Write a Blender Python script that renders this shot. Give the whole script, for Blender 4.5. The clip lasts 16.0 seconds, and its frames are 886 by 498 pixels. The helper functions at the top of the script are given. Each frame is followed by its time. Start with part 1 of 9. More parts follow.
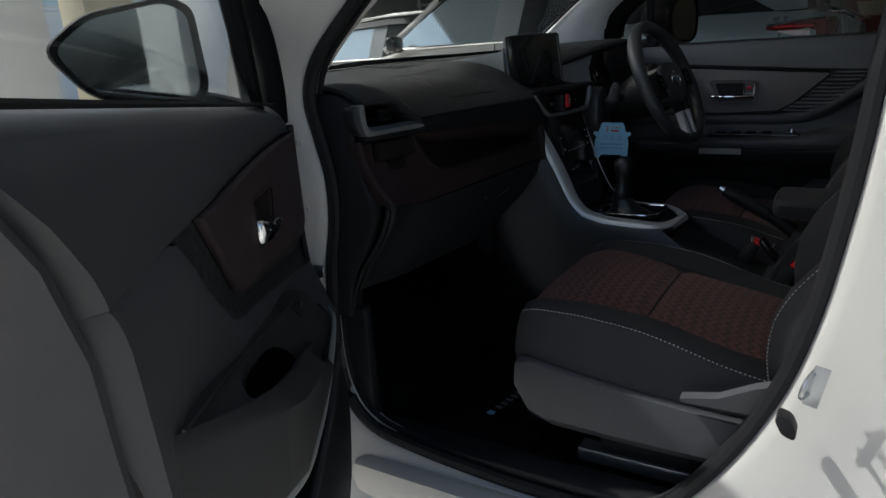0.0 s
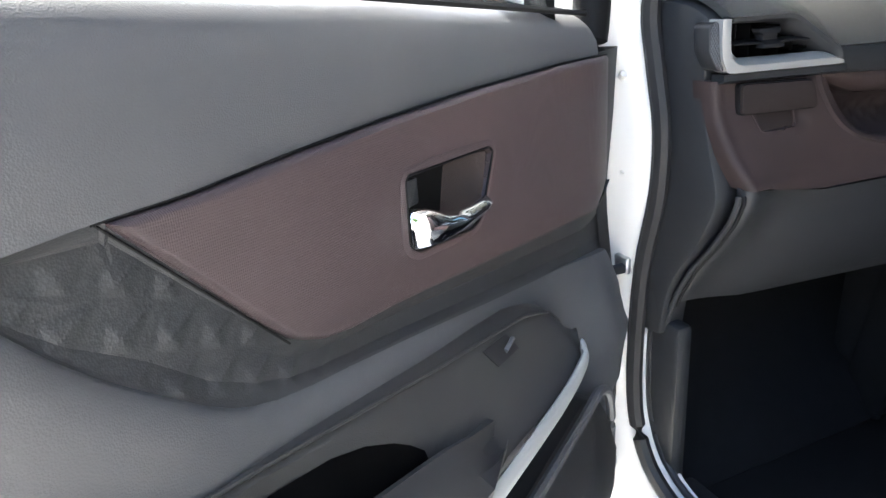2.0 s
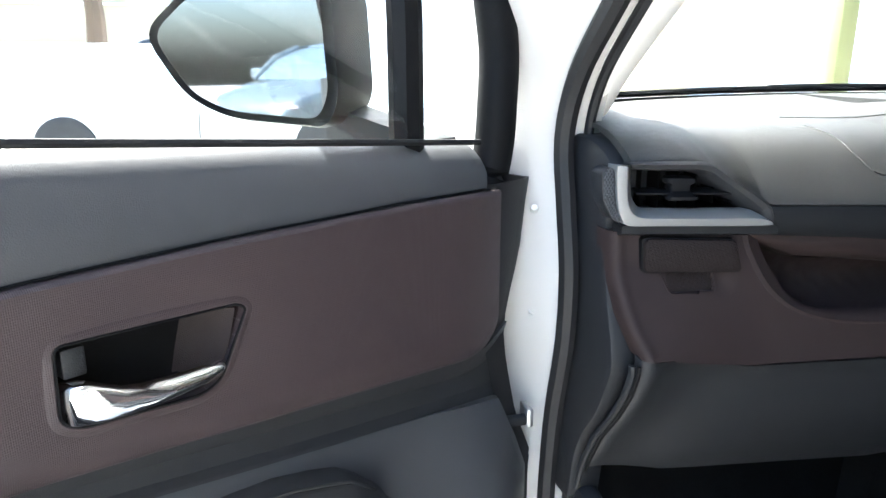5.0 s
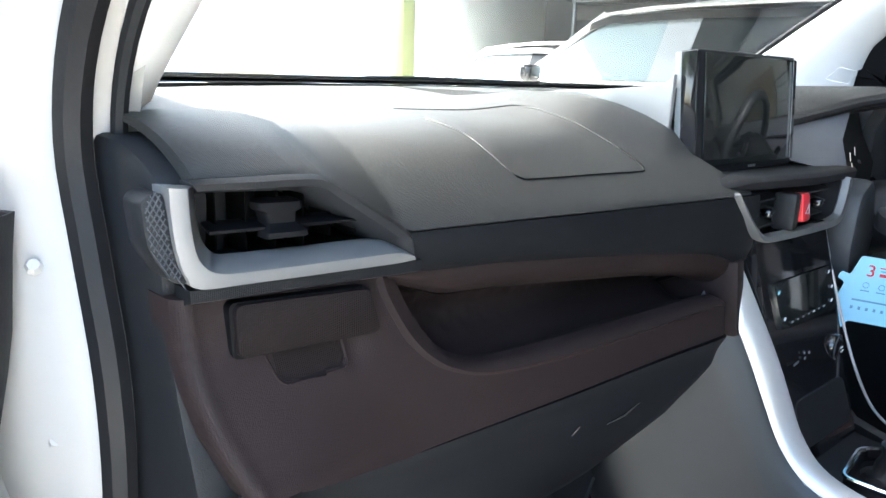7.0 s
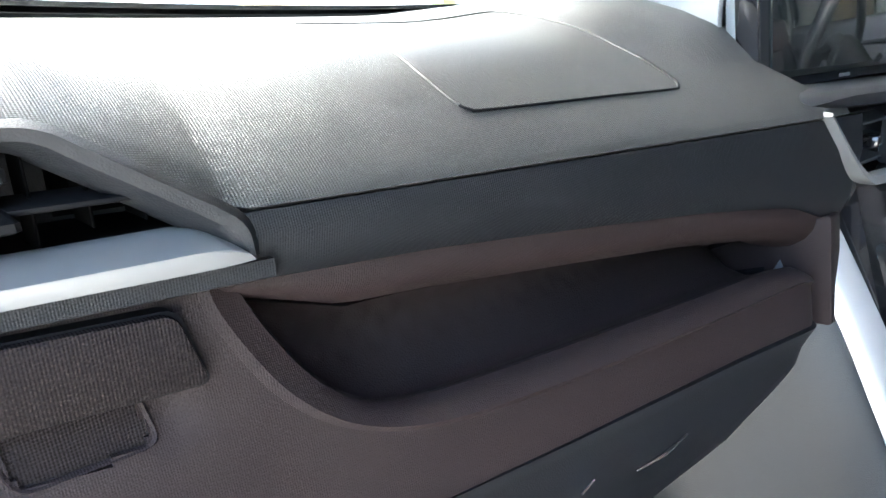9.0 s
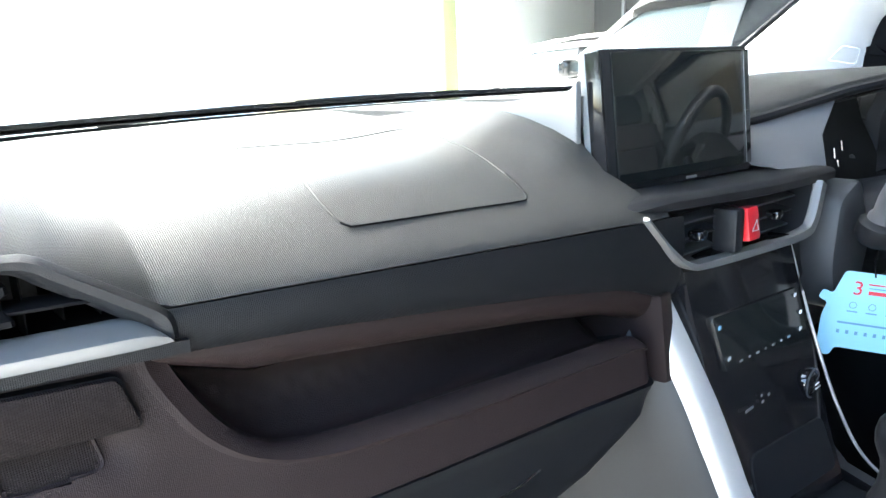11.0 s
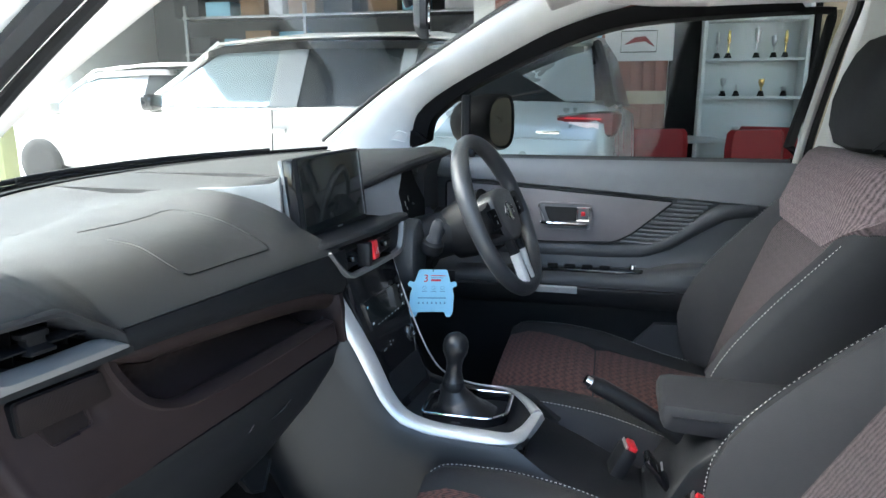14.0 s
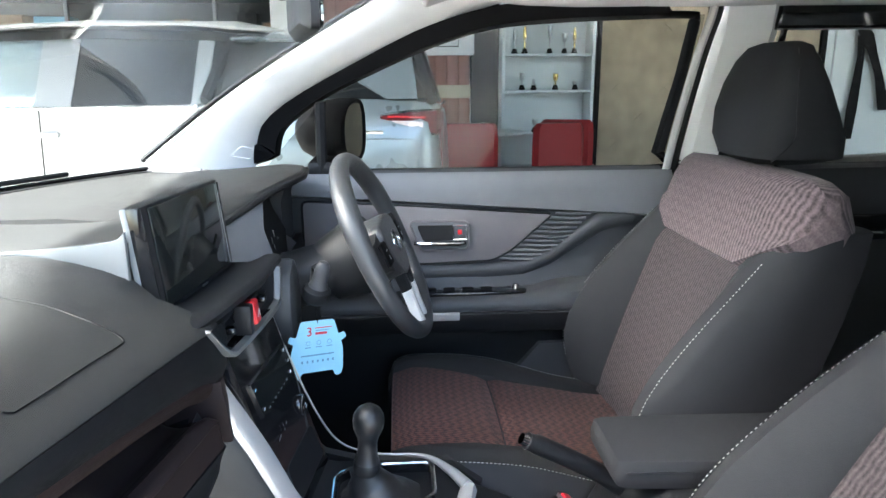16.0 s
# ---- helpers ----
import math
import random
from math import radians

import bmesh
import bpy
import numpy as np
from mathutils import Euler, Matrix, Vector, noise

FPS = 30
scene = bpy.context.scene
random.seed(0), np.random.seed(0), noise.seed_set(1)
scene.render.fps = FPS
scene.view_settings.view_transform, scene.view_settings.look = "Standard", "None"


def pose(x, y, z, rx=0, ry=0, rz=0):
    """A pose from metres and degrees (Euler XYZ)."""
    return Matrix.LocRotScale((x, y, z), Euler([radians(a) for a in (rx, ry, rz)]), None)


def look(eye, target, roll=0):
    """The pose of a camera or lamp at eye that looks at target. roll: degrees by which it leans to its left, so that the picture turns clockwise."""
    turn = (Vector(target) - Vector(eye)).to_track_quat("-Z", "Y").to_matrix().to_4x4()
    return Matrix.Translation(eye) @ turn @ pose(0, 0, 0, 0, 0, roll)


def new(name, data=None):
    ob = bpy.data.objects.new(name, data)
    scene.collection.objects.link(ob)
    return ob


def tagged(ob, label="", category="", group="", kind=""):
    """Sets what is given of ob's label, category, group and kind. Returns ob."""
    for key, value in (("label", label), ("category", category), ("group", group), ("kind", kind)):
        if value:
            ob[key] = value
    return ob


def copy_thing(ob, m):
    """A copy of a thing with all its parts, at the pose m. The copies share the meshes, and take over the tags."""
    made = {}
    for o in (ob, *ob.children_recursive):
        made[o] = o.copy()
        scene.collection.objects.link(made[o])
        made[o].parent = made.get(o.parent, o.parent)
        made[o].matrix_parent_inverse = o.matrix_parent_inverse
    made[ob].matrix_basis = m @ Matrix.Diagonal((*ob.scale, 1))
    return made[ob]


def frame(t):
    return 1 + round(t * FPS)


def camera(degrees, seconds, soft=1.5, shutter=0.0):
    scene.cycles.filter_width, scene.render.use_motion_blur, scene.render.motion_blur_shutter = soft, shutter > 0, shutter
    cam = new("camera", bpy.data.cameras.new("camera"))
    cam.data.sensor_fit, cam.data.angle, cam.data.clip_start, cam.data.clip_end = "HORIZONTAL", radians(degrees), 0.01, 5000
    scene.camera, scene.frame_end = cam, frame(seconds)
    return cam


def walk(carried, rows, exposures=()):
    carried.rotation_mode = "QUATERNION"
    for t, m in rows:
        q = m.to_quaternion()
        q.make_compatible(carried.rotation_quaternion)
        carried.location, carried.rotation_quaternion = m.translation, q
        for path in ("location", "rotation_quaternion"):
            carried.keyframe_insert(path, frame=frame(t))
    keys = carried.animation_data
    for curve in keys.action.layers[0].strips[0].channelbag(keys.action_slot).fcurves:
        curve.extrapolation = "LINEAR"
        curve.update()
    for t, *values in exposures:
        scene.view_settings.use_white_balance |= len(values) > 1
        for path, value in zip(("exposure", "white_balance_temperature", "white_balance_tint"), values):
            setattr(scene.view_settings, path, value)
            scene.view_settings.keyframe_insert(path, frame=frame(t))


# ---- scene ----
cam = camera(65.9, 16.0)
METRES, EYE, TILT, LEAN, TURN = 2.4, 1.10, -16.821, 4.114, -58.884
ROWS = [
    (0.0, 0.0, 0.0, 0.0, -0.0, 0.0, -0.0),
    (0.5, 0.0093, 0.0487, 0.006, 6.64, -1.13, -2.09),
    (1.0, 0.0084, 0.112, 0.0149, 14.68, -2.99, -4.53),
    (1.5, 0.0093, 0.163, 0.0225, 24.41, -6.49, -7.22),
    (2.0, 0.0208, 0.1872, 0.0346, 33.83, -8.82, -9.0),
    (2.5, 0.0451, 0.2072, 0.0474, 43.97, -10.83, -10.6),
    (3.0, 0.0671, 0.2156, 0.0624, 51.3, -11.77, -12.93),
    (3.2, 0.0794, 0.2158, 0.0643, 53.4, -11.21, -13.56),
    (4.25, 0.0955, 0.2457, 0.0813, 54.22, -8.8637, -15.6325),
    (5.3, 0.066, 0.3002, 0.092, 35.54, -3.81, -13.67),
    (5.5, 0.0554, 0.3157, 0.0948, 30.43, -2.71, -13.17),
    (6.0, 0.0395, 0.3417, 0.1005, 18.97, -0.58, -11.25),
    (6.5, 0.0325, 0.3622, 0.1044, 11.97, 0.68, -10.0),
    (7.0, 0.0278, 0.3915, 0.1051, 10.04, 1.6, -9.28),
    (7.5, 0.0235, 0.4249, 0.1088, 11.03, 1.25, -8.08),
    (8.0, 0.0273, 0.4517, 0.1106, 12.3, -0.36, -7.11),
    (8.2, 0.0317, 0.4594, 0.1128, 12.79, -0.82, -6.54),
    (9.25, 0.0462, 0.4899, 0.1164, 15.73, -2.5838, -5.9912),
    (10.3, 0.0714, 0.4725, 0.1243, 16.75, -1.19, -6.44),
    (10.5, 0.0763, 0.4677, 0.1281, 16.7, -0.32, -6.42),
    (11.0, 0.0938, 0.4432, 0.1339, 15.95, 0.95, -6.23),
    (11.5, 0.1026, 0.4046, 0.1359, 11.75, 3.28, -6.27),
    (12.0, 0.0984, 0.3579, 0.1336, 5.9, 5.24, -5.31),
    (12.5, 0.0886, 0.3259, 0.1252, -0.26, 4.87, -4.01),
    (13.0, 0.071, 0.2885, 0.1155, -6.51, 5.06, -2.09),
    (13.5, 0.0505, 0.2539, 0.1192, -12.58, 4.52, -0.31),
    (14.0, 0.0238, 0.2399, 0.1252, -18.05, 4.04, 1.54),
    (14.5, 0.0006, 0.2343, 0.1326, -24.15, 4.16, 3.58),
    (15.0, -0.0093, 0.2463, 0.1377, -28.48, 3.15, 5.79),
    (15.5, -0.0069, 0.2839, 0.1505, -32.26, 2.5, 6.96),
    (16.0, -0.0005, 0.351, 0.1717, -34.5, 2.16, 6.57),
]
EXPOSURES = [(0.0, 0.4, 6000, 4), (0.5, 1.65, 5900, 3), (1.0, 2.95, 6100, 5), (1.5, 3.75, 6250, 7), (2.0, 4.12, 6250, 7), (2.5, 4.4, 6250, 7), (3.2, 4.4, 6200, 6), (5.5, 3.75, 5950, 4), (6.2, 4.0, 5950, 4), (7.2, 4.0, 5950, 4), (8.0, 4.4, 5950, 4), (10.3, 4.7, 5950, 4), (11.0, 4.4, 5900, 3), (11.7, 3.75, 5850, 2),
             (12.5, 3.15, 5750, 1), (13.5, 3.35, 5750, 1), (14.5, 3.6, 5800, 2), (16.0, 3.9, 5900, 4)]
walk(cam, [(t, pose(-1.73, 0, EYE, TILT, LEAN, TURN) @ pose(METRES * x, METRES * y, METRES * z, 90 + pitch, roll, yaw)) for t, x, y, z, yaw, pitch, roll in ROWS], EXPOSURES)

# ---------------------------------------------------------------- world and light
SUN_EL, SUN_AZ = radians(50), radians(-12)
world = bpy.data.worlds.new("sky")
scene.world = world
world.use_nodes = True
wn = world.node_tree
sky = wn.nodes.new("ShaderNodeTexSky")
sky.sky_type = 'NISHITA'
sky.sun_disc = False
sky.sun_elevation = SUN_EL
sky.sun_rotation = SUN_AZ
sky.dust_density = 5.0
sky.air_density = 1.0
wn.nodes["Background"].inputs[1].default_value = 0.15
wn.links.new(sky.outputs[0], wn.nodes["Background"].inputs[0])
sun = new("sun", bpy.data.lights.new("sun", 'SUN'))
sun.data.energy = 3.5
sun.data.angle = radians(0.8)
sun.data.color = (1.0, 0.95, 0.88)
sun.matrix_world = look((math.sin(SUN_AZ) * 30, math.cos(SUN_AZ) * 30, 30 * math.tan(SUN_EL)), (0, 0, 0))

# ---------------------------------------------------------------- materials


def mat(name, base, rough=0.5, metal=0.0, var=0.12, scale=30.0, bump=0.0, bscale=200.0, coat=0.0, spec=0.36, voronoi=False, rvar=0.08):
    """A surface with variation at two scales and a fine relief."""
    m = bpy.data.materials.new(name)
    m.use_nodes = True
    nt = m.node_tree
    b = nt.nodes["Principled BSDF"]
    tc = nt.nodes.new("ShaderNodeTexCoord")
    n1 = nt.nodes.new("ShaderNodeTexNoise")
    n1.inputs["Scale"].default_value = scale
    n1.inputs["Detail"].default_value = 6
    n2 = nt.nodes.new("ShaderNodeTexNoise")
    n2.inputs["Scale"].default_value = scale / 9
    n2.inputs["Detail"].default_value = 3
    nt.links.new(tc.outputs["Object"], n1.inputs["Vector"])
    nt.links.new(tc.outputs["Object"], n2.inputs["Vector"])
    add = nt.nodes.new("ShaderNodeMath")
    add.operation = 'ADD'
    nt.links.new(n1.outputs["Fac"], add.inputs[0])
    nt.links.new(n2.outputs["Fac"], add.inputs[1])
    ramp = nt.nodes.new("ShaderNodeMapRange")
    ramp.inputs["From Min"].default_value = 0.6
    ramp.inputs["From Max"].default_value = 1.4
    nt.links.new(add.outputs[0], ramp.inputs["Value"])
    mix = nt.nodes.new("ShaderNodeMix")
    mix.data_type = 'RGBA'
    mix.inputs["A"].default_value = (*[c * (1 - var) for c in base], 1)
    mix.inputs["B"].default_value = (*[min(1, c * (1 + var)) for c in base], 1)
    nt.links.new(ramp.outputs[0], mix.inputs["Factor"])
    nt.links.new(mix.outputs["Result"], b.inputs["Base Color"])
    rr = nt.nodes.new("ShaderNodeMapRange")
    rr.inputs["To Min"].default_value = max(0.02, rough - rvar)
    rr.inputs["To Max"].default_value = min(1, rough + rvar)
    nt.links.new(n2.outputs["Fac"], rr.inputs["Value"])
    nt.links.new(rr.outputs[0], b.inputs["Roughness"])
    b.inputs["Metallic"].default_value = metal
    b.inputs["Coat Weight"].default_value = coat
    b.inputs["Coat Roughness"].default_value = 0.05
    b.inputs["Specular IOR Level"].default_value = spec
    if bump:
        bp = nt.nodes.new("ShaderNodeBump")
        bp.inputs["Strength"].default_value = bump
        bp.inputs["Distance"].default_value = 0.001
        if voronoi:
            g = nt.nodes.new("ShaderNodeTexVoronoi")
            g.inputs["Scale"].default_value = bscale
            out = g.outputs["Distance"]
        else:
            g = nt.nodes.new("ShaderNodeTexNoise")
            g.inputs["Scale"].default_value = bscale
            g.inputs["Detail"].default_value = 4
            out = g.outputs["Fac"]
        nt.links.new(tc.outputs["Object"], g.inputs["Vector"])
        nt.links.new(out, bp.inputs["Height"])
        nt.links.new(bp.outputs[0], b.inputs["Normal"])
    return m


def weave(name, dark, light, rib=0.0065, dash=0.017, cut=0.2, rough=0.9):
    """Woven cloth: wavy ribs along the seat, broken into short dashes."""
    m = mat(name, dark, rough, bump=0.0)
    nt = m.node_tree
    b = nt.nodes["Principled BSDF"]
    tc = nt.nodes.new("ShaderNodeTexCoord")
    sep = nt.nodes.new("ShaderNodeSeparateXYZ")
    nt.links.new(tc.outputs["Object"], sep.inputs[0])

    def calc(op, a, b_=None):
        n = nt.nodes.new("ShaderNodeMath")
        n.operation = op
        for k, v in enumerate((a, b_)):
            if v is None:
                continue
            if isinstance(v, (int, float)):
                n.inputs[k].default_value = v
            else:
                nt.links.new(v, n.inputs[k])
        return n.outputs[0]

    grain = nt.nodes.new("ShaderNodeTexNoise")
    grain.inputs["Scale"].default_value = 260
    grain.inputs["Detail"].default_value = 4
    nt.links.new(tc.outputs["Object"], grain.inputs["Vector"])
    length = calc('SUBTRACT', sep.outputs["Z"], sep.outputs["Y"])
    waver = calc('MULTIPLY', calc('SINE', calc('MULTIPLY', length, 2 * math.pi / 0.046)), 0.7)
    ribs = calc('SINE', calc('ADD', calc('MULTIPLY', sep.outputs["X"], 2 * math.pi / rib), waver))
    cross = calc('SINE', calc('ADD', calc('MULTIPLY', length, 2 * math.pi / dash), calc('MULTIPLY', calc('SINE', calc('MULTIPLY', sep.outputs["X"], 2 * math.pi / (rib * 4))), 1.4)))
    tone = calc('ADD', calc('ADD', calc('MULTIPLY', ribs, 0.26), calc('MULTIPLY', cross, cut)), calc('MULTIPLY', grain.outputs["Fac"], 1.0))
    mr = nt.nodes.new("ShaderNodeMapRange")
    mr.inputs["From Min"].default_value = 0.05
    mr.inputs["From Max"].default_value = 1.0
    nt.links.new(tone, mr.inputs["Value"])
    mix = nt.nodes.new("ShaderNodeMix")
    mix.data_type = 'RGBA'
    mix.inputs["A"].default_value = (*dark, 1)
    mix.inputs["B"].default_value = (*light, 1)
    nt.links.new(mr.outputs[0], mix.inputs["Factor"])
    nt.links.new(mix.outputs["Result"], b.inputs["Base Color"])
    bp = nt.nodes.new("ShaderNodeBump")
    bp.inputs["Strength"].default_value = 0.7
    bp.inputs["Distance"].default_value = 0.0016
    nt.links.new(tone, bp.inputs["Height"])
    nt.links.new(bp.outputs[0], b.inputs["Normal"])
    b.inputs["Sheen Weight"].default_value = 0.06
    return m


def knurled(m, pitch, depth=0.4, height=0.0006):
    """Adds a regular pressed diamond grain to a plastic's relief."""
    nt = m.node_tree
    bp = [n for n in nt.nodes if n.type == 'BUMP'][-1]
    tc = nt.nodes.new("ShaderNodeTexCoord")
    mul = nt.nodes.new("ShaderNodeMath")
    mul.operation = 'MULTIPLY'
    for k, way in enumerate(((1.0, 0.8, 0.8), (1.0, -0.8, -0.8))):
        dot = nt.nodes.new("ShaderNodeVectorMath")
        dot.operation = 'DOT_PRODUCT'
        dot.inputs[1].default_value = [c * 2 * math.pi / (1.28 * pitch) for c in way]
        sn = nt.nodes.new("ShaderNodeMath")
        sn.operation = 'SINE'
        nt.links.new(tc.outputs["Object"], dot.inputs[0])
        nt.links.new(dot.outputs["Value"], sn.inputs[0])
        nt.links.new(sn.outputs[0], mul.inputs[k])
    b2 = nt.nodes.new("ShaderNodeBump")
    b2.inputs["Strength"].default_value = depth
    b2.inputs["Distance"].default_value = height
    nt.links.new(mul.outputs[0], b2.inputs["Height"])
    nt.links.new(bp.outputs[0], b2.inputs["Normal"])
    nt.links.new(b2.outputs[0], nt.nodes["Principled BSDF"].inputs["Normal"])
    return m


def glass(name, tint=(1, 1, 1), gloss=0.08, rim=0.3):
    """Thin clear glass: mostly see-through with a weak mirror."""
    m = bpy.data.materials.new(name)
    m.use_nodes = True
    nt = m.node_tree
    nt.nodes.remove(nt.nodes["Principled BSDF"])
    tr = nt.nodes.new("ShaderNodeBsdfTransparent")
    tr.inputs[0].default_value = (*tint, 1)
    gl = nt.nodes.new("ShaderNodeBsdfGlossy")
    gl.inputs["Roughness"].default_value = 0.01
    lw = nt.nodes.new("ShaderNodeLayerWeight")
    lw.inputs[0].default_value = 0.5
    pw = nt.nodes.new("ShaderNodeMath")
    pw.operation = 'POWER'
    pw.inputs[1].default_value = 4.0
    nt.links.new(lw.outputs["Facing"], pw.inputs[0])
    fr = nt.nodes.new("ShaderNodeMapRange")
    fr.inputs["To Min"].default_value = gloss * 0.4
    fr.inputs["To Max"].default_value = rim
    nt.links.new(pw.outputs[0], fr.inputs["Value"])
    mx = nt.nodes.new("ShaderNodeMixShader")
    nt.links.new(fr.outputs[0], mx.inputs[0])
    nt.links.new(tr.outputs[0], mx.inputs[1])
    nt.links.new(gl.outputs[0], mx.inputs[2])
    nt.links.new(mx.outputs[0], nt.nodes["Material Output"].inputs[0])
    return m


M_PAD = mat("grained_black_plastic", (0.0272, 0.0274, 0.0262), 0.44, bump=0.25, bscale=900, voronoi=True, var=0.08)
knurled(M_PAD, 0.0021, 0.42, 0.0008)
M_DARK = mat("black_plastic", (0.0115, 0.0121, 0.0136), 0.52, spec=0.25, bump=0.2, bscale=1000, voronoi=True, var=0.1)
M_BAND = mat("textured_black_band", (0.0085, 0.0092, 0.0106), 0.5, spec=0.15, bump=0.15, bscale=1000, voronoi=True, var=0.1)
M_GREY = mat("soft_grey_plastic", (0.041, 0.042, 0.046), 0.5, bump=0.15, bscale=1000, voronoi=True, var=0.08)
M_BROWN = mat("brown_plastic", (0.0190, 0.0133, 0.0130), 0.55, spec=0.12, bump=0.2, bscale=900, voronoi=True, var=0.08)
# grey-brown raised to make up for light missing on the driver door
M_DOORGREY_LIT = mat("lightened_grey_brown_plastic", (0.150, 0.139, 0.142), 0.5, bump=0.25, bscale=520, voronoi=True, var=0.06)
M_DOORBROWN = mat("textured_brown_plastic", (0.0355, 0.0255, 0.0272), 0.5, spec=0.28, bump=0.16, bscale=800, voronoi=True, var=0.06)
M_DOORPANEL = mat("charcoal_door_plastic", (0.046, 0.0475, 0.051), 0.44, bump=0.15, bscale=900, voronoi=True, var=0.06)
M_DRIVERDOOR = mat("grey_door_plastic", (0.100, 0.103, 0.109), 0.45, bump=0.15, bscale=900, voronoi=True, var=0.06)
M_WHEEL = mat("black_wheel_grain", (0.046, 0.0475, 0.050), 0.36, spec=0.55, bump=0.2, bscale=1000, voronoi=True, var=0.08)
M_FLANK = mat("console_side_plastic", (0.0092, 0.0098, 0.0112), 0.40, spec=0.42, bump=0.15, bscale=1000, voronoi=True, var=0.08)
# grey vinyl, also lightened in place of light from the doorway
M_DOORPAD_LIT = mat("lightened_grey_door_pad_vinyl", (0.140, 0.144, 0.152), 0.48, bump=0.2, bscale=800, voronoi=True, var=0.06)
M_FLAP = mat("dark_ribbed_flap_plastic", (0.0115, 0.0085, 0.0082), 0.6, spec=0.08, bump=0.12, bscale=1100, voronoi=True, var=0.06)
M_TRAY = mat("dark_brown_quilted_plastic", (0.019, 0.0135, 0.013), 0.6, spec=0.15, bump=0.2, bscale=900, voronoi=True, var=0.08)
M_KNOB = mat("black_gear_leather", (0.012, 0.012, 0.013), 0.34, spec=0.5, bump=0.25, bscale=900, voronoi=True)
M_LEATHER = mat("embossed_black_vinyl", (0.0185, 0.0192, 0.021), 0.5, spec=0.3, bump=0.15, bscale=800, voronoi=True)
M_SILVER = mat("satin_silver_trim", (0.45, 0.45, 0.445), 0.30, metal=0.5, var=0.03, rvar=0.05)
M_CHEEK = mat("pale_satin_silver", (0.205, 0.215, 0.22), 0.42, metal=0.2, var=0.03, rvar=0.05)
M_ARMREST = mat("charcoal_armrest_plastic", (0.0225, 0.0222, 0.0222), 0.55, spec=0.3, bump=0.15, bscale=900, voronoi=True, var=0.06)
M_TRIM = mat("satin_vent_trim", (0.150, 0.150, 0.147), 0.38, metal=0.25, var=0.03, rvar=0.05)
M_BRIGHT = mat("bright_satin_metal", (0.72, 0.72, 0.71), 0.3, metal=0.3, var=0.03, rvar=0.04)
M_CHROME = mat("chrome", (0.85, 0.85, 0.86), 0.08, metal=1.0, var=0.02, rvar=0.03)
M_GLOSS = mat("gloss_black", (0.008, 0.008, 0.009), 0.08, coat=0.6, var=0.1, rvar=0.03)
M_SCREEN = mat("dark_display_glass", (0.010, 0.012, 0.012), 0.05, coat=0.25, var=0.05, rvar=0.01)
M_RUBBER = mat("black_rubber", (0.010, 0.010, 0.011), 0.55, spec=0.25, bump=0.2, bscale=300)
M_CARPET = mat("black_carpet", (0.006, 0.006, 0.0065), 0.95, spec=0.08, bump=1.0, bscale=900, var=0.35, scale=300)
M_WHITE = mat("white_car_paint", (0.45, 0.437, 0.415), 0.30, coat=0.25, spec=0.25, var=0.03, scale=6, rvar=0.05)
M_PILLAR = mat("light_grey_pillar_trim", (0.79, 0.78, 0.755), 0.6, bump=0.3, bscale=600, var=0.04)
M_HEAD = mat("pale_headliner_cloth", (0.60, 0.58, 0.55), 0.9, bump=0.5, bscale=700, var=0.05)
M_FABRIC = mat("black_seat_cloth", (0.0155, 0.0155, 0.0165), 0.85, bump=0.6, bscale=800, var=0.15, scale=200)
M_SIDECLOTH = mat("charcoal_seat_vinyl", (0.0235, 0.0238, 0.0265), 0.74, spec=0.22, bump=0.35, bscale=600, var=0.08)
M_WEAVE = weave("brown_patterned_cloth", (0.0095, 0.006, 0.0055), (0.125, 0.049, 0.038), rib=0.0060, dash=0.016)
# darker copy of the rosy cloth below: the backrest's shade as colour
M_WEAVE2_SHADED = weave("shaded_ribbed_cloth", (0.0165, 0.0128, 0.0133), (0.084, 0.066, 0.070), rib=0.0086, dash=0.026, cut=0.07)
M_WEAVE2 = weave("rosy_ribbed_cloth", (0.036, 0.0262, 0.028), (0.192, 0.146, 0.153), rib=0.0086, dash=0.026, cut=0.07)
M_STITCH = mat("white_thread", (0.36, 0.355, 0.345), 0.8)
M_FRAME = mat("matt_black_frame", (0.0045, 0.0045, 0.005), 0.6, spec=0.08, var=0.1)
# near-zero black that stands for deep shade inside hollows
M_SHADE = mat("painted_shade_black", (0.0015, 0.0015, 0.0016), 0.9, spec=0.02, var=0.1)
M_RED = mat("red_plastic", (0.55, 0.02, 0.03), 0.35, var=0.05)
M_CARD = mat("pale_blue_card", (0.33, 0.62, 0.78), 0.6, var=0.05)
M_PRINTRED = mat("red_print", (0.65, 0.05, 0.07), 0.6)
M_PRINTGREY = mat("blue_grey_print", (0.14, 0.28, 0.42), 0.6)
M_LABELWHITE = mat("white_print", (0.75, 0.78, 0.8), 0.5)
M_GLASS = glass("window_glass", (0.97, 0.985, 0.98))
M_TINT = glass("tinted_glass", (0.76, 0.77, 0.76), 0.02, 0.05)
M_PRIVACY = glass("dark_privacy_glass", (0.14, 0.15, 0.15))
M_MIRROR = mat("mirror_glass", (0.20, 0.215, 0.23), 0.02, metal=1.0, var=0.01, rvar=0.01)
M_SILVERCAR = mat("silver_blue_car_paint", (0.25, 0.29, 0.31), 0.28, metal=0.5, coat=0.4, var=0.03, rvar=0.04)
M_BACKGLASS = mat("black_tinted_car_glass", (0.012, 0.014, 0.015), 0.22, spec=0.2, var=0.1, rvar=0.02)
M_CARGLASS = mat("reflecting_car_glass", (0.34, 0.42, 0.45), 0.05, metal=0.6, coat=0.6, var=0.1, rvar=0.02)
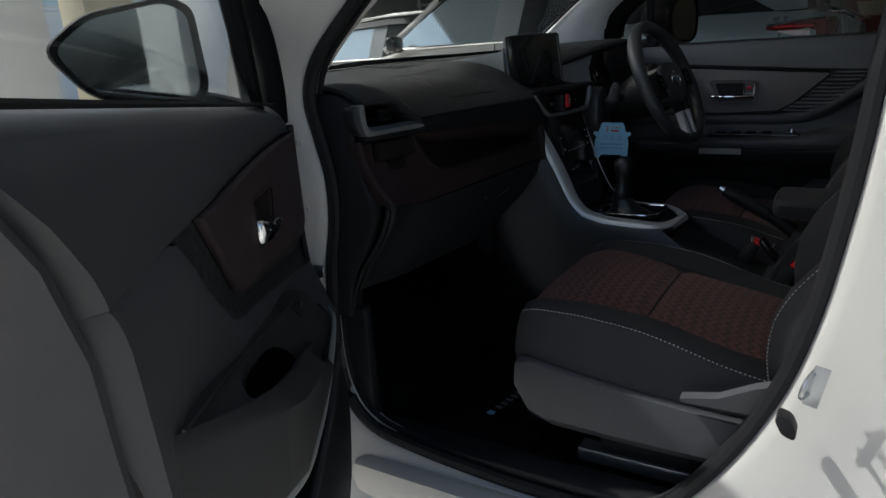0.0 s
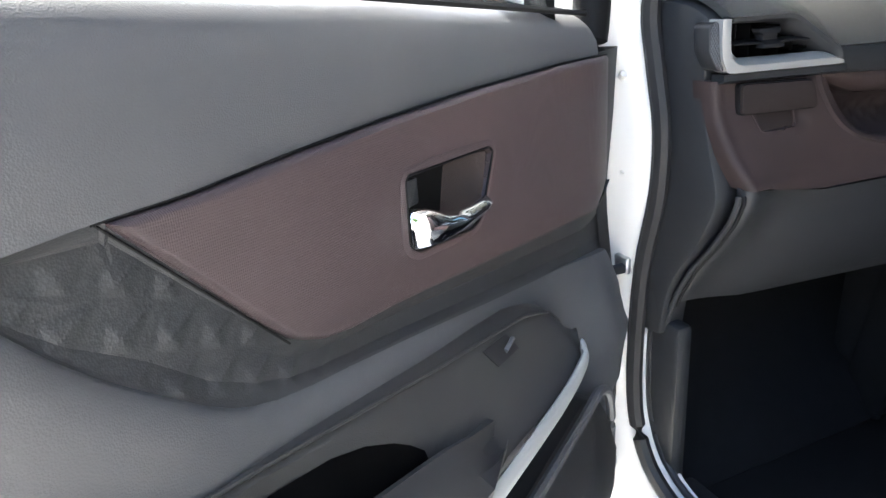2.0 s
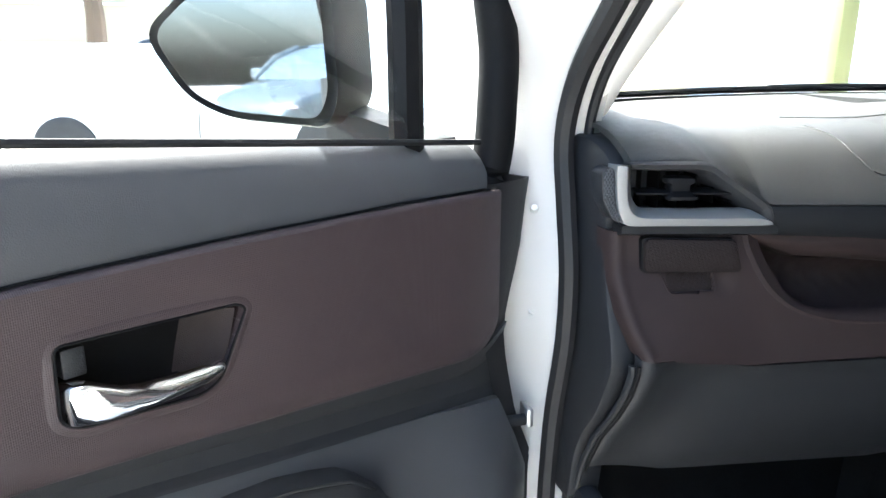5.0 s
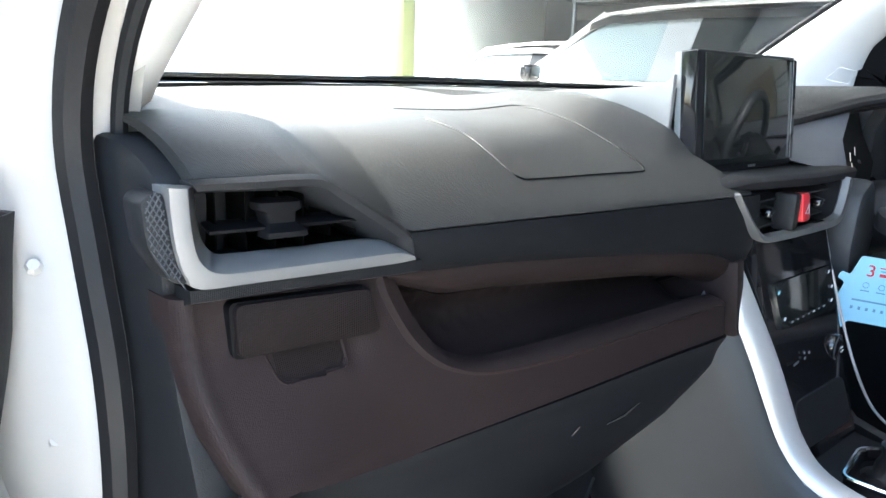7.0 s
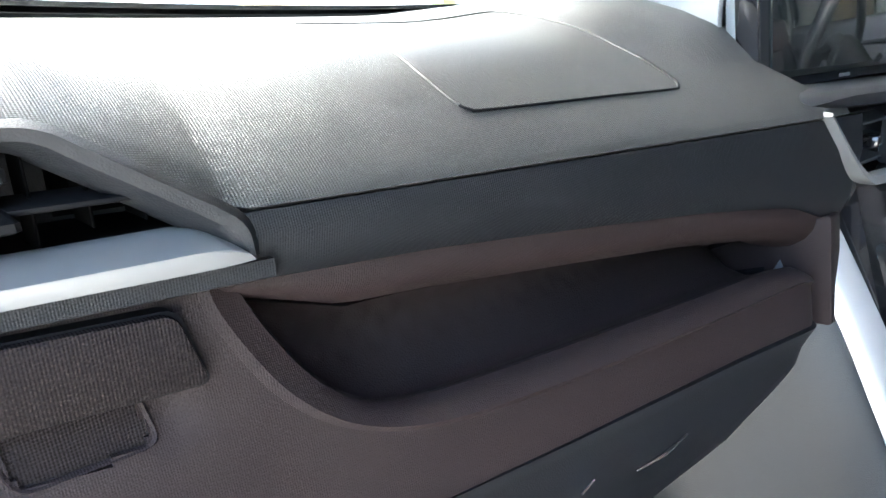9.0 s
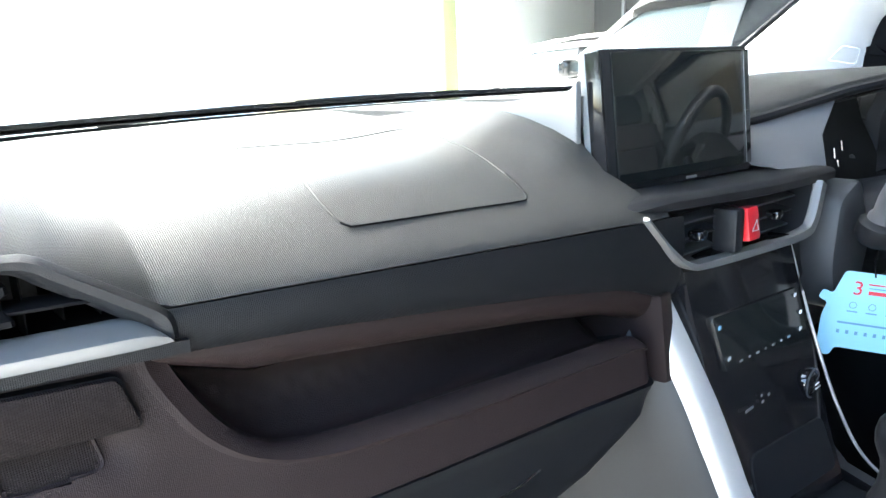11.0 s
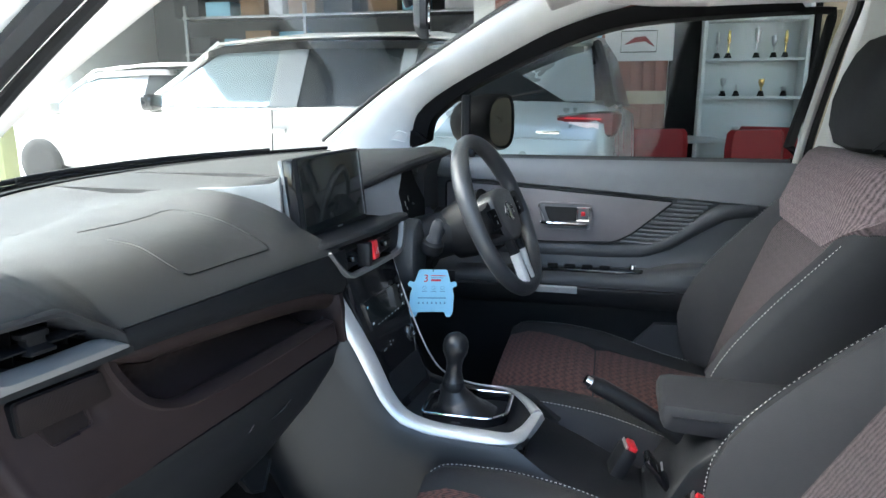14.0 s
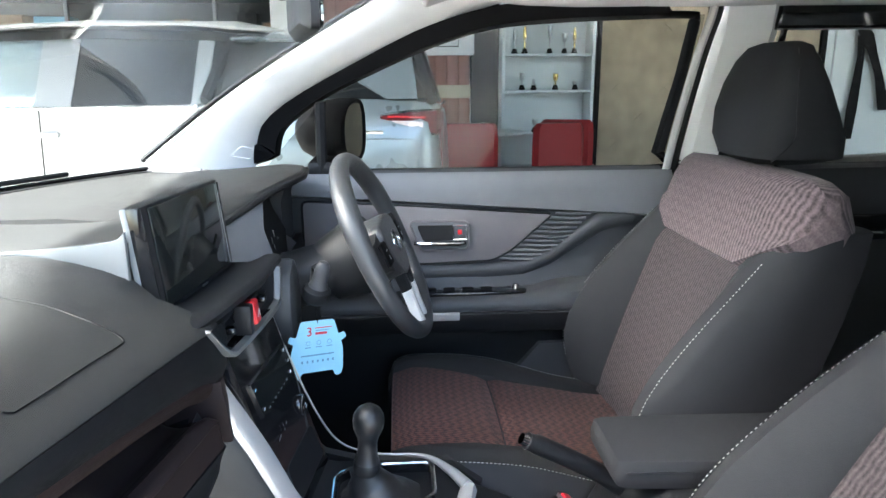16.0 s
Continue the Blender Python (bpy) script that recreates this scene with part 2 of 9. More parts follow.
M_TYRE = mat("tyre_rubber", (0.02, 0.02, 0.021), 0.8, bump=0.4, bscale=90)
M_RIM = mat("alloy_rim", (0.45, 0.46, 0.47), 0.3, metal=0.9, var=0.05)
M_TAIL = mat("red_lamp_lens", (0.075, 0.001, 0.003), 0.3, spec=0.2, coat=0.1, var=0.15)
M_CLEAR = mat("clear_lamp_lens", (0.7, 0.6, 0.62), 0.15, coat=1.0, var=0.15)
M_GROUND = mat("pale_concrete", (0.48, 0.46, 0.43), 0.8, bump=0.4, bscale=30, var=0.18, scale=3)
M_TILE = mat("polished_floor_tile", (0.52, 0.50, 0.47), 0.18, var=0.06, scale=4)
M_PLASTER = mat("white_plaster", (0.78, 0.77, 0.74), 0.85, bump=0.3, bscale=60, var=0.04, scale=5)
M_CREAM = mat("cream_plaster", (0.44, 0.39, 0.28), 0.85, bump=0.3, bscale=60, var=0.06, scale=4)
M_GREEN = mat("yellow_green_painted_steel", (0.22, 0.24, 0.11), 0.5, var=0.1, scale=8)
M_PANEL = mat("beige_wall_panel", (0.37, 0.305, 0.215), 0.75, bump=0.5, bscale=25, var=0.3, scale=7)
M_SLAT = mat("terracotta_slats", (0.225, 0.087, 0.056), 0.6, var=0.12, scale=12)
M_BLACKWALL = mat("black_wall_panel", (0.0042, 0.0042, 0.0046), 0.6, spec=0.15, var=0.2, scale=5)
M_SHELF = mat("white_lacquer", (0.60, 0.635, 0.645), 0.35, var=0.03)
M_GOLD = mat("gilt_metal", (0.75, 0.55, 0.22), 0.25, metal=1.0, var=0.1)
M_REDSEAT = mat("red_leatherette", (0.20, 0.012, 0.015), 0.45, spec=0.25, bump=0.3, bscale=120, var=0.1)
M_SIGN = mat("white_sign_board", (0.66, 0.66, 0.68), 0.6, var=0.04)
M_LEAF = mat("green_leaves", (0.07, 0.12, 0.03), 0.6, var=0.4, scale=3)
M_BARK = mat("brown_bark", (0.12, 0.085, 0.06), 0.9, bump=0.8, bscale=20, var=0.3)
M_STEEL = mat("galvanised_steel", (0.45, 0.46, 0.47), 0.35, metal=0.9, var=0.1)
M_CEIL = mat("grey_showroom_ceiling", (0.12, 0.122, 0.122), 0.8, var=0.08, scale=2)
M_BLUEGLASS = mat("pale_blue_shop_glass", (0.55, 0.66, 0.70), 0.12, var=0.06, scale=2)
M_CARTON = mat("brown_cardboard", (0.33, 0.22, 0.13), 0.8, var=0.1)
M_PLASTICWRAP = glass("clear_plastic_wrap", (0.93, 0.93, 0.94))

knurled(M_DOORBROWN, 0.0020, 0.22)
knurled(M_BROWN, 0.0018, 0.16)
knurled(M_FLAP, 0.0022, 0.40)
knurled(M_BAND, 0.0018, 0.22)

# ---------------------------------------------------------------- mesh helpers


def part(name, bm, material, parent=None, label="", smooth=40):
    """Links a bmesh as one mesh object, under a thing where one is given."""
    me = bpy.data.meshes.new(name)
    bmesh.ops.recalc_face_normals(bm, faces=bm.faces[:])
    bm.to_mesh(me)
    bm.free()
    me.materials.append(material)
    if smooth:
        for p in me.polygons:
            p.use_smooth = True
        me.set_sharp_from_angle(angle=radians(smooth))
    ob = new(name, me)
    if parent is not None:
        ob.parent = parent
    if label:
        ob["label"] = label
    return ob


def thing(name, label, category, m=None, group="", kind=""):
    e = new(name)
    e.empty_display_size = 0.05
    if m is not None:
        e.matrix_world = m
    return tagged(e, label, category, group, kind)


def bevelled(bm, r, seg=2, angle=25):
    if r > 0:
        ed = [e for e in bm.edges if len(e.link_faces) == 2 and e.calc_face_angle(0) > radians(angle)]
        bmesh.ops.bevel(bm, geom=ed, offset=r, segments=seg, profile=0.5, affect='EDGES', clamp_overlap=True)
    return bm


def fillet(poly, r, n=4):
    """Rounds the corners of a closed outline."""
    out = []
    k = len(poly)
    for i in range(k):
        p, a, b = Vector(poly[i]), Vector(poly[i - 1]), Vector(poly[(i + 1) % k])
        u, v = (a - p), (b - p)
        d = min(r, u.length * 0.45, v.length * 0.45)
        s, e = p + u.normalized() * d, p + v.normalized() * d
        for j in range(n + 1):
            t = j / n
            out.append(tuple(s * (1 - t) ** 2 + p * 2 * t * (1 - t) + e * t ** 2))
    return out


def place(axis, a, b, c):
    return {'x': (c, a, b), 'y': (a, c, b), 'z': (a, b, c)}[axis]


def prism(poly, c0, c1, axis='y', bevel=0.0, seg=2, bm=None):
    """An outline drawn across an axis ('x': y,z; 'y': x,z; 'z': x,y), from c0 to c1."""
    b = bmesh.new()
    lo = [b.verts.new(place(axis, p[0], p[1], c0)) for p in poly]
    hi = [b.verts.new(place(axis, p[0], p[1], c1)) for p in poly]
    k = len(poly)
    b.faces.new(lo)
    b.faces.new(list(reversed(hi)))
    for i in range(k):
        b.faces.new((lo[i], lo[(i + 1) % k], hi[(i + 1) % k], hi[i]))
    bmesh.ops.recalc_face_normals(b, faces=b.faces[:])
    bevelled(b, bevel, seg)
    if bm is None:
        return b
    return joined(bm, b)


def joined(bm, b):
    me = bpy.data.meshes.new("tmp")
    b.to_mesh(me)
    b.free()
    bm.from_mesh(me)
    bpy.data.meshes.remove(me)
    return bm


def rbox(c, s, bevel=0.004, seg=2, m=None, bm=None):
    b = bmesh.new()
    bmesh.ops.create_cube(b, size=1)
    bmesh.ops.scale(b, vec=s, verts=b.verts)
    bevelled(b, bevel, seg)
    if m is not None:
        bmesh.ops.transform(b, matrix=m, verts=b.verts)
    bmesh.ops.translate(b, vec=c, verts=b.verts)
    return b if bm is None else joined(bm, b)


def loft(rings, closed=True, caps=True, bm=None):
    """Skins rings of equally many points."""
    b = bmesh.new()
    vs = [[b.verts.new(p) for p in r] for r in rings]
    k = len(rings[0])
    for i in range(len(vs) - 1):
        for j in range(k if closed else k - 1):
            q = (vs[i][j], vs[i][(j + 1) % k], vs[i + 1][(j + 1) % k], vs[i + 1][j])
            try:
                b.faces.new(q)
            except ValueError:
                pass
    if caps and closed:
        for r in (vs[0], vs[-1]):
            try:
                b.faces.new(r)
            except ValueError:
                pass
    bmesh.ops.remove_doubles(b, verts=b.verts[:], dist=1e-6)
    bmesh.ops.recalc_face_normals(b, faces=b.faces[:])
    return b if bm is None else joined(bm, b)


def smooth_line(pts, n=6, closed=False):
    """A curve through points (Catmull-Rom)."""
    P = [Vector(p) for p in pts]
    k = len(P)
    out = []
    for i in range(k if closed else k - 1):
        p1, p2 = P[i], P[(i + 1) % k]
        p0 = P[i - 1] if (i > 0 or closed) else p1
        p3 = P[(i + 2) % k] if (i + 2 < k or closed) else p2
        for j in range(n):
            t = j / n
            out.append(0.5 * ((2 * p1) + (p2 - p0) * t + (2 * p0 - 5 * p1 + 4 * p2 - p3) * t * t + (3 * p1 - p0 - 3 * p2 + p3) * t ** 3))
    if not closed:
        out.append(P[-1])
    return out


def tube(path, r, n=8, closed=False, flat=1.0, bm=None, up=(0, 0, 1)):
    """A round (or flattened) cord along a path; r may be a list."""
    P = [Vector(p) for p in path]
    k = len(P)
    rings = []
    for i in range(k):
        a = P[i - 1] if (i > 0 or closed) else P[i]
        b = P[(i + 1) % k] if (i < k - 1 or closed) else P[i]
        d = (b - a).normalized()
        u = Vector(up)
        if abs(d.dot(u)) > 0.95:
            u = Vector((0, 1, 0)) if abs(d.y) < 0.9 else Vector((1, 0, 0))
        s = d.cross(u).normalized()
        w = s.cross(d)
        rr = r[i] if isinstance(r, (list, tuple)) else r
        rings.append([P[i] + s * math.cos(2 * math.pi * j / n) * rr + w * math.sin(2 * math.pi * j / n) * rr * flat for j in range(n)])
    if closed:
        rings.append(rings[0])
    return loft(rings, True, not closed, bm)


def sheet(grid, thick, way=None):
    """A grid of points made into a slab, thick metres against its own normals or along a way."""
    b = bmesh.new()
    vs = [[b.verts.new(p) for p in r] for r in grid]
    for i in range(len(vs) - 1):
        for j in range(len(vs[0]) - 1):
            b.faces.new((vs[i][j], vs[i][j + 1], vs[i + 1][j + 1], vs[i + 1][j]))
    bmesh.ops.recalc_face_normals(b, faces=b.faces[:])
    if way is None:
        bmesh.ops.solidify(b, geom=b.faces[:], thickness=thick)
    else:
        ex = bmesh.ops.extrude_face_region(b, geom=b.faces[:])
        bmesh.ops.translate(b, vec=Vector(way) * thick, verts=[v for v in ex["geom"] if isinstance(v, bmesh.types.BMVert)])
        bmesh.ops.recalc_face_normals(b, faces=b.faces[:])
    return b


def ball(c, r, s=(1, 1, 1), n=16, bm=None):
    b = bmesh.new()
    bmesh.ops.create_uvsphere(b, u_segments=n, v_segments=n // 2 + 2, radius=r)
    bmesh.ops.scale(b, vec=s, verts=b.verts)
    bmesh.ops.translate(b, vec=c, verts=b.verts)
    return b if bm is None else joined(bm, b)


def turned(profile, n=20, m=None, bm=None):
    """A profile of (radius, height) turned about z."""
    rings = [[(r * math.cos(2 * math.pi * j / n), r * math.sin(2 * math.pi * j / n), h) for j in range(n)] for r, h in profile]
    b = loft(rings, True, True)
    if m is not None:
        bmesh.ops.transform(b, matrix=m, verts=b.verts)
    return b if bm is None else joined(bm, b)


def lerp(xs, ys, x):
    return float(np.interp(x, xs, ys))


def words(text, size, m, material, parent, name="lettering", depth=0.0004):
    c = bpy.data.curves.new(name, 'FONT')
    c.body = text
    c.size = size
    c.extrude = depth
    c.align_x, c.align_y = 'CENTER', 'CENTER'
    tmp = bpy.data.objects.new(name, c)
    scene.collection.objects.link(tmp)
    dg = bpy.context.evaluated_depsgraph_get()
    me = bpy.data.meshes.new_from_object(tmp.evaluated_get(dg))
    bpy.data.objects.remove(tmp)
    me.materials.clear()
    me.materials.append(material)
    ob = new(name, me)
    ob.parent = parent
    ob.matrix_local = m
    return ob

GROUND = -0.06

# ---------------------------------------------------------------- ground and showroom
part("ground", sheet([[(-40, -40, GROUND), (40, -40, GROUND)], [(-40, 60, GROUND), (40, 60, GROUND)]], 0.2, (0, 0, -1)), M_GROUND)
tagged(bpy.data.objects["ground"], "pale sunlit concrete yard in front of the showroom", "ground", kind="structure")
floor = part("floor", rbox((1.6, -2.0, GROUND + 0.004), (9.4, 12.0, 0.03), 0.002), M_TILE)
tagged(floor, "polished light floor tiles of the car showroom", "floor", kind="structure")
wall = part("wall_east", rbox((6.35, -3.15, 1.7), (0.2, 9.7, 3.6), 0.002), M_PLASTER)
tagged(wall, "white plastered showroom back wall", "wall", kind="structure")
wall = part("wall_south", rbox((3.6, -8.1, 1.7), (5.6, 0.2, 3.6), 0.002), M_PLASTER)
tagged(wall, "white plastered showroom side wall", "wall", kind="structure")
ceil = part("ceiling", rbox((2.75, -2.68, 3.45), (7.5, 10.92, 0.2), 0.002), M_CEIL)
tagged(ceil, "grey showroom ceiling slab", "ceiling", kind="structure")
ceil = part("ceiling_bay", rbox((3.75, 4.11, 3.45), (5.3, 2.66, 0.2), 0.002), M_CEIL)
tagged(ceil, "grey ceiling slab over the showroom's side bay", "ceiling", kind="structure")

# ---------------------------------------------------------------- the white car body round the cabin
# outline of the passenger door opening (y, z), from the top of the front pillar down, along the sill and up the middle pillar
APERTURE = [(0.42, 1.41), (0.58, 1.34), (0.72, 1.245), (0.83, 1.155), (0.905, 1.085), (0.935, 1.015), (0.922, 0.94), (0.905, 0.86), (0.908, 0.77),
            (0.934, 0.65), (0.944, 0.49), (0.932, 0.385), (0.885, 0.315), (0.79, 0.284), (0.56, 0.262), (0.36, 0.262), (0.265, 0.285), (0.20, 0.35), (0.13, 0.456),
            (0.073, 0.577), (0.038, 0.70), (0.015, 0.83), (0.0, 0.943), (-0.012, 1.06), (-0.04, 1.24), (-0.07, 1.40), (0.0, 1.45), (0.2, 1.455)]
OUT = [0.06, 0.06, 0.06, 0.07, 0.08, 0.08, 0.08, 0.08, 0.08, 0.08, 0.08, 0.09, 0.10, 0.10, 0.10, 0.10, 0.12, 0.16, 0.2,
       0.22, 0.22, 0.22, 0.22, 0.2, 0.16, 0.10, 0.08, 0.07]


def base_edge(x):
    return 1.285 - 0.55 * x * x


def ring_of(path, offs, x, closed=True):
    c = Vector((0.45, 0.85))
    out = []
    k = len(path)
    for i, (y, z) in enumerate(path):
        a, b = Vector(path[i - 1]), Vector(path[(i + 1) % k])
        d = (b - a).normalized()
        nn = Vector((-d.y, d.x))
        p = Vector((y, z))
        if nn.dot(p - c) < 0:
            nn = -nn
        q = p + nn * offs[i]
        out.append((x[i] if isinstance(x, list) else x, q.x, q.y))
    return out


ap = [tuple(v) for v in smooth_line(APERTURE, 4, True)]
of = [v[0] for v in smooth_line([(o, 0) for o in OUT], 4, True)]


def side_frame(sign, name):
    k = len(ap)
    rings = [ring_of(ap, [0.002] * k, -0.655 * 1), ring_of(ap, [0.004] * k, -0.690), ring_of(ap, [0.016] * k, -0.712), ring_of(ap, [0.034] * k, -0.722),
             ring_of(ap, [0.30 * o + 0.03 for o in of], -0.738), ring_of(ap, [o + 0.02 for o in of], -0.775), ring_of(ap, [o + 0.05 for o in of], -0.79),
             ring_of(ap, [o + 0.05 for o in of], -0.60)]
    rings = [[(sign * -x, y, z) for x, y, z in r] for r in rings]
    rings = [list(c) for c in zip(*rings)]
    rings.append(rings[0])
    return rings


body = thing("car_body", "white painted car body shell round an open passenger doorway", "car body", kind="structure")
part("side_frame", loft(side_frame(-1, ""), False, False), M_WHITE, body)
part("door_seal", tube([(-0.70, y, z) for y, z in ap], 0.0125, 8, True), M_RUBBER, body, "black rubber door seal")
part("inner_seal_lip", tube([(-0.672, q[1], q[2]) for q in ring_of(ap, [-0.004] * len(ap), 0)], 0.006, 8, True), M_DARK, body, "black plastic edge trim")

# rear quarter, outside, behind the doorway
part("rear_side_panel", prism([(-0.2, 0.2), (-0.2, 1.03), (-1.9, 1.1), (-1.95, 0.25)], -0.80, -0.765, 'x', 0.01), M_WHITE, body)
part("roof_skin", sheet([[(x, y, 1.56 - 0.05 * (x / 0.6) ** 2 - 0.03 * abs(y + 0.6)) for y in np.linspace(-1.9, 0.36, 8)] for x in np.linspace(-0.60, 0.60, 9)], 0.02, (0, 0, 1)), M_WHITE, body)
part("headliner", sheet([[(x, y, 1.50 - 0.05 * (x / 0.6) ** 2 - (0.10 * max(0, y - 0.1) ** 1.3)) for y in np.linspace(-1.9, 0.43, 14)] for x in np.linspace(-0.60, 0.60, 11)], 0.02, (0, 0, 1)), M_HEAD, body, "pale headliner")
part("cabin_floor", rbox((0, -0.35, 0.215), (1.38, 2.9, 0.03), 0.004), M_CARPET, body, "black carpeted floor")
part("firewall", sheet([[(x, y, z) for (y, z) in ((0.90, 0.23), (1.02, 0.30), (1.14, 0.50), (1.16, 0.98))] for x in np.linspace(-0.66, 0.66, 5)], 0.02), M_CARPET, body)
part("tailgate_trim", rbox((0, -1.9, 0.64), (1.4, 0.04, 0.88), 0.01), M_DARK, body, "black tailgate trim")
part("tailgate_frame", loft([[(x, -1.9 + 0.10 * (z - 1.06), z) for x, z in fillet([(-0.70 * k, 1.06), (0.70 * k, 1.06), (0.64 * k, 1.50), (-0.64 * k, 1.50)], 0.05)] for k in (1.0, 0.86)], True, False), M_DARK, body, "black tailgate window frame")
rg = part("tailgate_glass", sheet([[(-0.66, -1.89, 1.07), (0.66, -1.89, 1.07)], [(-0.6, -1.85, 1.49), (0.6, -1.85, 1.49)]], 0.004), M_PRIVACY, body, "dark tailgate glass")
rg.visible_shadow = False
for sd in (-1, 1):
    part("rear_quarter", prism(fillet([(-1.28, 0.25), (-1.28, 1.03), (-1.20, 1.46), (-1.87, 1.46), (-1.92, 0.25)], 0.03), min(sd * 0.655, sd * 0.72), max(sd * 0.655, sd * 0.72), 'x', 0.01), M_PILLAR, body, "light grey quarter trim")
    part("roof_edge", tube([(sd * 0.55, 0.40, 1.478), (sd * 0.60, 0.25, 1.468), (sd * 0.62, 0.10, 1.462), (sd * 0.63, -0.6, 1.475), (sd * 0.62, -1.85, 1.46)], 0.035, 14), M_HEAD, body)
part("sill_plate", rbox((-0.655, 0.5, 0.272), (0.07, 0.78, 0.03), 0.008), M_DARK, body, "black sill plate")
part("hood", sheet([[(x, y, 1.02 - 0.22 * (y - 1.25) ** 1.2 - 0.06 * (x / 0.7) ** 2) for y in np.linspace(1.27, 2.0, 6)] for x in np.linspace(-0.7, 0.7, 7)], 0.02), M_WHITE, body)


# outer body: wings, nose, rear sides, tail and wheels
for sd in (-1, 1):
    part("front_wing", loft([[(sd * 0.60, y, zt + 0.01), (sd * 0.70, y, zt), (sd * w, y, zt - 0.05), (sd * (w + 0.01), y, 0.62), (sd * w, y, zb), (sd * 0.66, y, zb)] for y, zt, zb, w in ((0.985, 0.955, 0.16, 0.775), (1.13, 0.955, 0.30, 0.78), (1.25, 0.945, 0.52, 0.785), (1.45, 0.93, 0.60, 0.785), (1.65, 0.905, 0.52, 0.775), (1.80, 0.87, 0.26, 0.75), (1.98, 0.80, 0.22, 0.69))]), M_WHITE, body)
    part("rear_quarter_skin", prism(fillet([(-1.27, 1.03), (-1.19, 1.50), (-1.84, 1.48), (-1.93, 1.05)], 0.03), min(sd * 0.722, sd * 0.775), max(sd * 0.722, sd * 0.775), 'x', 0.015), M_WHITE, body)
    part("sill", rbox((sd * 0.735, -0.15, 0.19), (0.07, 2.1, 0.12), 0.03), M_WHITE, body)
    part("headlamp", loft([[(sd * x, y, z + h), (sd * x, y + 0.03, z), (sd * x, y, z - h)] for x, y, z, h in ((0.34, 2.04, 0.74, 0.02), (0.50, 2.02, 0.77, 0.05), (0.64, 1.96, 0.80, 0.05), (0.74, 1.84, 0.84, 0.03))]), M_CLEAR, body, "clear headlamp")
    for y in (1.45, -1.38):
        wh = part("wheel", turned([(0.19, -0.09), (0.285, -0.095), (0.305, -0.07), (0.31, 0.0), (0.305, 0.07), (0.285, 0.095), (0.19, 0.09)], 32, pose(sd * 0.70, y, GROUND + 0.31, 0, 90, 0)), M_TYRE, body, "black tyre")
        part("rim", turned([(0.0, 0.06 * sd), (0.05, 0.075 * sd), (0.165, 0.055 * sd), (0.195, 0.09 * sd), (0.20, 0.0)], 24, pose(sd * 0.70, y, GROUND + 0.31, 0, 90, 0)), M_RIM, wh)
part("rear_side_panel", prism([(-0.2, 0.2), (-0.2, 1.03), (-1.9, 1.1), (-1.95, 0.25)], 0.765, 0.80, 'x', 0.01), M_WHITE, body)
part("tailgate_skin", loft([[(-0.74, -1.95, z), (-0.66, -1.99 - 0.03 * k, z), (0.66, -1.99 - 0.03 * k, z), (0.74, -1.95, z), (0.74, -1.925, z), (-0.74, -1.925, z)] for z, k in ((0.22, 0.5), (0.45, 1.0), (0.80, 0.8), (1.04, 0.2))]), M_WHITE, body)
part("front_bumper", loft([[(-0.70, 1.93, z), (-0.55, 2.06 + d, z), (0.0, 2.12 + d, z), (0.55, 2.06 + d, z), (0.70, 1.93, z), (0.6, 1.85, z), (-0.6, 1.85, z)] for z, d in ((0.16, -0.04), (0.30, 0.02), (0.52, 0.0), (0.68, -0.03), (0.80, -0.08))]), M_WHITE, body)
part("grille", loft([[(-0.38, 2.085, z - 0.07), (-0.42, 2.095, z), (-0.30, 2.10, z + 0.06), (0.30, 2.10, z + 0.06), (0.42, 2.095, z), (0.38, 2.085, z - 0.07)] for z in (0.55, 0.60)]), M_FRAME, body, "black grille")
part("hood_rear", sheet([[(x, y, 1.035 - 0.06 * (x / 0.7) ** 2 - 0.03 * (y - 1.1)) for y in (base_edge(x) + 0.07, 1.36, 1.42)] for x in np.linspace(-0.62, 0.62, 7)], 0.012, (0, 0, -1)), M_WHITE, body)


# windscreen pillars inside
def pillar(sign):
    inner = [(0.615, 1.02, 1.075), (0.59, 0.80, 1.235), (0.55, 0.51, 1.404), (0.52, 0.38, 1.455), (0.50, 0.30, 1.48)]
    outer = [(0.692, 0.806, 1.045), (0.692, 0.752, 1.168), (0.690, 0.545, 1.285), (0.680, 0.317, 1.388), (0.65, 0.14, 1.435)]
    if sign < 0:
        outer = [(0.668, 0.945, 1.03), (0.672, 0.86, 1.13), (0.675, 0.68, 1.27), (0.67, 0.50, 1.38), (0.64, 0.30, 1.44)]
    a = smooth_line([(sign * x, y, z) for x, y, z in inner], 5)
    b = smooth_line([(sign * x, y, z) for x, y, z in outer], 5)
    grid = []
    for p, q in zip(a, b):
        row = []
        for t in (0, 0.12, 0.4, 0.7, 0.92, 1):
            r = p.lerp(q, t)
            r += Vector((-sign * 0.018, -0.006, -0.004)) * (1 - (2 * t - 1) ** 4)
            row.append(r)
        grid.append(row)
    return sheet(grid, 0.015, (sign * 0.6, 0.6, 0.3))


